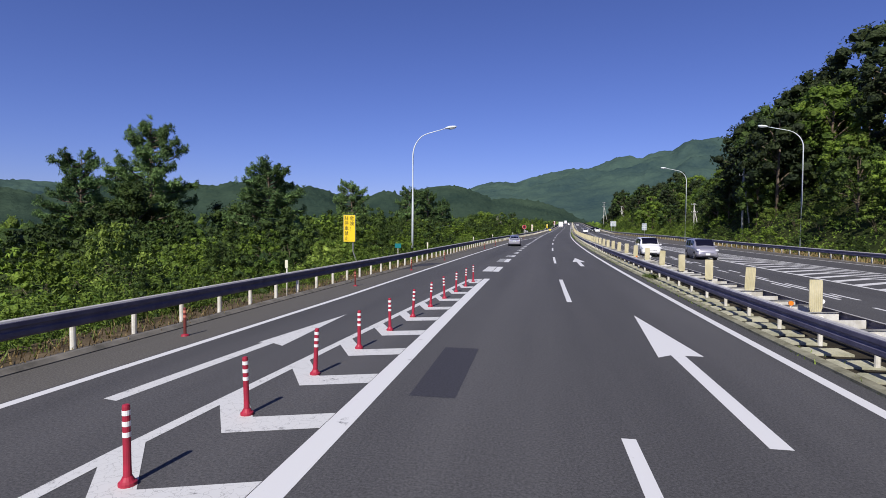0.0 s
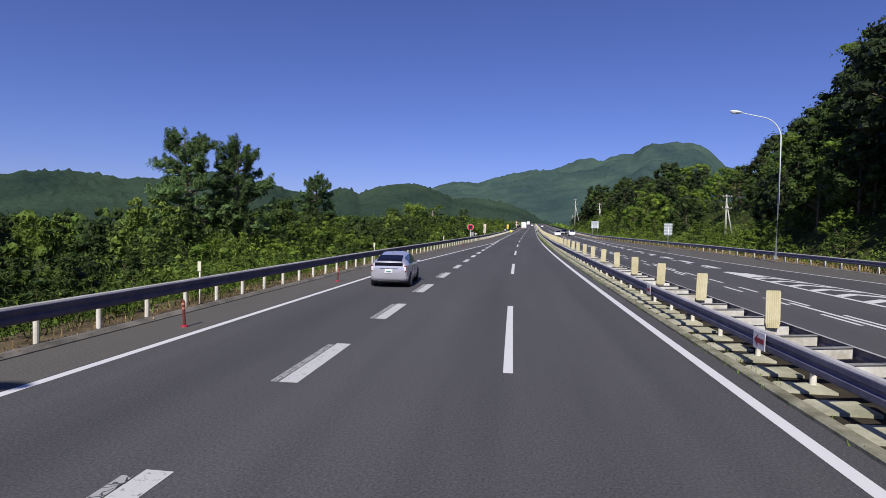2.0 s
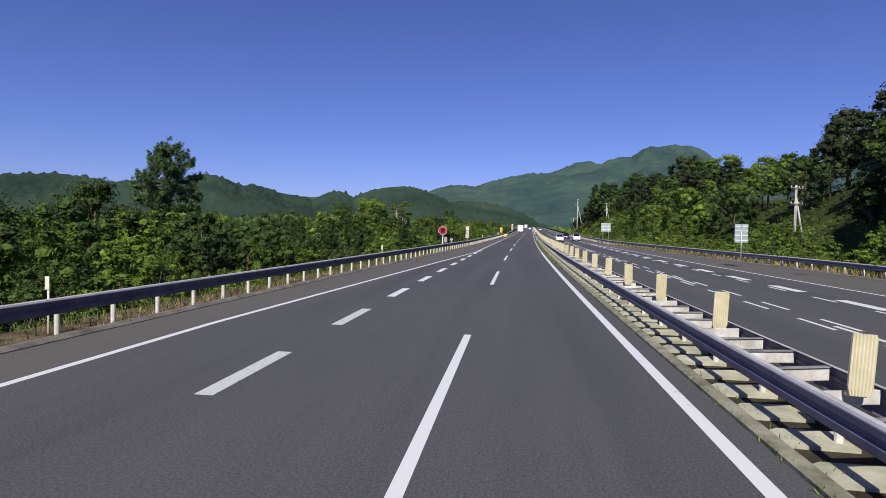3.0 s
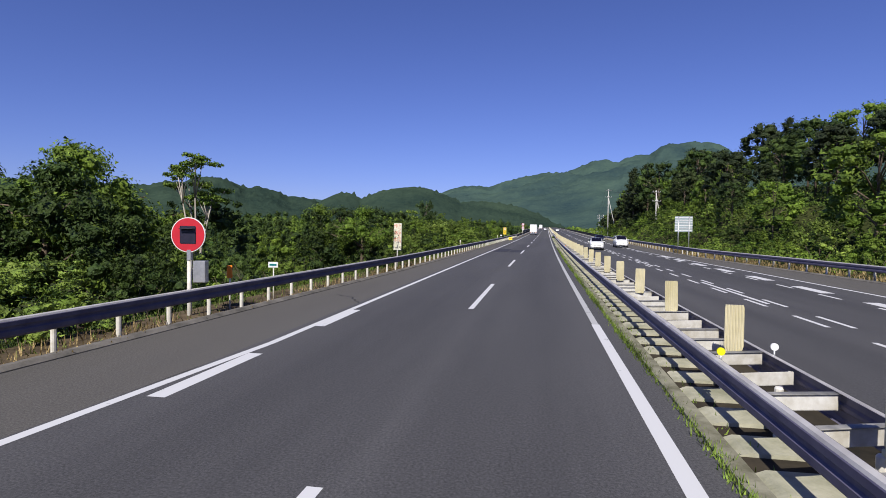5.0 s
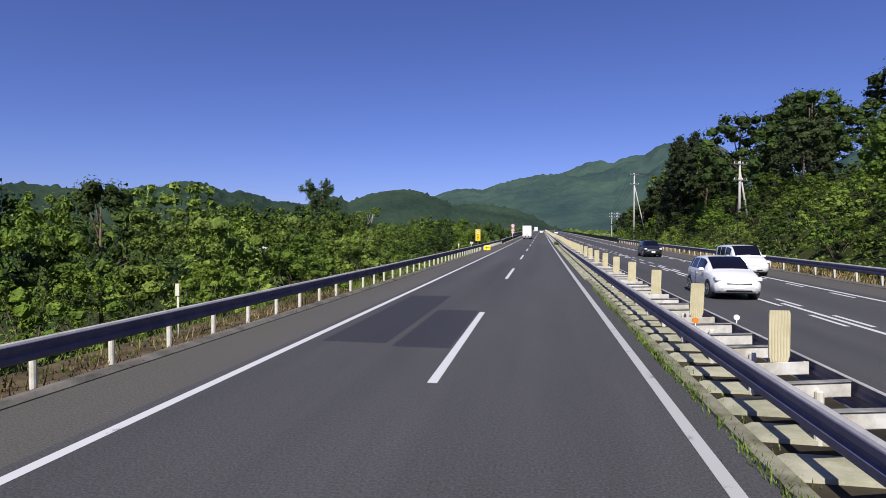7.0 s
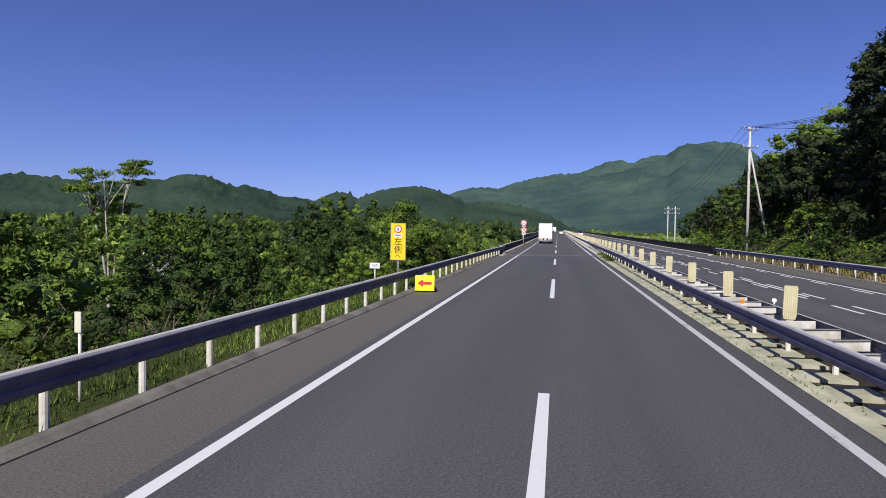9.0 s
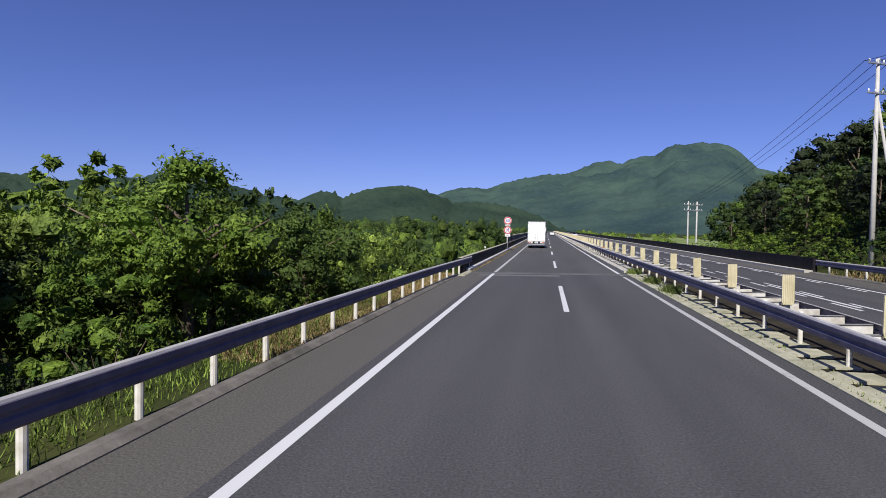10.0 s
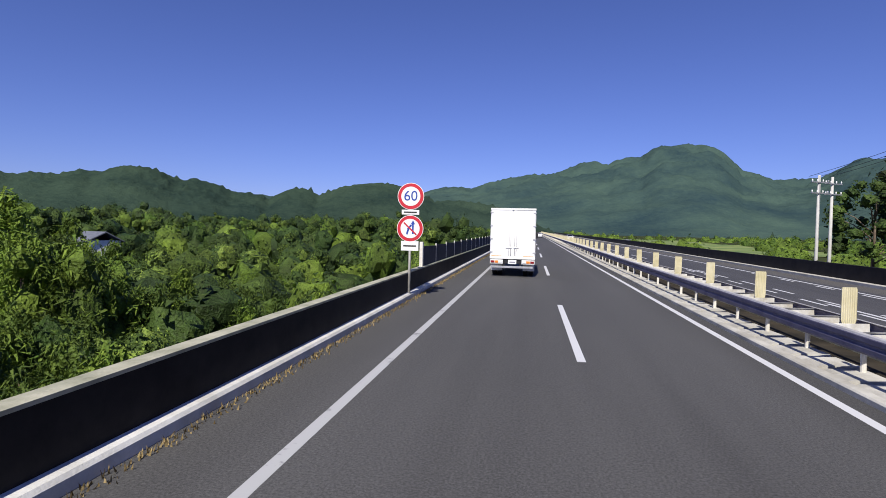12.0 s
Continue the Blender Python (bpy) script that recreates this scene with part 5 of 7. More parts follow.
thicket("slope_undergrowth", 56000, -10, 340, right_rail, 1.6, 17.0, 1.6, 0.24, M_LEAF, "bright green undergrowth covering the foot of the slope", 51)
thicket("slope_undergrowth", 30000, -10, 345, right_rail, 5.0, 36.0, 1.6, 0.42, M_LEAF_DARK, "dark undergrowth between the trunks of the slope", 52)
thicket("embankment_undergrowth", 65000, -8, 276, left_rail, -14.0, -1.7, 1.2, 0.12, M_LEAF, "tangled green undergrowth on the embankment", 53)
thicket("embankment_undergrowth", 16000, -8, 125, left_rail, -48.0, -12.0, 2.2, 0.34, M_LEAF_MID, "rank green undergrowth between the pines", 55)
thicket("embankment_undergrowth", 26000, -8, 276, left_rail, -24.0, -3.0, 1.8, 0.20, M_LEAF_DARK, "darker tangled undergrowth on the embankment", 54)

# light green trees in the valley beside the bridge
rv = random.Random(5)
for k in range(32):
    row = k % 4
    s = 279 + 62 * (k // 4 + rv.uniform(0.1, 0.9)) / 8
    u = -(9.0, 14.0, 20.0, 28.0)[row] - rv.uniform(-1.2, 2.4)
    topz = np.interp(s, [279, 292, 310, 341], [1.0, 1.6, -0.6, -3.2]) + (-2.2, -1.4, -0.4, 0.8)[row] + rv.uniform(-1.3, 1.2)
    key = rv.choice(("willow", "willow_b", "willow_b", "willow") if row else ("willow_b", "broad_b", "willow_b"))
    zg = float(ground_z(np.array([u]), np.array([s]))[0])
    plant(key, u, s, max(4.0, topz - zg) / {"willow": 12.0, "willow_b": 12.0, "broad_b": 8.0}[key], rv.uniform(0, 360), "leafy valley tree below the bridge" if key == "broad_b" else "light green drooping feathery tree rising from the valley", "tree", "valley trees")
for u, s, topz, key in ((-16, 290, 4.2, "willow_b"), (-21.5, 293, 5.0, "willow"), (-12.5, 285, 2.6, "willow_b"), (-27, 301, 5.4, "willow_b"), (-32, 318, 4.6, "willow"), (-40, 326, 3.6, "willow_b"), (-48, 338, 3.2, "willow"), (-24, 346, -3.6, "broad_a"), (-36, 352, -1.4, "willow_b"), (-15, 356, -4.2, "broad_a"), (-30, 366, -2.4, "broad_b"), (-18, 378, -2.4, "broad_a"), (-27, 392, -1.6, "broad_b")):
    zg = float(ground_z(np.array([u]), np.array([s]))[0])
    plant(key, u, s, (topz - zg) / (12.0 if "willow" in key else 8.0), s * 13 % 360, "light green drooping feathery tree rising from the valley" if "willow" in key else "leafy valley tree below the bridge", "tree", "valley trees")


# woodland canopy further off: mounds of leaves
def canopy(name, spots, per, leaf, material, label, seed):
    rng = np.random.default_rng(seed)
    Cs, Ns = [], []
    for x, y, z, r, hgt in spots:
        d = rng.normal(size=(per, 3))
        d[:, 2] = np.abs(d[:, 2])
        d /= np.linalg.norm(d, axis=1, keepdims=True)
        p = d * r * rng.uniform(0.75, 1.08, (per, 1))
        p[:, 2] = p[:, 2] / r * hgt
        Cs.append(np.array([x, y, z]) + p)
        Ns.append(d + rng.normal(size=(per, 3)) * 0.4)
    P, F = leaf_tris(np.concatenate(Cs), np.concatenate(Ns), leaf, rng, 0.0, 0.8)
    ball = BALL_L if spots[0][3] > 2.4 else BALL_S
    cores = [leaf_cores([(x, y, z)], [r], rng, hgt / r, ball, 0.80) for x, y, z, r, hgt in spots]
    off = len(P)
    P = np.concatenate([P] + [c[0] for c in cores])
    F = np.concatenate([F] + [c[1] + off + k * len(ball[0]) for k, c in enumerate(cores)])
    return obj(name, mesh_data(name, P, F, material), label=label, category="woodland", kind="stuff")


def wood_top(u, s):
    """Height of the treetops over the road, across the valley and up its far side."""
    near = np.interp(-u, [10, 30, 60, 160, 350], [-4.5, -2.6, -1.2, 1.0, 5.0])
    return near + np.interp(s, [200, 290, 330, 400, 470, 640], [-1.0, -1.5, -1.0, 2.0, 4.0, 7.0]) + 1.8 * math.sin(u * 0.045 + s * 0.021) + 1.4 * math.sin(s * 0.06 - u * 0.02)


rng = np.random.default_rng(77)
spots_a, spots_b, spots_c = [], [], []
for k in range(1250):
    s = rng.uniform(0, 640)
    u = -34 - 330 * rng.random() ** 1.5
    if s > 268:
        u += 12
    if s > 400:
        u = -8 - 340 * rng.random() ** 1.4
    r = rng.uniform(2.5, 5.5)
    h = r * rng.uniform(0.9, 1.5)
    p = rd(u, s, wood_top(u, s) - h + rng.normal() * 1.2)
    (spots_a, spots_b, spots_a)[k % 3].append((p[0], p[1], p[2], r, h))
for k in range(420):
    s = rng.uniform(300, 760)
    u = 24 + 260 * rng.random() ** 1.3
    if s < 380 and u < 75 or 430 < s < 700 and 28 < u < 100 and rng.random() < 0.93:
        continue
    z = float(ground_z(np.array([u]), np.array([s]))[0])
    p = rd(u, s, z)
    spots_c.append((p[0], p[1], p[2] - 0.5, rng.uniform(2.5, 6.0), rng.uniform(2.0, 6.5)))
M_FIELD = mat("field_green", (0.09, 0.15, 0.03), 0.95, color2=(0.22, 0.26, 0.07), scale=0.06, bump=0.4, bump_scale=2, coord="world")
obj("field", grid_mesh("field", np.linspace(30, 98, 18), np.linspace(440, 695, 50), lambda a, b: ground_z(a, b) + 0.2, M_FIELD), kind="structure", label="bright green crop field beyond the bridge")
spots_d = []
for k in range(330):
    s = rng.uniform(286, 560)
    u = -13 - 150 * rng.random() ** 1.3
    p = rd(u, s, 0)
    top = wood_top(u, s) + rng.normal() * 1.5
    r = rng.uniform(1.8, 4.4)
    for q in range(4):
        dx, dy, dz = rng.normal(size=3) * r * 0.45
        r2 = r * rng.uniform(0.4, 0.75)
        spots_d.append((p[0] + dx, p[1] + dy, p[2] + top - r2 - abs(dz), r2, r2 * 1.1))
near_d = [q for q in spots_d if q[1] < 385 and q[0] > -48]
far_d = [q for q in spots_d if not (q[1] < 385 and q[0] > -48)]
for lst, per, leaf in ((near_d, 150, 0.26), (far_d, 80, 0.34)):
    canopy("valley_copse", lst[::3], per, leaf, M_LEAF_MID, "mid-green leafy crowns below the bridge", 15)
    canopy("valley_copse", lst[1::12], per, leaf, M_LEAF_LIGHT, "pale yellow-green crowns below the bridge", 17)
    canopy("valley_copse", lst[1::3] + lst[2::3], per, leaf, M_LEAF_DARK, "darker leafy crowns below the bridge", 16)
canopy("valley_woodland", spots_a, 60, 0.6, M_LEAF_DARK, "dark green woodland canopy filling the valley", 5)
canopy("valley_woodland", spots_b, 60, 0.6, M_LEAF, "mid-green woodland canopy filling the valley", 6)
canopy("field_woodland", spots_c, 80, 0.6, M_LEAF, "green shrubs and copses beyond the field", 7)

# grass and dry weeds
M_GRASS = foliage("grass_green", (0.05, 0.09, 0.015), (0.16, 0.2, 0.05))
M_DRY = foliage("grass_dry", (0.16, 0.11, 0.045), (0.42, 0.32, 0.15))


def blades(name, us, ss, zs, hs, material, label, seed, width=0.03):
    rng = np.random.default_rng(seed)
    n = len(us)
    B = rd(us, ss, zs)
    a = rng.uniform(0, 6.283, n)
    side = np.stack([np.cos(a), np.sin(a), np.zeros(n)], -1) * width
    lean = np.stack([rng.normal(size=n) * 0.3, rng.normal(size=n) * 0.3, np.ones(n)], -1) * hs[:, None]
    P = np.stack([B - side, B + side, B + lean * 0.6 + side * 0.7, B + lean + side * 0.1], 1).reshape(-1, 3)
    F = np.arange(n * 4).reshape(n, 4)
    return obj(name, mesh_data(name, P, F, material), label=label, category="grass", kind="stuff")


n = 26000
ss = rng.uniform(-6, 272, n)
dd = 0.3 + 2.9 * rng.random(n) ** 0.8
uu = left_rail(ss) - dd
zz = ground_z(uu, ss)
tall = 0.14 + 0.34 * np.clip(dd / 2.0, 0, 1) * rng.uniform(0.5, 1.6, n)
blades("grass", uu, ss, zz - 0.02, tall, M_GRASS, "rough green grass behind the guardrail", 1)
n = 13000
ss = rng.uniform(-6, 200, n)
dd = np.abs(rng.normal(size=n)) * 0.75 - 0.05
keep = (np.sin(ss * 0.21) + np.sin(ss * 0.57 + 1) + rng.normal(size=n) * 0.7 > -0.3)
ss, dd = ss[keep], dd[keep]
uu = left_rail(ss) - dd
blades("dry_grass", uu, ss, ground_z(uu, ss) - 0.02, rng.uniform(0.08, 0.42, len(ss)), M_DRY, "straw-coloured dry weeds under the guardrail", 2, 0.022)
n = 16000
ss = rng.uniform(-6, 215, n)
uu = left_rail(ss) + np.abs(rng.normal(size=n)) * 0.16 - 0.1
blades("verge_litter", uu, ss, np.where(uu > left_rail(ss) + 0.1, 0.05, -0.05), rng.uniform(0.02, 0.08, n), M_DRY, "brown dry litter along the shoulder kerb", 11, 0.02)
n = 16000
ss = rng.uniform(252, 273, n)
uu = left_rail(ss) - rng.uniform(-0.05, 1.3, n)
blades("dry_grass", uu, ss, np.full(n, -0.06), rng.uniform(0.03, 0.18, n), M_DRY, "straw-coloured dry grass on the bank before the bridge", 13, 0.015)
n = 26000
ss = rng.uniform(194, 262, n)
uu = left_rail(ss) - 0.05 - 1.7 * rng.random(n) ** 0.8
blades("grass", uu, ss, np.minimum(ground_z(uu, ss), -0.03) - 0.02, rng.uniform(0.06, 0.36, n), M_LEAF_LIGHT, "fresh green grass under the guardrail", 14, 0.014)
n = 12000
ss = rng.uniform(-6, 281, n)
uu = right_rail(ss) + rng.uniform(-0.1, 2.6, n)
blades("dry_grass", uu, ss, ground_z(uu, ss) - 0.02, rng.uniform(0.15, 0.6, n), M_DRY, "straw-coloured grass along the far verge", 3, 0.04)
n = 16000
ss = rng.uniform(-4, 276, n)
keep = np.sin(ss * 0.33) + np.sin(ss * 0.9 + 2) + rng.normal(size=n) * 0.6 + np.interp(ss, [110, 130, 170, 185], [0, 1.8, 1.8, 0]) > 0.2
ss = ss[keep]
uu = 4.12 + np.abs(rng.normal(size=len(ss))) * 0.035 * rng.choice([-1, 1], len(ss)) + np.where(rng.random(len(ss)) < 0.25, rng.uniform(0.2, 0.45, len(ss)), 0)
blades("kerb_weeds", uu, ss, np.zeros(len(ss)), rng.uniform(0.03, 0.12, len(ss)), M_LEAF_LIGHT, "yellow-green weeds and moss along the median kerb", 4, 0.012)
n = 14000
ss = rng.uniform(112, 196, n)
keep = rng.random(n) < np.interp(ss, [112, 124, 185, 196], [0.2, 1, 1, 0.1]) * (0.6 + 0.4 * np.sin(ss * 0.8))
ss = ss[keep]
blades("kerb_grass", 4.08 + rng.normal(size=len(ss)) * 0.05, ss, np.zeros(len(ss)), rng.uniform(0.04, 0.17, len(ss)), M_LEAF_LIGHT, "yellow-green grass growing along the median kerb", 12, 0.01)
for s0 in (266.6, 270.8, 276.4, 30.0):
    n = 700
    ss = s0 + rng.normal(size=n) * 0.35
    uu = 4.5 + rng.normal(size=n) * 0.16
    blades("weed_tuft", uu, ss, np.full(n, 0.03), rng.uniform(0.15, 0.55, n) * (0.7 if s0 > 200 else 0.4), M_GRASS, "tuft of olive weeds at the median kerb", 9, 0.015)
n = 6000
ss = rng.uniform(275, 400, n)
uu = -5.10 + np.abs(rng.normal(size=n)) * 0.10
blades("gutter_weeds", uu, ss, np.zeros(n), rng.uniform(0.02, 0.10, n), M_DRY, "dry brown weeds in the bridge gutter", 10, 0.015)



def tall_weeds(n, s0, s1, d0, d1, height, material, label, seed):
    """Rank upright weeds: thin stalks with narrow leaves all the way up, thinning to a plume."""
    rg = np.random.default_rng(seed)
    st = rg.uniform(s0, s1, n)
    dt = rg.uniform(d0, d1, n)
    keep = np.sin(st * 0.8 + dt * 1.3) + np.sin(st * 0.31 - dt) + rg.normal(size=n) * 0.7 > -0.5
    st, dt = st[keep], dt[keep]
    ut = left_rail(st) - dt
    m = len(st)
    ht = height * rg.uniform(0.55, 1.15, m) * np.interp(dt, [0.8, 2.2, 5.0], [0.45, 0.8, 1.15])
    base = rd(ut, st, ground_z(ut, st) - 0.03)
    tilt = np.stack([rg.normal(size=m) * 0.12, rg.normal(size=m) * 0.12, np.ones(m)], -1) * ht[:, None]
    rows, faces = [], []
    for j in range(15):
        f = 0.22 + 0.80 * (j + rg.random(m)) / 15
        a = rg.uniform(0, 6.283, m)
        out = np.stack([np.cos(a), np.sin(a), np.full(m, -0.2)], -1)
        C = base + tilt * f[:, None] + out * (0.11 * (1.25 - f))[:, None]
        N = np.stack([-np.cos(a) * 0.5, -np.sin(a) * 0.5, np.full(m, 0.8)], -1) + rg.normal(size=(m, 3)) * 0.3
        P, F = leaf_tris(C, N, 0.19, rg, 0.3, 0.24)
        faces.append(F + sum(len(q) for q in rows))
        rows.append(P)
    side = np.tile(np.array([0.007, 0.0, 0.0]), (m, 1))
    k0 = sum(len(q) for q in rows)
    P = np.stack([base - side, base + side, base + tilt], 1).reshape(-1, 3)
    rows.append(P)
    faces.append(np.arange(m * 3).reshape(m, 3) + k0)
    return obj("tall_weeds", mesh_data("tall_weeds", np.concatenate(rows), np.concatenate(faces), material), label=label, category="weeds", kind="stuff")


tall_weeds(5200, -4, 80, 0.9, 7.0, 1.75, M_LEAF, "tall green weeds crowding behind the guardrail", 31)
tall_weeds(1800, -4, 80, 1.2, 8.0, 2.1, M_LEAF_LIGHT, "tall yellow-green weeds with pale plumes behind the guardrail", 32)

# ---- roadside furniture ----
M_YELLOW = mat("sign_yellow", (0.85, 0.62, 0.01), 0.45, color2=(0.80, 0.55, 0.015), scale=2)
M_YELLOW_V = mat("sign_vivid_yellow", (0.90, 0.85, 0.0), 0.45, color2=(0.85, 0.78, 0.02), scale=3)
M_SIGNW = mat("sign_white", (0.80, 0.80, 0.78), 0.45, color2=(0.7, 0.7, 0.68), scale=3)
M_CREAM = mat("sign_cream", (0.62, 0.60, 0.45), 0.5, color2=(0.72, 0.70, 0.56), scale=2)
M_RED = mat("sign_red", (0.55, 0.015, 0.03), 0.45, color2=(0.45, 0.02, 0.03), scale=4)
M_BLUE = mat("sign_blue", (0.01, 0.05, 0.30), 0.45)
M_INK = mat("sign_ink", (0.015, 0.012, 0.01), 0.6)
M_FADED = mat("faded_red", (0.60, 0.10, 0.06), 0.6, color2=(0.60, 0.28, 0.2), scale=6)
M_GALV = mat("galvanised", (0.45, 0.46, 0.47), 0.4, 0.7, color2=(0.6, 0.6, 0.6), scale=6)
M_LAMPW = mat("lamp_paint", (0.62, 0.68, 0.70), 0.4, color2=(0.7, 0.74, 0.75), scale=2)
M_CONE = mat("post_red", (0.38, 0.014, 0.042), 0.55, color2=(0.28, 0.016, 0.034), scale=8)
M_REFL = mat("reflective_white", (0.78, 0.78, 0.76), 0.35)
M_TEAL = mat("sign_teal", (0.0, 0.16, 0.17), 0.5)
M_ORANGE = mat("reflector_orange", (0.75, 0.22, 0.02), 0.35)
M_POLE = mat("pole_concrete", (0.42, 0.41, 0.38), 0.85, color2=(0.55, 0.54, 0.5), scale=1.5, bump=0.2)
M_WIRE = mat("wire_black", (0.02, 0.02, 0.022), 0.6)
M_GLASS = bpy.data.materials.new("lamp_glass")
M_GLASS.use_nodes = True
M_GLASS.node_tree.nodes["Principled BSDF"].inputs["Base Color"].default_value = (0.75, 0.78, 0.76, 1)
M_GLASS.node_tree.nodes["Principled BSDF"].inputs["Roughness"].default_value = 0.12


def text(name, words, size, material, parent, m, align="CENTER"):
    """Letters as a mesh, upright, reading from -y."""
    cu = bpy.data.curves.new(name, "FONT")
    cu.body, cu.size, cu.extrude = words, size, 0.002
    cu.align_x, cu.align_y = align, "CENTER"
    tmp = bpy.data.objects.new(name, cu)
    scene.collection.objects.link(tmp)
    dg = bpy.context.evaluated_depsgraph_get()
    me = bpy.data.meshes.new_from_object(tmp.evaluated_get(dg))
    bpy.data.objects.remove(tmp)
    me.materials.clear()
    me.materials.append(material)
    ob = new(name, me)
    ob.parent = parent
    ob.matrix_basis = m @ pose(0, 0, 0, 90, 0, 0)
    return ob


def pbox(name, c, d, material, parent, label="", bevel=0.006, rot=None):
    bm = bmesh.new()
    bm_box(bm, c, d, bevel, rot)
    return part(name, bm, material, parent, label)


def ptube(name, pts, radii, material, parent, label="", sides=10):
    bm = bmesh.new()
    bm_tube(bm, pts, radii, sides)
    return part(name, bm, material, parent, label, smooth=True)


def pdisc(name, c, r, t, material, parent, label="", sides=36):
    bm = bmesh.new()
    bm_cyl(bm, c, (0, 1, 0), r, t, sides)
    return part(name, bm, material, parent, label)


# red lane posts on the gore
bm = bmesh.new()
bm_tube(bm, [(0, 0, 0), (0, 0, 0.035), (0, 0, 0.05), (0, 0, 0.09)], [0.085, 0.085, 0.065, 0.045], 14)
CP_BASE = bpy.data.meshes.new("base")
bm.to_mesh(CP_BASE)
bm.free()
CP_BASE.materials.append(M_CONE)
bm = bmesh.new()
bm_tube(bm, [(0, 0, 0.08), (0, 0, 0.2), (0, 0, 0.76), (0, 0, 0.78), (0, 0, 0.785)], [0.040, 0.036, 0.036, 0.032, 0.018], 14)
CP_BODY = bpy.data.meshes.new("body")
bm.to_mesh(CP_BODY)
bm.free()
CP_BODY.materials.append(M_CONE)
bm = bmesh.new()
bm_tube(bm, [(0, 0, 0), (0, 0, 0.048)], [0.0385, 0.0385], 14)
CP_BAND = bpy.data.meshes.new("band")
bm.to_mesh(CP_BAND)
bm.free()
CP_BAND.materials.append(M_REFL)
first = None
for k in range(12):
    s = 3.9 + 2.0 * k
    u = float(np.interp(s, [4, 25.5], [-5.05, -4.0]))
    lean = pose(0, 0, 0, random.uniform(-3, 3), random.uniform(-4, 3), random.uniform(0, 90))
    if first is None:
        first = thing("lane_post", "red flexible lane post with white reflective bands", "lane post", "red posts on the gore")
        for me in (CP_BASE, CP_BODY):
            obj(me.name, me, first)
        for z in (0.47, 0.575, 0.68):
            o = obj("band", CP_BAND, first)
            o.location = (0, 0, z)
        first.matrix_world = at_road(u, s) @ lean
    else:
        copy_thing(first, at_road(u, s, 0.0) @ lean)
# old dark posts on the shoulder
firstd = None
M_DARKRED = mat("post_dark_red", (0.10, 0.02, 0.018), 0.7, color2=(0.18, 0.03, 0.02), scale=9)
for u, s in ((-8.9, 12.3), (-8.6, 22.9), (-8.3, 31.5), (-8.1, 41.0), (-7.6, 62.5), (-7.5, 73.3), (-6.15, 113.6)):
    if firstd is None:
        firstd = thing("shoulder_post", "weathered dark red post on a round foot", "delineator", "dark posts on the shoulder")
        bm = bmesh.new()
        bm_tube(bm, [(0, 0, 0), (0, 0, 0.03), (0, 0, 0.05)], [0.09, 0.08, 0.04], 12)
        part("foot", bm, M_CONE, firstd)
        bm = bmesh.new()
        bm_tube(bm, [(0, 0, 0.04), (0, 0, 0.62), (0, 0, 0.65)], [0.033, 0.033, 0.02], 10)
        part("stalk", bm, M_DARKRED, firstd)
        for z in (0.42, 0.53):
            bm = bmesh.new()
            bm_tube(bm, [(0, 0, z), (0, 0, z + 0.05)], [0.0355, 0.0355], 10)
            part("band", bm, M_FADED, firstd)
        firstd.matrix_world = at_road(u, s)
    else:
        copy_thing(firstd, at_road(u, s) @ pose(0, 0, 0, random.uniform(-3, 3), random.uniform(-3, 3), 0))


def street_lamp(u, s, h, arm, side, z=0.0):
    """Tapered tall pole that bends into a long arm with a flat lamp head."""
    e = thing("street_lamp", "tall pale steel street lamp with a long curved arm", "street lamp", "street lamps")
    bend = []
    for k in range(9):
        a = math.radians(10 * k)
        bend.append((side * (1 - math.cos(a)) * arm * 0.55, 0, h - 2.4 + math.sin(a) * 1.9))
    tip = (side * arm, 0, h - 0.12)
    pts = [(0, 0, 0), (0, 0, h * 0.4)] + bend + [tip]
    rad = [0.11, 0.085] + [0.06 - 0.003 * k for k in range(9)] + [0.03]
    ptube("pole", pts, rad, M_LAMPW, e, sides=12)
    pbox("base_plate", (0, 0, 0.02), (0.4, 0.4, 0.04), M_GALV, e)
    rot = Matrix.Rotation(-side * 0.12, 4, "Y")
    bm = bmesh.new()
    r = bmesh.ops.create_uvsphere(bm, u_segments=16, v_segments=10, radius=1.0)
    bmesh.ops.transform(bm, matrix=Matrix.Translation((side * (arm + 0.38), 0, h - 0.06)) @ rot @ Matrix.Diagonal((0.52, 0.2, 0.13, 1)), verts=bm.verts[:])
    hd = part("lamp_head", bm, M_LAMPW, e, smooth=True)
    bm = bmesh.new()
    r = bmesh.ops.create_uvsphere(bm, u_segments=14, v_segments=8, radius=1.0)
    bmesh.ops.transform(bm, matrix=Matrix.Translation((side * (arm + 0.45), 0, h - 0.12)) @ rot @ Matrix.Diagonal((0.36, 0.15, 0.11, 1)), verts=bm.verts[:])
    part("glass", bm, M_GLASS, hd, "clear glass lens", smooth=True)
    e.matrix_world = at_road(u, s, z)
    return e


street_lamp(-12.0, 46.6, 11.35, 2.9, 1, -0.4)
street_lamp(25.2, 63.6, 13.0, 3.5, -1, 0.3)
street_lamp(22.0, 100.2, 12.5, 3.3, -1, 0.3)


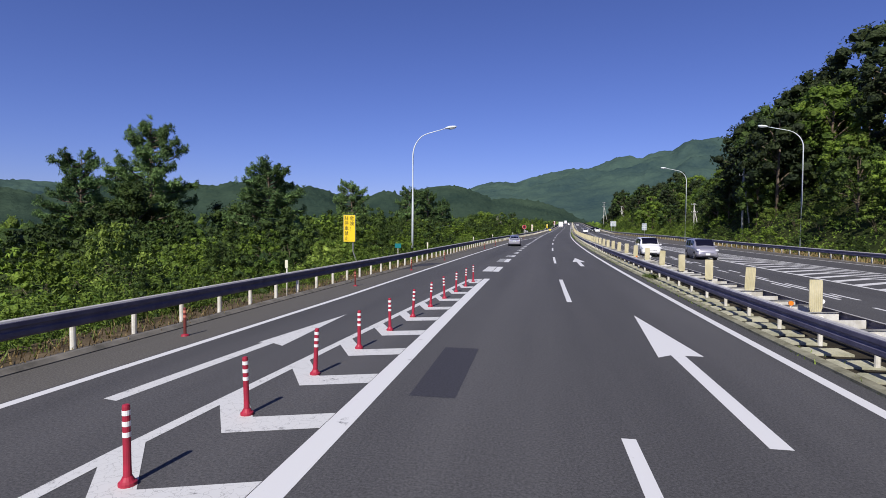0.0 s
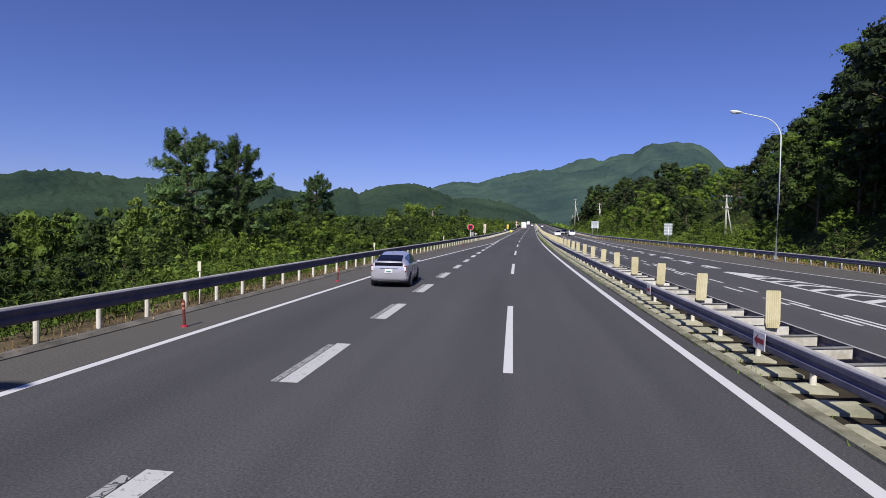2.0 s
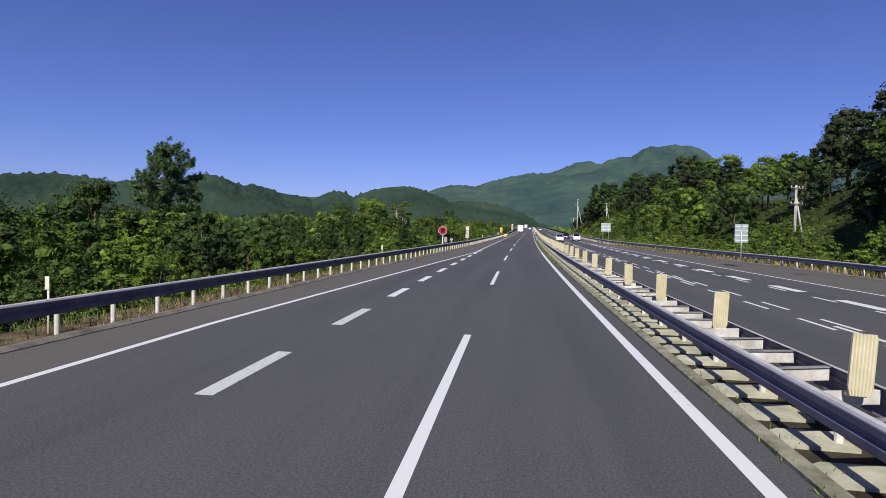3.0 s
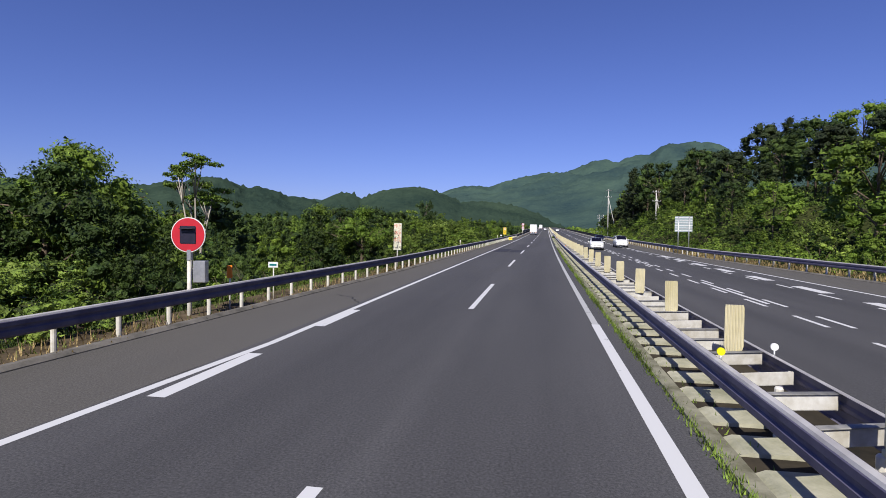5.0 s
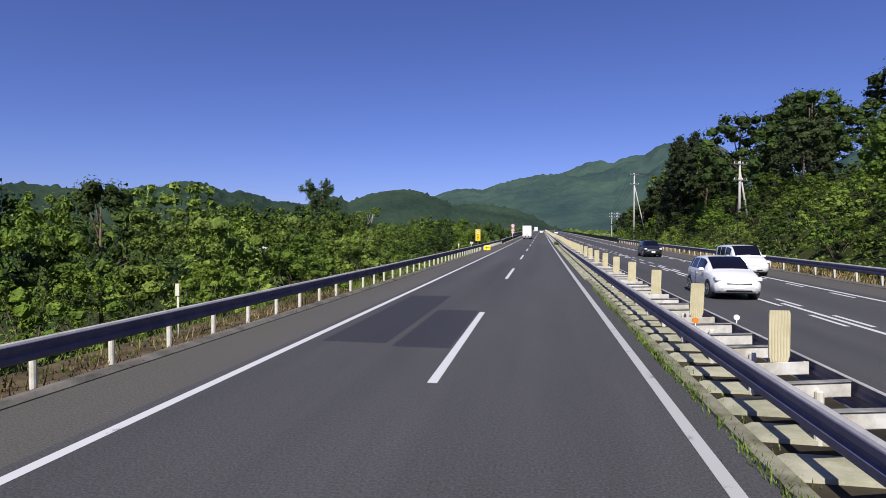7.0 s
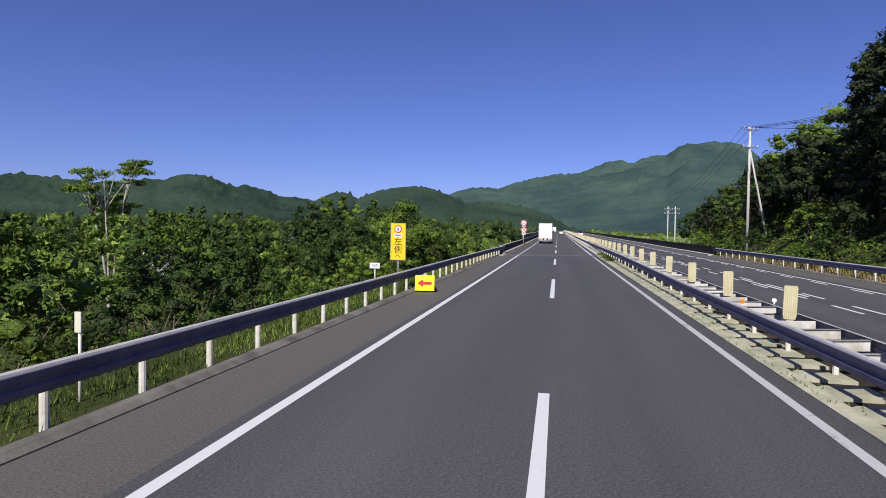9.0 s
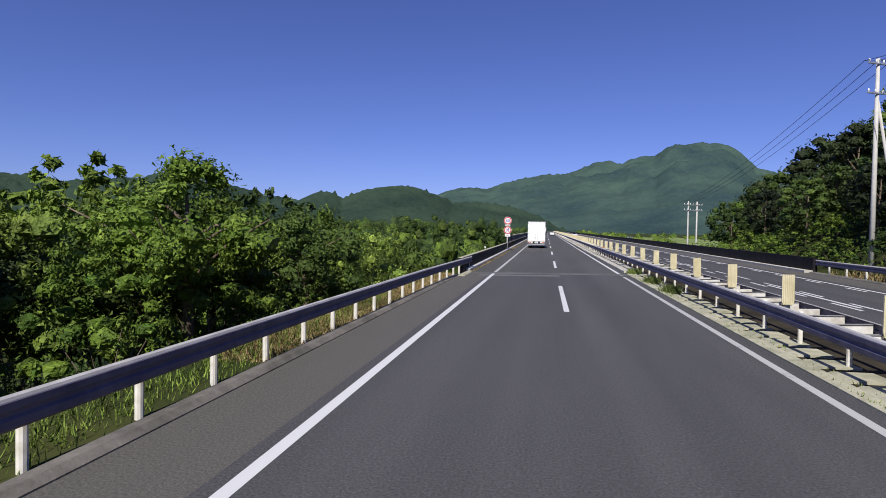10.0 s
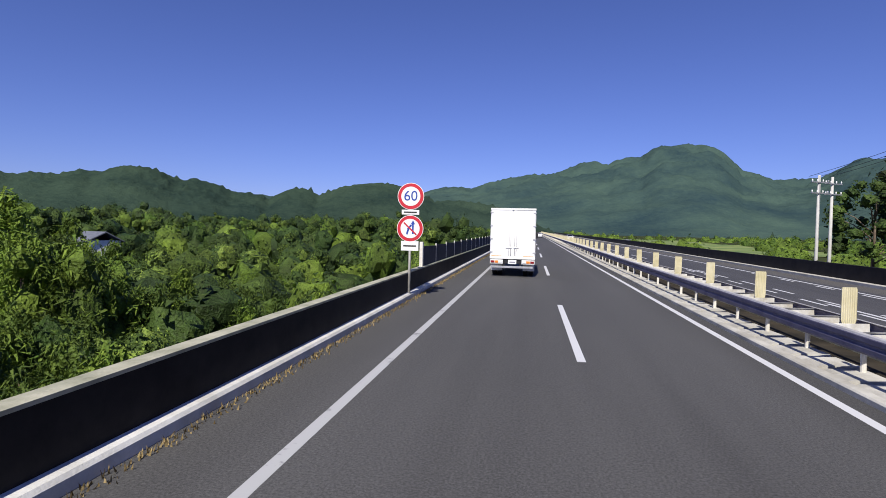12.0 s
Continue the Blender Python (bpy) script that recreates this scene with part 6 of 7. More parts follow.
def shoulder_sign(name, u, s, w, z0, z1, face, label, category, pole_mat=M_GALV, bent=False, lean=0.0, turn=0.0):
    e = thing(name, label, category)
    pbox("panel", (0, 0, (z0 + z1) / 2), (w, 0.03, z1 - z0), face, e, bevel=0.008)
    pbox("rim", (0, 0.012, (z0 + z1) / 2), (w + 0.03, 0.012, z1 - z0 + 0.03), M_GALV, e, bevel=0.004)
    if bent:
        ptube("pole", [(w * 0.3, 0.06, z1 - 0.2), (w * 0.3, 0.06, z0 - 0.55), (w * 0.55, 0.06, z0 - 1.0), (w * 0.85, 0.06, -0.4)], [0.035] * 4, pole_mat, e)
    else:
        ptube("pole", [(0, 0.06, z1 - 0.2), (0, 0.06, -0.4)], [0.045, 0.045], pole_mat, e)
    for z in (z0 + 0.25, z1 - 0.25):
        pbox("clamp", (0 if not bent else w * 0.3, 0.055, z), (0.16, 0.05, 0.05), M_GALV, e)
    e.matrix_world = at_road(u, s, 0, turn) @ pose(0, 0, 0, 0, lean, 0)
    return e


# yellow no-parking warning: two columns of characters
sg = shoulder_sign("warning_sign", -11.6, 30.3, 0.66, 1.62, 3.12, M_YELLOW, "yellow no-parking warning sign on a bent pole", "sign", bent=True, turn=4)
for k, ch in enumerate("危険！"):
    text("character", ch, 0.26, M_INK, sg, pose(0.15, -0.018, 2.92 - 0.29 * k))
for k, ch in enumerate("駐停車禁止"):
    text("character", ch, 0.25, M_INK, sg, pose(-0.16, -0.018, 2.93 - 0.285 * k))
# keep-left works sign
sg = shoulder_sign("warning_sign", -6.25, 240.9, 0.62, 1.22, 2.72, M_YELLOW, "tall yellow works sign with black characters on a pole", "sign", turn=2)
pdisc("emblem_ring", (0, -0.019, 2.50), 0.155, 0.008, M_RED, sg, "round red-ringed emblem")
pdisc("emblem_face", (0, -0.024, 2.50), 0.118, 0.008, M_SIGNW, sg)
pbox("emblem_mark", (0.0, -0.030, 2.49), (0.05, 0.006, 0.15), M_BLUE, sg, bevel=0.002)
pbox("small_plate", (0, -0.019, 2.23), (0.34, 0.008, 0.15), M_SIGNW, sg, bevel=0.002)
pbox("bar", (0, -0.025, 2.25), (0.26, 0.004, 0.04), M_INK, sg, bevel=0)
for ch, z, q in (("左", 1.97, 0.34), ("側", 1.64, 0.34), ("へ", 1.38, 0.24)):
    text("character", ch, q, M_INK, sg, pose(0, -0.018, z))
# tunnel works notice
sg = shoulder_sign("notice_sign", -7.1, 157.2, 0.50, 1.12, 2.85, M_CREAM, "faded cream tunnel works notice on a white pole", "sign", pole_mat=M_POST, lean=1.0, turn=3)
for k, ch in enumerate("トンネル内"):
    text("character", ch, 0.27, M_FADED, sg, pose(0.12, -0.018, 2.70 - 0.255 * k))
for k, ch in enumerate("作業中"):
    text("character", ch, 0.29, M_FADED, sg, pose(-0.12, -0.018, 2.66 - 0.45 * k))
text("characters", "1km先", 0.19, M_INK, sg, pose(0, -0.018, 1.27))


def round_sign(e, c, r, mark):
    pdisc("rim", (c[0], c[1], c[2]), r, 0.012, M_SIGNW, e)
    pdisc("ring", (c[0], c[1] - 0.008, c[2]), r * 0.96, 0.008, M_RED, e)
    pdisc("face", (c[0], c[1] - 0.013, c[2]), r * 0.72, 0.008, mark, e)


# round red sign with a dark face, on a white post with a box
sg = thing("round_sign", "red-ringed round signal with a dark face on a white post", "sign")
pdisc("rim", (0, 0, 2.33), 0.50, 0.03, M_SIGNW, sg)
pdisc("ring", (0, -0.014, 2.33), 0.475, 0.02, M_RED, sg, "deep red ring")
pbox("face", (0, -0.028, 2.33), (0.46, 0.02, 0.50), mat("signal_dark", (0.02, 0.02, 0.035), 0.3, color2=(0.035, 0.03, 0.05), scale=6), sg, "dark lamp face", bevel=0.02)
pbox("visor", (0, -0.10, 2.50), (0.40, 0.14, 0.02), M_INK, sg)
ptube("post", [(0, 0.05, -0.8), (0, 0.05, 2.0)], [0.07, 0.06], M_POST, sg)
pbox("bracket", (0.02, 0.04, 1.75), (0.12, 0.14, 0.3), M_GALV, sg)
pbox("control_box", (0.33, 0.05, 1.28), (0.36, 0.22, 0.62), M_GALV, sg, "grey steel control box", bevel=0.012)
for dx in (-0.14, 0.14):
    ptube("brace", [(dx, 0.05, -0.5), (0, 0.05, -0.05)], [0.03, 0.03], M_POST, sg)
sg.matrix_world = at_road(-7.75, 137.0, -0.05, 8)


def plate_post(u, s, w, h, z, material, label, turn=0, words="", word_mat=None):
    e = thing("marker_post", label, "marker")
    pbox("plate", (0, 0, z), (w, 0.02, h), material, e, bevel=0.004)
    ptube("post", [(0, 0.03, -0.4), (0, 0.03, z + h * 0.3)], [0.022, 0.022], M_POST, e)
    if words:
        text("digits", words, h * 0.72, word_mat, e, pose(0, -0.013, z - 0.005))
    e.matrix_world = at_road(u, s, 0, turn)
    return e


plate_post(-7.4, 138.5, 0.17, 0.40, 1.12, M_ORANGE, "small faded orange delineator plate on a post", 10)
sg = plate_post(-7.25, 141.0, 0.36, 0.2, 1.18, M_SIGNW, "small white kilometre marker on a thin post", 4)
pbox("bar", (0, -0.013, 1.18), (0.26, 0.005, 0.07), M_TEAL, sg, bevel=0)
plate_post(-7.0, 240.2, 0.42, 0.23, 1.02, M_SIGNW, "small white kilometre marker with green digits", 4, "343", M_TEAL)
plate_post(-10.5, 36.6, 0.42, 0.3, 1.2, M_TEAL, "small teal marker plate on a thin post", 8)
for u, s in ((-10.0, 19.5), (-9.75, 42.5), (-9.4, 66.0), (-9.3, 86.0), (-8.3, 112.0), (-6.9, 183.0), (-6.5, 226.0)):
    plate_post(u, s, 0.11, 0.30, 1.12, M_CREAM, "slim cream delineator behind the guardrail", 0)

# folding arrow board standing on the shoulder
sg = thing("arrow_board", "vivid yellow folding board with a red arrow", "board")
pbox("panel", (0, 0, 0.36), (0.78, 0.03, 0.62), M_YELLOW_V, sg, bevel=0.01)
bm = bmesh.new()
vs = [bm.verts.new((x, -0.018, z)) for x, z in ((-0.30, 0.36), (-0.06, 0.52), (-0.06, 0.42), (0.28, 0.42), (0.28, 0.30), (-0.06, 0.30), (-0.06, 0.20))]
f = bm.faces.new(vs)
r = bmesh.ops.extrude_face_region(bm, geom=[f])
bmesh.ops.translate(bm, vec=(0, -0.004, 0), verts=[v for v in r["geom"] if isinstance(v, bmesh.types.BMVert)])
part("arrow", bm, M_RED, sg, "bright red left arrow")
pbox("handle", (0, 0, 0.69), (0.2, 0.03, 0.04), M_GALV, sg)
for dx in (-0.36, 0.36):
    ptube("leg", [(dx, 0.02, 0.66), (dx, 0.42, 0.0)], [0.014, 0.014], M_GALV, sg)
pbox("sandbag", (0.30, 0.30, 0.13), (0.30, 0.34, 0.24), M_INK, sg, "black sandbag weight", bevel=0.08)
sg.matrix_world = at_road(-4.98, 240.4, 0, 6) @ pose(0, 0, 0, -8, 0, 0)

# speed and no-overtaking signs on the bridge
sg = thing("speed_sign", "two round red-ringed signs with plates on one white pole", "sign")
ptube("pole", [(0, 0.05, 0.18), (0, 0.05, 4.05)], [0.045, 0.045], M_POST, sg)
for z in (3.60, 2.47):
    round_sign(sg, (0, 0, z), 0.47, M_SIGNW)
text("digits", "60", 0.50, M_BLUE, sg, pose(0, -0.022, 3.60))
pbox("arrow_stem", (0.10, -0.021, 2.46), (0.06, 0.006, 0.36), M_BLUE, sg, bevel=0)
pbox("arrow_stem", (-0.08, -0.021, 2.38), (0.06, 0.006, 0.24), M_BLUE, sg, bevel=0, rot=Matrix.Rotation(0.3, 4, "Y"))
pbox("arrow_stem", (-0.02, -0.021, 2.52), (0.06, 0.006, 0.20), M_BLUE, sg, bevel=0, rot=Matrix.Rotation(0.7, 4, "Y"))
bm = bmesh.new()
vs = [bm.verts.new((x, -0.022, z)) for x, z in ((0.02, 2.62), (0.18, 2.62), (0.10, 2.76))]
bm.faces.new(vs)
part("arrow_head", bm, M_BLUE, sg)
pbox("slash", (0, -0.026, 2.47), (0.62, 0.006, 0.05), M_RED, sg, bevel=0, rot=Matrix.Rotation(0.75, 4, "Y"))
for z, hh in ((3.04, 0.17), (1.86, 0.34)):
    pbox("plate", (0, 0, z), (0.62, 0.02, hh), M_SIGNW, sg, bevel=0.006)
    pbox("bar", (0, -0.013, z), (0.46, 0.005, 0.05), M_INK, sg, bevel=0)
sg.matrix_world = at_road(-5.22, 307.9, 0, 3)

# backs of boards beyond the opposite carriageway
M_BACK = mat("sign_back", (0.30, 0.36, 0.38), 0.5, 0.3, color2=(0.38, 0.44, 0.45), scale=3)


def board_back(u, s, w, h, z0, rows, label):
    e = thing("sign_back", label, "sign")
    pbox("panel", (0, 0, z0 + h / 2), (w, 0.03, h), M_BACK, e)
    for k in range(rows):
        pbox("rib", (0, -0.03, z0 + h * (k + 0.5) / rows), (w, 0.03, 0.06), M_SIGNW, e, bevel=0.004)
    for dx in ((-w * 0.3, w * 0.3) if w > 1.2 else (0,)):
        ptube("post", [(dx, -0.08, -0.3), (dx, -0.08, z0 + h)], [0.05, 0.05], M_GALV, e)
    e.matrix_world = at_road(u, s, 0, -3)
    return e


board_back(17.3, 186.0, 1.8, 1.7, 2.4, 6, "grey-green back of a large board on two posts")
board_back(18.2, 120.0, 0.95, 1.45, 1.9, 4, "grey back of a small board on a post")


# utility poles and wires
def utility_pole(u, s, h, arms, brace, z=None, lean=0.0):
    e = thing("utility_pole", "pale concrete utility pole with crossarms and insulators", "utility pole", "utility poles")
    ptube("pole", [(0, 0, -0.8), (0, 0, h)], [0.17, 0.10], M_POLE, e, sides=12)
    for za in arms:
        a = pbox("crossarm", (0, -0.12, za), (1.9, 0.09, 0.09), M_GALV, e)
        for dx in (-0.85, -0.3, 0.3, 0.85):
            bm = bmesh.new()
            bm_tube(bm, [(dx, -0.12, za + 0.04), (dx, -0.12, za + 0.12), (dx, -0.12, za + 0.22), (dx, -0.12, za + 0.26)], [0.02, 0.06, 0.045, 0.02], 8)
            part("insulator", bm, M_SIGNW, a, "white porcelain insulator", smooth=True)
    if brace:
        ptube("brace", [(brace, 0.2, -0.8), (0.1, 0.05, h * 0.82)], [0.12, 0.08], M_POLE, e)
    zz = float(ground_z(np.array([u]), np.array([s]))[0]) if z is None else z
    e.matrix_world = at_road(u, s, zz, 25) @ pose(0, 0, 0, 0, lean, 0)
    return e, e.matrix_world @ Vector((0, 0, h))


def wire(a, b, sag, label="thin black overhead wire"):
    bm = bmesh.new()
    pts = []
    for k in range(13):
        t = k / 12
        p = Vector(a).lerp(Vector(b), t)
        p.z -= sag * 4 * t * (1 - t)
        pts.append(p)
    bm_tube(bm, pts, [0.018] * 13, 5)
    return tagged(part("overhead_wire", bm, M_WIRE), label, "wire", "overhead wires")


tops = []
for u, s, topz, arms, br in ((28.1, 91.0, 12.7, 2, 1.8), (32.9, 144.0, 8.4, 2, 2.0), (24.4, 239.0, 10.5, 2, 1.6), (19.6, 281.5, 13.6, 2, 3.4)):
    zg = float(ground_z(np.array([u]), np.array([s]))[0])
    h = max(topz - zg, 7.0)
    e, tp = utility_pole(u, s, h, [h - 0.35, h - 2.2][:arms], br)
    tops.append(tp)
for u, s in ((22.5, 338.8), (24.2, 340.2)):
    e, tp = utility_pole(u, s, 12.1, [11.5, 10.6], 0, z=-4.5)
    tops.append(tp)
for k in (0, 1, 2):
    o = Vector((0.8 * (k - 1), 0, -0.1))
    wire(tops[3] + o, tops[4] + o, 1.0)
    wire(tops[2] + o, tops[3] + o, 0.8)
    wire(tops[0] + o, tops[1] + o, 1.0)
    wire(tops[3] + o, tops[3] + Vector((30, 4 + k, 2.5)), 0.8)

# small reflectors on the median barrier
for s in (131.2, 182.0, 234.0, 295.5, 14.8, 35.0):
    e = thing("reflector", "round orange reflector on the median barrier", "reflector", "barrier reflectors")
    bm = bmesh.new()
    bm_cyl(bm, (0, 0, 0.13), (0, 1, 0), 0.055, 0.03, 14)
    part("lens", bm, M_ORANGE if s != 131.2 else M_YELLOW_V, e)
    ptube("stem", [(0, 0, -0.1), (0, 0, 0.1)], [0.015, 0.015], M_GALV, e)
    e.matrix_world = at_road(4.62, s, 0.86 + float(barrier_drop(s)))
    e = thing("reflector", "round pale reflector on the far barrier beam", "reflector", "barrier reflectors")
    bm = bmesh.new()
    bm_cyl(bm, (0, 0, 0.13), (0, 1, 0), 0.055, 0.03, 14)
    part("lens", bm, M_SIGNW, e)
    ptube("stem", [(0, 0, -0.1), (0, 0, 0.1)], [0.015, 0.015], M_GALV, e)
    e.matrix_world = at_road(5.5, s + 0.5, 0.86 + float(barrier_drop(s)))
for s, z in ((286.0, 0.9), (333.0, 0.9)):
    e = thing("reflector", "white round delineator on the parapet", "reflector", "barrier reflectors")
    bm = bmesh.new()
    bm_cyl(bm, (0, 0, 0.22), (0, 1, 0), 0.06, 0.03, 14)
    part("lens", bm, M_SIGNW, e)
    ptube("stem", [(0, 0, -0.02), (0, 0, 0.2)], [0.015, 0.015], M_POST, e)
    e.matrix_world = at_road(-5.46, s, z)


# ---- houses in the valley ----
M_ROOF = mat("roof_tile", (0.10, 0.11, 0.13), 0.6, color2=(0.17, 0.18, 0.2), scale=2)
M_ROOF_PALE = mat("roof_metal", (0.45, 0.47, 0.47), 0.5, color2=(0.6, 0.62, 0.62), scale=1.5)
M_WALL = mat("house_wall", (0.66, 0.66, 0.63), 0.8, color2=(0.74, 0.74, 0.72), scale=1)
M_WIN = mat("window_dark", (0.03, 0.035, 0.045), 0.15)


def house(u, s, z, w, d, h, turn, label, roof=None):
    e = thing("house", label, "house", "valley houses")
    pbox("wall", (0, 0, h / 2), (w, d, h), M_WALL, e, bevel=0.02)
    bm = bmesh.new()
    o = 0.5
    pr = [(-d / 2 - o, h - 0.1), (0, h + d * 0.28), (d / 2 + o, h - 0.1), (d / 2 + o, h - 0.28), (0, h + d * 0.28 - 0.2), (-d / 2 - o, h - 0.28)]
    va = [bm.verts.new((-w / 2 - o, y, q)) for y, q in pr]
    vb = [bm.verts.new((w / 2 + o, y, q)) for y, q in pr]
    for k in range(6):
        j = (k + 1) % 6
        bm.faces.new((va[k], va[j], vb[j], vb[k]))
    bm.faces.new(va[::-1])
    bm.faces.new(vb)
    part("roof", bm, roof or M_ROOF, e, "pale sheet-metal roof" if roof else "dark grey tiled roof")
    for fl in range(2):
        for k in range(4):
            x = -w / 2 + w * (k + 0.5) / 4
            wn_ = pbox("window", (x, -d / 2 - 0.02, h * (0.25 + 0.5 * fl)), (w / 7, 0.05, h * 0.2), M_WIN, e, bevel=0.004)
            pbox("sill", (x, -d / 2 - 0.05, h * (0.25 + 0.5 * fl) - h * 0.11), (w / 6.4, 0.12, 0.06), M_SIGNW, wn_, bevel=0.004)
    e.matrix_world = at_road(u, s, z, turn)
    return e


house(-85.0, 382.0, -5.2, 8.0, 6.0, 3.8, -20, "white two-storey house with a dark tiled roof among trees")
house(-62.5, 292.0, -5.2, 5.6, 4.6, 2.8, -25, "white low house with a pale metal roof among trees", M_ROOF_PALE)
house(36.0, 520.0, -7.0, 9.0, 7.0, 4.5, 10, "white farm building far across the field")

# ---- vehicles ----
def car_paint(name, color, metal):
    m = mat(name, color, 0.28, metal)
    b = m.node_tree.nodes["Principled BSDF"]
    b.inputs["Coat Weight"].default_value = 0.6
    b.inputs["Coat Roughness"].default_value = 0.08
    return m


M_SILVER = car_paint("paint_silver", (0.58, 0.57, 0.64), 0.5)
M_CARWHITE = car_paint("paint_white", (0.78, 0.78, 0.77), 0.0)
M_CARBLACK = car_paint("paint_black", (0.015, 0.015, 0.018), 0.1)
M_GREYSILVER = car_paint("paint_grey", (0.34, 0.33, 0.38), 0.4)
M_TINT = mat("window_tint", (0.006, 0.006, 0.014), 0.12, spec=0.25)
M_TAIL = mat("tail_lamp_red", (0.22, 0.012, 0.018), 0.15)
M_LAMPC = mat("lamp_clear", (0.70, 0.72, 0.74), 0.1)
M_RIM = mat("alloy_rim", (0.45, 0.45, 0.47), 0.3, 0.8)
M_PLATE = mat("number_plate", (0.75, 0.76, 0.74), 0.5)
M_TRIM = mat("black_trim", (0.015, 0.015, 0.017), 0.5)

# stations from tail to nose: y, floor z, shoulder z, roof z, half width low, at shoulder, at roof
HATCH = [(0.00, 0.42, 0.84, 0.92, 0.70, 0.70, 0.58), (0.05, 0.31, 1.00, 1.13, 0.79, 0.77, 0.60), (0.28, 0.25, 1.00, 1.22, 0.84, 0.82, 0.58), (0.9, 0.21, 0.98, 1.385, 0.865, 0.85, 0.555), (1.7, 0.18, 0.96, 1.485, 0.87, 0.86, 0.555),
         (2.35, 0.18, 0.94, 1.49, 0.87, 0.86, 0.56), (2.9, 0.18, 0.92, 1.34, 0.87, 0.855, 0.59), (3.45, 0.18, 0.90, 1.05, 0.865, 0.845, 0.66), (3.75, 0.20, 0.84, 0.93, 0.86, 0.81, 0.62), (4.2, 0.22, 0.72, 0.80, 0.80, 0.74, 0.52), (4.40, 0.26, 0.60, 0.66, 0.66, 0.62, 0.42), (4.46, 0.34, 0.50, 0.54, 0.55, 0.50, 0.36)]
BOXY = [(0.00, 0.40, 0.86, 0.95, 0.70, 0.70, 0.62), (0.04, 0.30, 0.98, 1.50, 0.80, 0.80, 0.70), (0.14, 0.24, 1.00, 1.62, 0.84, 0.835, 0.72), (0.8, 0.20, 1.00, 1.66, 0.85, 0.845, 0.72), (1.7, 0.20, 0.98, 1.67, 0.85, 0.845, 0.72),
        (2.45, 0.20, 0.97, 1.62, 0.85, 0.845, 0.70), (2.75, 0.20, 0.97, 1.44, 0.85, 0.84, 0.70), (3.05, 0.20, 0.95, 1.08, 0.845, 0.83, 0.70), (3.4, 0.20, 0.90, 0.99, 0.84, 0.80, 0.64), (3.75, 0.22, 0.80, 0.88, 0.80, 0.75, 0.58), (3.88, 0.28, 0.66, 0.74, 0.70, 0.66, 0.50), (3.93, 0.36, 0.54, 0.58, 0.60, 0.56, 0.42)]
COMPACT = [(0.00, 0.42, 0.80, 0.88, 0.62, 0.62, 0.54), (0.05, 0.30, 0.94, 1.10, 0.76, 0.75, 0.60), (0.28, 0.24, 0.98, 1.38, 0.83, 0.82, 0.62), (0.7, 0.20, 0.98, 1.48, 0.85, 0.845, 0.62), (1.5, 0.18, 0.96, 1.52, 0.85, 0.845, 0.62),
           (2.15, 0.18, 0.95, 1.48, 0.85, 0.845, 0.62), (2.55, 0.18, 0.94, 1.30, 0.85, 0.84, 0.64), (2.95, 0.18, 0.92, 1.04, 0.845, 0.83, 0.66), (3.3, 0.20, 0.88, 0.97, 0.84, 0.80, 0.62), (3.65, 0.22, 0.78, 0.86, 0.79, 0.74, 0.54), (3.82, 0.28, 0.64, 0.70, 0.66, 0.62, 0.44), (3.87, 0.36, 0.52, 0.56, 0.56, 0.52, 0.38)]


def car_section(st, y):
    ys = [q[0] for q in st]
    return [float(np.interp(y, ys, [q[k] for q in st])) for k in range(1, 7)]


def car_ring(st, y):
    """Half section from floor centre over the flank to roof centre."""
    zb, zs, zt, wb, ws, wt = car_section(st, y)
    zm = (zb + zs) / 2
    return [(0.0, zb), (wb * 0.86, zb), (wb * 0.97, zb + 0.07), (wb, zm - 0.05), (wb * 0.995, zm + 0.12), (ws, zs - 0.05), (ws - 0.02, zs), (wt + (ws - wt) * 0.45, zs + (zt - zs) * 0.55), (wt, zt - min(0.06, (zt - zs) * 0.3)), (wt * 0.82, zt - 0.004), (0.0, zt + 0.012)]


def rows_mesh(bm, rows):
    vs = [[bm.verts.new(p) for p in r] for r in rows]
    for a, b in zip(vs, vs[1:]):
        for k in range(len(a) - 1):
            bm.faces.new((a[k], a[k + 1], b[k + 1], b[k]))
    return vs


def wheel(e, x, y, r, side, w=0.2):
    ty = bmesh.new()
    bm_tube(ty, [(x - side * w * 0.5, y, r), (x - side * w * 0.46, y, r), (x + side * w * 0.40, y, r), (x + side * w * 0.5, y, r)], [r * 0.93, r, r, r * 0.9], 28)
    t = part("wheel", ty, M_BLACK, e, "black rubber tyre", smooth=False)
    rm = bmesh.new()
    bm_cyl(rm, (x + side * (w * 0.5 + 0.003), y, r), (1, 0, 0), r * 0.68, 0.012, 24)
    part("rim_back", rm, M_TRIM, t)
    rm = bmesh.new()
    for k in range(5):
        a = 2 * math.pi * k / 5 + 0.3
        bm_box(rm, (x + side * (w * 0.5 + 0.016), y + math.cos(a) * r * 0.34, r + math.sin(a) * r * 0.34), (0.018, r * 0.62, r * 0.17), 0.004, Matrix.Rotation(a, 4, "X"))
    bm_cyl(rm, (x + side * (w * 0.5 + 0.018), y, r), (1, 0, 0), r * 0.15, 0.03, 12)
    ring = [(x + side * (w * 0.5 + 0.012), y + math.cos(2 * math.pi * k / 24) * r * 0.66, r + math.sin(2 * math.pi * k / 24) * r * 0.66) for k in range(25)]
    bm_tube(rm, ring, [r * 0.045] * 25, 5)
    part("rim", rm, M_RIM, t, "silver alloy rim")


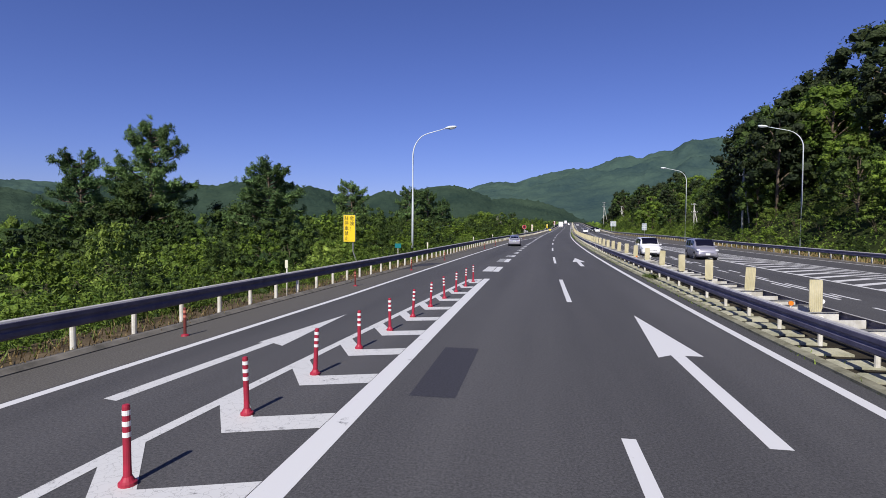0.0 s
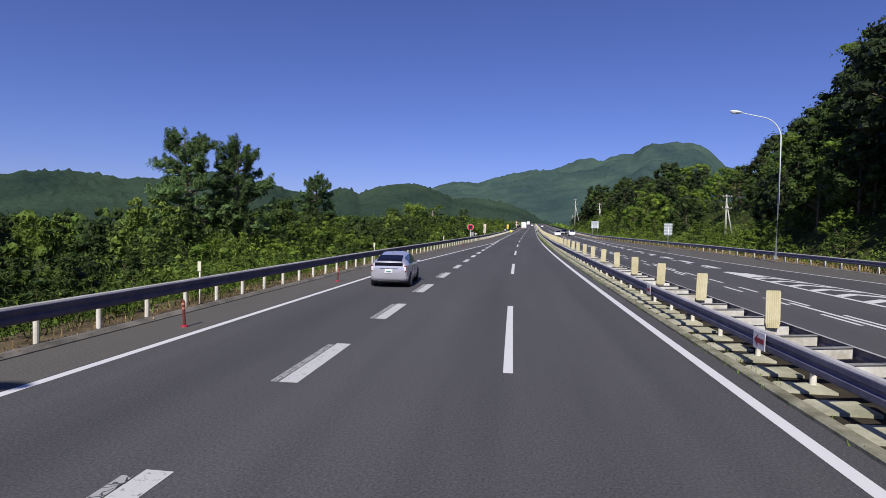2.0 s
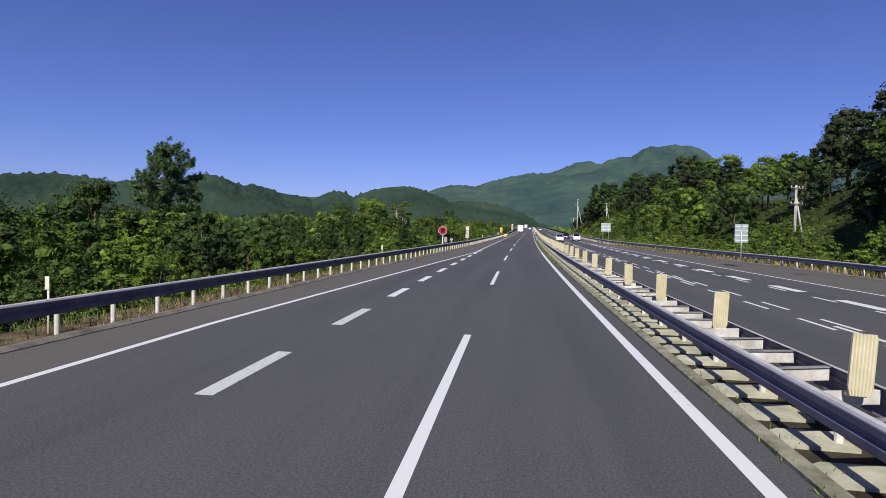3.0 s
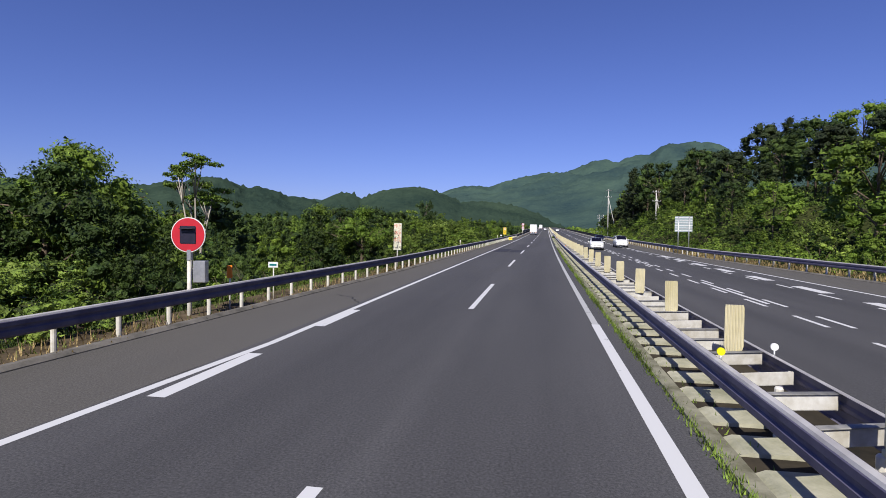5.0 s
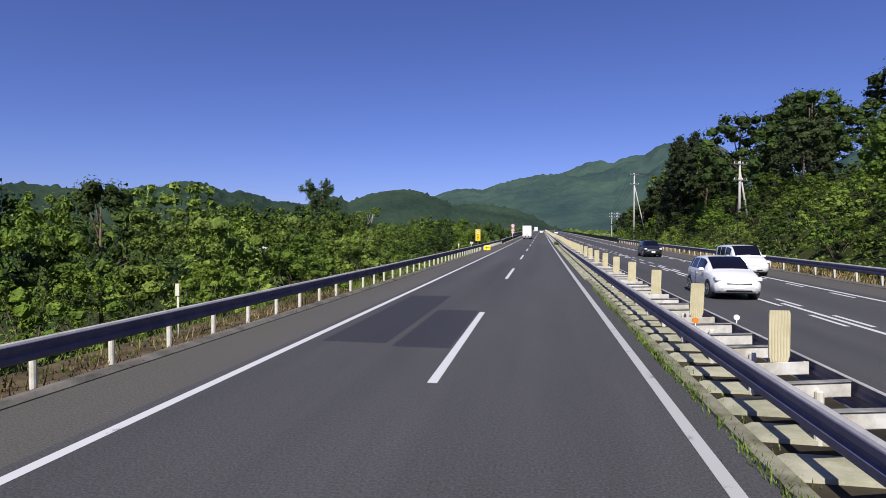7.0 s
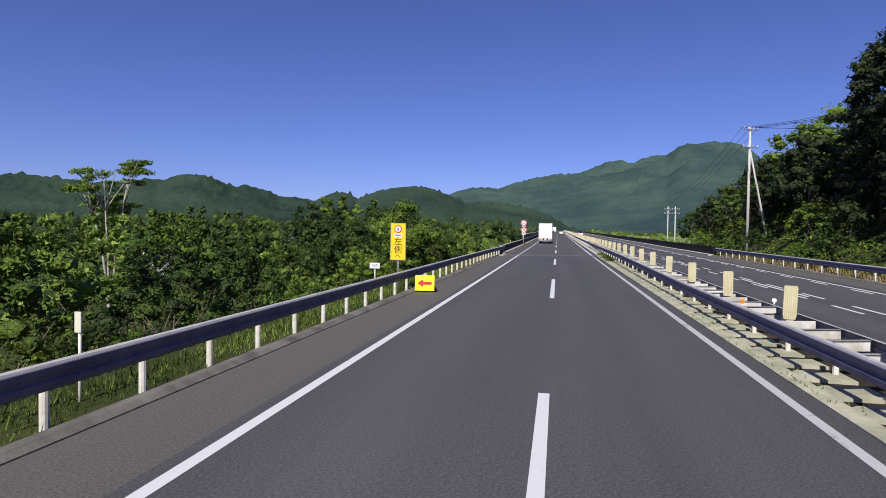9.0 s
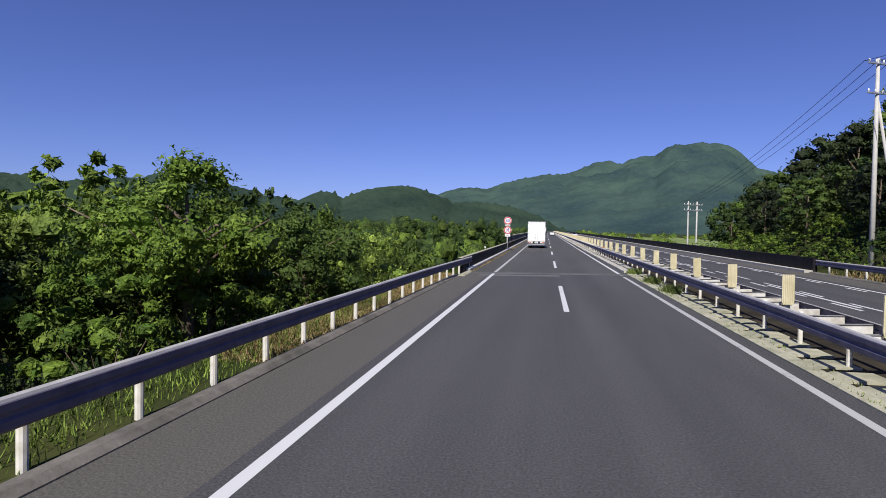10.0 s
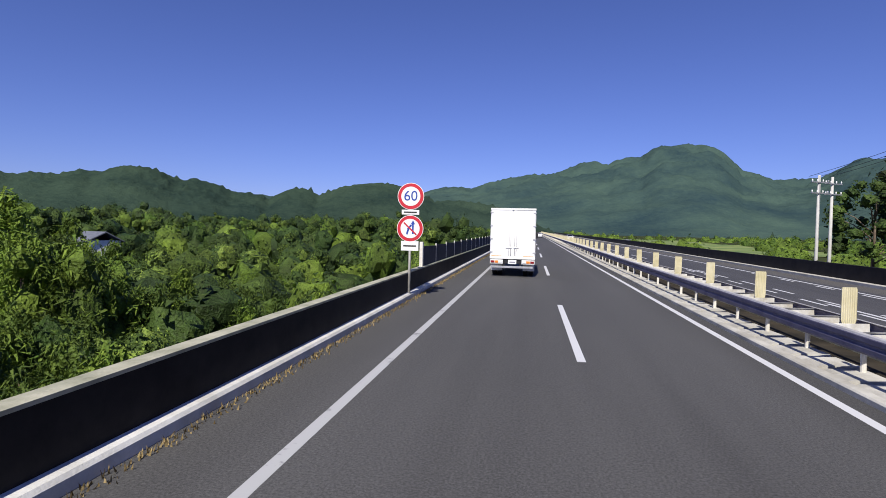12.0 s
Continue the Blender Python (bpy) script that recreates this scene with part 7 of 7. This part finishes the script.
def car(label, category, st, paint, u, s, facing, wheels, windows, rear_tall=False, turn=0.0, scale=1.0):
    """A car with body, glass, lamps, plates, mirrors, wheels. facing 1: nose along the road, -1: towards the camera."""
    L = st[-1][0]
    e = thing("car", label, category)
    bm = bmesh.new()
    ys = np.concatenate([np.linspace(0, 0.3, 7), np.linspace(0.38, L - 0.35, 34), np.linspace(L - 0.28, L, 6)])
    rows = []
    for y in ys:
        r = car_ring(st, y)
        rows.append([(x, y, z) for x, z in r] + [(-x, y, z) for x, z in r[-2:0:-1]])
    vs = [[bm.verts.new(p) for p in r] for r in rows]
    k = len(rows[0])
    for a, b in zip(vs, vs[1:]):
        for j in range(k):
            bm.faces.new((a[j], a[(j + 1) % k], b[(j + 1) % k], b[j]))
    bm.faces.new(vs[0])
    bm.faces.new(vs[-1][::-1])
    part("body", bm, paint, e, smooth=True)
    # side glass, pane by pane
    for side in (1, -1):
        for y0, y1 in windows["side"]:
            bm = bmesh.new()
            rr = []
            for y in np.linspace(y0, y1, 9):
                zb, zs, zt, wb, ws, wt = car_section(st, y)
                col = []
                for f in (0.10, 0.35, 0.6, 0.84):
                    z = zs + (zt - zs) * f
                    x = np.interp(f, [0, 0.55, 0.8, 1.0], [ws - 0.02, wt + (ws - wt) * 0.45, wt + (ws - wt) * 0.16, wt])
                    col.append((side * (x + 0.006), y, z))
                rr.append(col)
            rows_mesh(bm, rr)
            part("side_window", bm, M_TINT, e, "dark tinted side window", smooth=True)
    for nm, (y0, y1, fw) in (("rear_window", windows["rear"]), ("windscreen", windows["front"])):
        bm = bmesh.new()
        rr = []
        for y in np.linspace(y0, y1, 9):
            zb, zs, zt, wb, ws, wt = car_section(st, y)
            rr.append([(x, y + (-0.006 if nm == "rear_window" else 0.006), zt + 0.014 - 0.016 * (x / wt) ** 4) for x in np.linspace(-wt * fw, wt * fw, 9)])
        rows_mesh(bm, rr)
        part(nm, bm, M_TINT, e, "dark glass", smooth=True)
    if st is HATCH:
        pbox("rear_window", (0, 0.012, 1.01), (1.22, 0.03, 0.16), M_TINT, e, "dark lower rear glass", bevel=0.02)
        pbox("garnish", (0, -0.012, 0.845), (0.78, 0.03, 0.035), M_RIM, e, "chrome strip over the plate", bevel=0.01)
    if rear_tall:
        pbox("rear_window", (0, 0.022, 1.24), (1.24, 0.02, 0.42), M_TINT, e, "dark glass", bevel=0.008)
    # lamps and plates
    r0 = car_section(st, 0.05)
    for side in (1, -1):
        bm = bmesh.new()
        bm_box(bm, (side * (r0[4] - 0.055), 0.11, r0[1] - 0.18), (0.115, 0.20, 0.32), 0.03)
        tl = part("tail_lamp", bm, M_TAIL, e, "red tail lamp")
        pbox("reversing_lens", (side * (r0[4] - 0.06), 0.005, r0[1] - 0.16), (0.07, 0.03, 0.16) if st is not HATCH else (0.09, 0.045, 0.17), M_LAMPC, tl, "clear lens", bevel=0.01)
        f = car_section(st, L - 0.2)
        bm = bmesh.new()
        bm_box(bm, (side * (f[4] - 0.06), L - 0.22, f[1] - 0.03), (0.24, 0.30, 0.15), 0.03)
        part("headlamp", bm, M_LAMPC, e, "clear headlamp")
        bm = bmesh.new()
        my = windows["front"][1] - 0.35
        ms = car_section(st, my)
        bm_box(bm, (side * (ms[4] + 0.10), my, ms[1] + 0.08), (0.2, 0.11, 0.14), 0.04)
        part("door_mirror", bm, paint, e)
        for y in windows["handles"]:
            q = car_section(st, y)
            pbox("door_handle", (side * (q[3] + 0.004), y, q[1] - 0.14), (0.03, 0.19, 0.035), paint, e, bevel=0.01)
        for y in windows["seams"]:
            q = car_section(st, y)
            pbox("door_seam", (side * (q[3] - 0.002), y, (q[0] + q[1]) / 2 + 0.04), (0.010, 0.006, q[1] - q[0] - 0.16), M_TRIM, e, bevel=0)
    pbox("number_plate", (0, -0.012 if not rear_tall else 0.0, 0.72), (0.34, 0.02, 0.17), M_PLATE, e, "white number plate")
    pbox("plate_mark", (0, -0.025 if not rear_tall else -0.013, 0.70), (0.22, 0.006, 0.045), M_TEAL, e, bevel=0)
    pbox("front_plate", (0, L + 0.006, 0.46), (0.34, 0.02, 0.17), M_PLATE, e, "white number plate")
    pbox("grille", (0, L - 0.03, 0.56), (0.86, 0.06, 0.07), M_TRIM, e, bevel=0.02)
    pbox("air_intake", (0, L - 0.05, 0.34), (0.9, 0.08, 0.12), M_TRIM, e, bevel=0.03)
    pbox("rear_bumper_trim", (0, 0.06, 0.28), (1.0, 0.08, 0.06), M_TRIM, e, bevel=0.02)
    pbox("underside", (0, L / 2, 0.22), (1.4, L - 0.7, 0.12), M_TRIM, e, bevel=0.03)
    ptube("aerial", [(0, 1.15, car_section(st, 1.15)[2]), (0, 0.95, car_section(st, 1.1)[2] + 0.14)], [0.012, 0.006], M_TRIM, e, sides=6)
    pdisc("emblem", (0, 0.0 if rear_tall else 0.022, 0.90), 0.05, 0.03, M_RIM, e, "chrome emblem")
    for y in wheels:
        for side in (1, -1):
            q = car_section(st, y)
            bm = bmesh.new()
            bm_cyl(bm, (side * (q[3] - 0.10), y, 0.32), (1, 0, 0), 0.365, 0.215, 28)
            part("wheel_arch", bm, M_TRIM, e)
            wheel(e, side * (q[3] - 0.085), y, 0.31, side)
    m = at_road(u, s, 0, turn, scale)
    e.matrix_world = m if facing == 1 else m @ pose(0, 0, 0, 0, 0, 180)
    return e


W_HATCH = {"side": [(0.72, 1.338), (1.346, 2.138), (2.146, 3.16)], "rear": (0.10, 0.86, 0.92), "front": (2.52, 3.4, 0.94), "handles": (1.55, 2.45), "seams": (1.34, 2.15, 3.1)}
W_BOXY = {"side": [(0.35, 0.95), (1.02, 1.75), (1.84, 2.62)], "rear": (0.02, 0.03, 0.1), "front": (2.42, 3.04, 0.94), "handles": (1.1, 1.95), "seams": (0.98, 1.8, 2.72)}
W_COMP = {"side": [(0.42, 0.75), (0.80, 1.45), (1.52, 2.45)], "rear": (0.07, 0.27, 0.9), "front": (2.1, 2.92, 0.94), "handles": (0.9, 1.65), "seams": (0.78, 1.48, 2.5)}

car("silver hatchback with a dark sloping rear window", "car", HATCH, M_SILVER, -4.86, 71.7, 1, (0.85, 3.5), W_HATCH, turn=3.5, scale=0.92)
car("boxy white small wagon with dark windows", "car", BOXY, M_CARWHITE, 8.45, 55.2, -1, (0.6, 3.13), W_BOXY, True)
car("silver-grey boxy minivan", "car", BOXY, M_GREYSILVER, 12.1, 51.7, -1, (0.6, 3.13), W_BOXY, True)["label"] = "silver-grey boxy minivan on the opposite carriageway"
car("white compact hatchback on the opposite carriageway", "car", COMPACT, M_CARWHITE, 8.8, 196.0, -1, (0.6, 3.05), W_COMP)
car("white estate van with a long roof", "car", BOXY, M_CARWHITE, 13.2, 207.0, -1, (0.6, 3.13), W_BOXY, True)
car("black saloon car far along the opposite carriageway", "car", COMPACT, M_CARBLACK, 12.3, 229.0, -1, (0.6, 3.05), W_COMP)
car("small white car far ahead on the road", "car", COMPACT, M_CARWHITE, 1.8, 470.0, 1, (0.6, 3.05), W_COMP)
car("small white car far off on the opposite road", "car", COMPACT, M_CARWHITE, 8.6, 430.0, -1, (0.6, 3.05), W_COMP)


def box_truck(u, s, label, full=True):
    """Box truck seen from behind: van body with two rear doors, tail frame, lamps, guards, wheels, cab."""
    e = thing("truck", label, "truck")
    W, H, Lb, z0 = 2.38, 2.62, 6.6, 1.0
    pbox("cargo_box", (0, Lb / 2, z0 + H / 2), (W, Lb, H), M_TRUCK, e, "white aluminium cargo box", bevel=0.03)
    for sd in (1, -1):
        d = pbox("rear_door", (sd * W / 4, -0.02, z0 + H / 2), (W / 2 - 0.06, 0.05, H - 0.12), M_TRUCK, e, "white rear door", bevel=0.012)
        for dx in (0.10, 0.19):
            ptube("lock_rod", [(sd * dx, -0.065, z0 + 0.1), (sd * dx, -0.065, z0 + H - 0.1)], [0.018, 0.018], M_TRUCK, d, sides=8)
        pbox("door_lever", (sd * 0.2, -0.075, z0 + 0.55), (0.3, 0.03, 0.05), M_TRUCK, d)
        for k in range(4):
            pbox("hinge", (sd * (W / 2 - 0.06), -0.05, z0 + 0.3 + 0.7 * k), (0.16, 0.03, 0.07), M_GALV, d)
    pbox("top_rail", (0, -0.02, z0 + H - 0.03), (W, 0.1, 0.1), M_SIGNW, e)
    pbox("sill_rail", (0, -0.02, z0 + 0.02), (W, 0.12, 0.14), M_SIGNW, e)
    pbox("chassis", (0, Lb / 2, 0.82), (1.0, Lb, 0.24), M_TRIM, e, bevel=0.02)
    for sd in (1, -1):
        fr = pbox("lamp_frame", (sd * 0.83, -0.04, 0.80), (0.68, 0.14, 0.22), M_SIGNW, e, bevel=0.01)
        for k in range(3):
            pbox("lens", (sd * (0.62 + 0.21 * k), -0.12, 0.80), (0.19, 0.03, 0.12), (M_LAMPC, M_ORANGE, M_TAIL)[k], fr, ("clear lens", "orange lens", "red lens")[k], bevel=0.008)
        pbox("reflector_strip", (sd * 0.83, -0.05, 1.09), (0.56, 0.02, 0.06), M_ORANGE, e, "orange reflector strip", bevel=0.003)
        pbox("mudguard", (sd * 0.86, 0.75, 0.50), (0.62, 0.03, 0.42), M_SIGNW, e, "white mud flap", bevel=0.006)
        pbox("bumper_post", (sd * 0.42, -0.02, 0.66), (0.07, 0.1, 0.5), M_TRIM, e)
    pbox("bumper_bar", (0, -0.04, 0.52), (2.2, 0.1, 0.12), M_GALV, e, bevel=0.02)
    pbox("number_plate", (0.0, -0.09, 0.80), (0.44, 0.02, 0.22), M_PLATE, e, "white number plate")
    pbox("plate_mark", (0.0, -0.102, 0.79), (0.3, 0.006, 0.06), M_GREYSILVER, e, bevel=0)
    pbox("cab", (0, Lb + 1.05, 1.75), (2.2, 1.7, 2.1), M_TRUCK, e, bevel=0.18)
    pbox("windscreen", (0, Lb + 1.905, 2.1), (1.9, 0.03, 0.8), M_TINT, e, bevel=0.01)
    for sd in (1, -1):
        pbox("cab_window", (sd * 1.105, Lb + 1.1, 2.15), (0.02, 0.9, 0.6), M_TINT, e, bevel=0.006)
        pbox("side_guard", (sd * 1.1, 3.9, 0.62), (0.05, 2.4, 0.3), M_GALV, e)
        pbox("door_mirror", (sd * 1.32, Lb + 1.8, 2.3), (0.2, 0.1, 0.42), M_TRIM, e, bevel=0.02)
        for y in (1.35, Lb + 1.2):
            for dx in ((0.0, -0.28) if y < 3 else (0.0,)):
                wheel(e, sd * (0.98 + dx), y, 0.46, sd, 0.26)
    e.matrix_world = at_road(u, s)
    return e


box_truck(-1.97, 318.2, "white box truck with plain double rear doors")
box_truck(-1.9, 560.0, "white box truck far ahead on the climb")
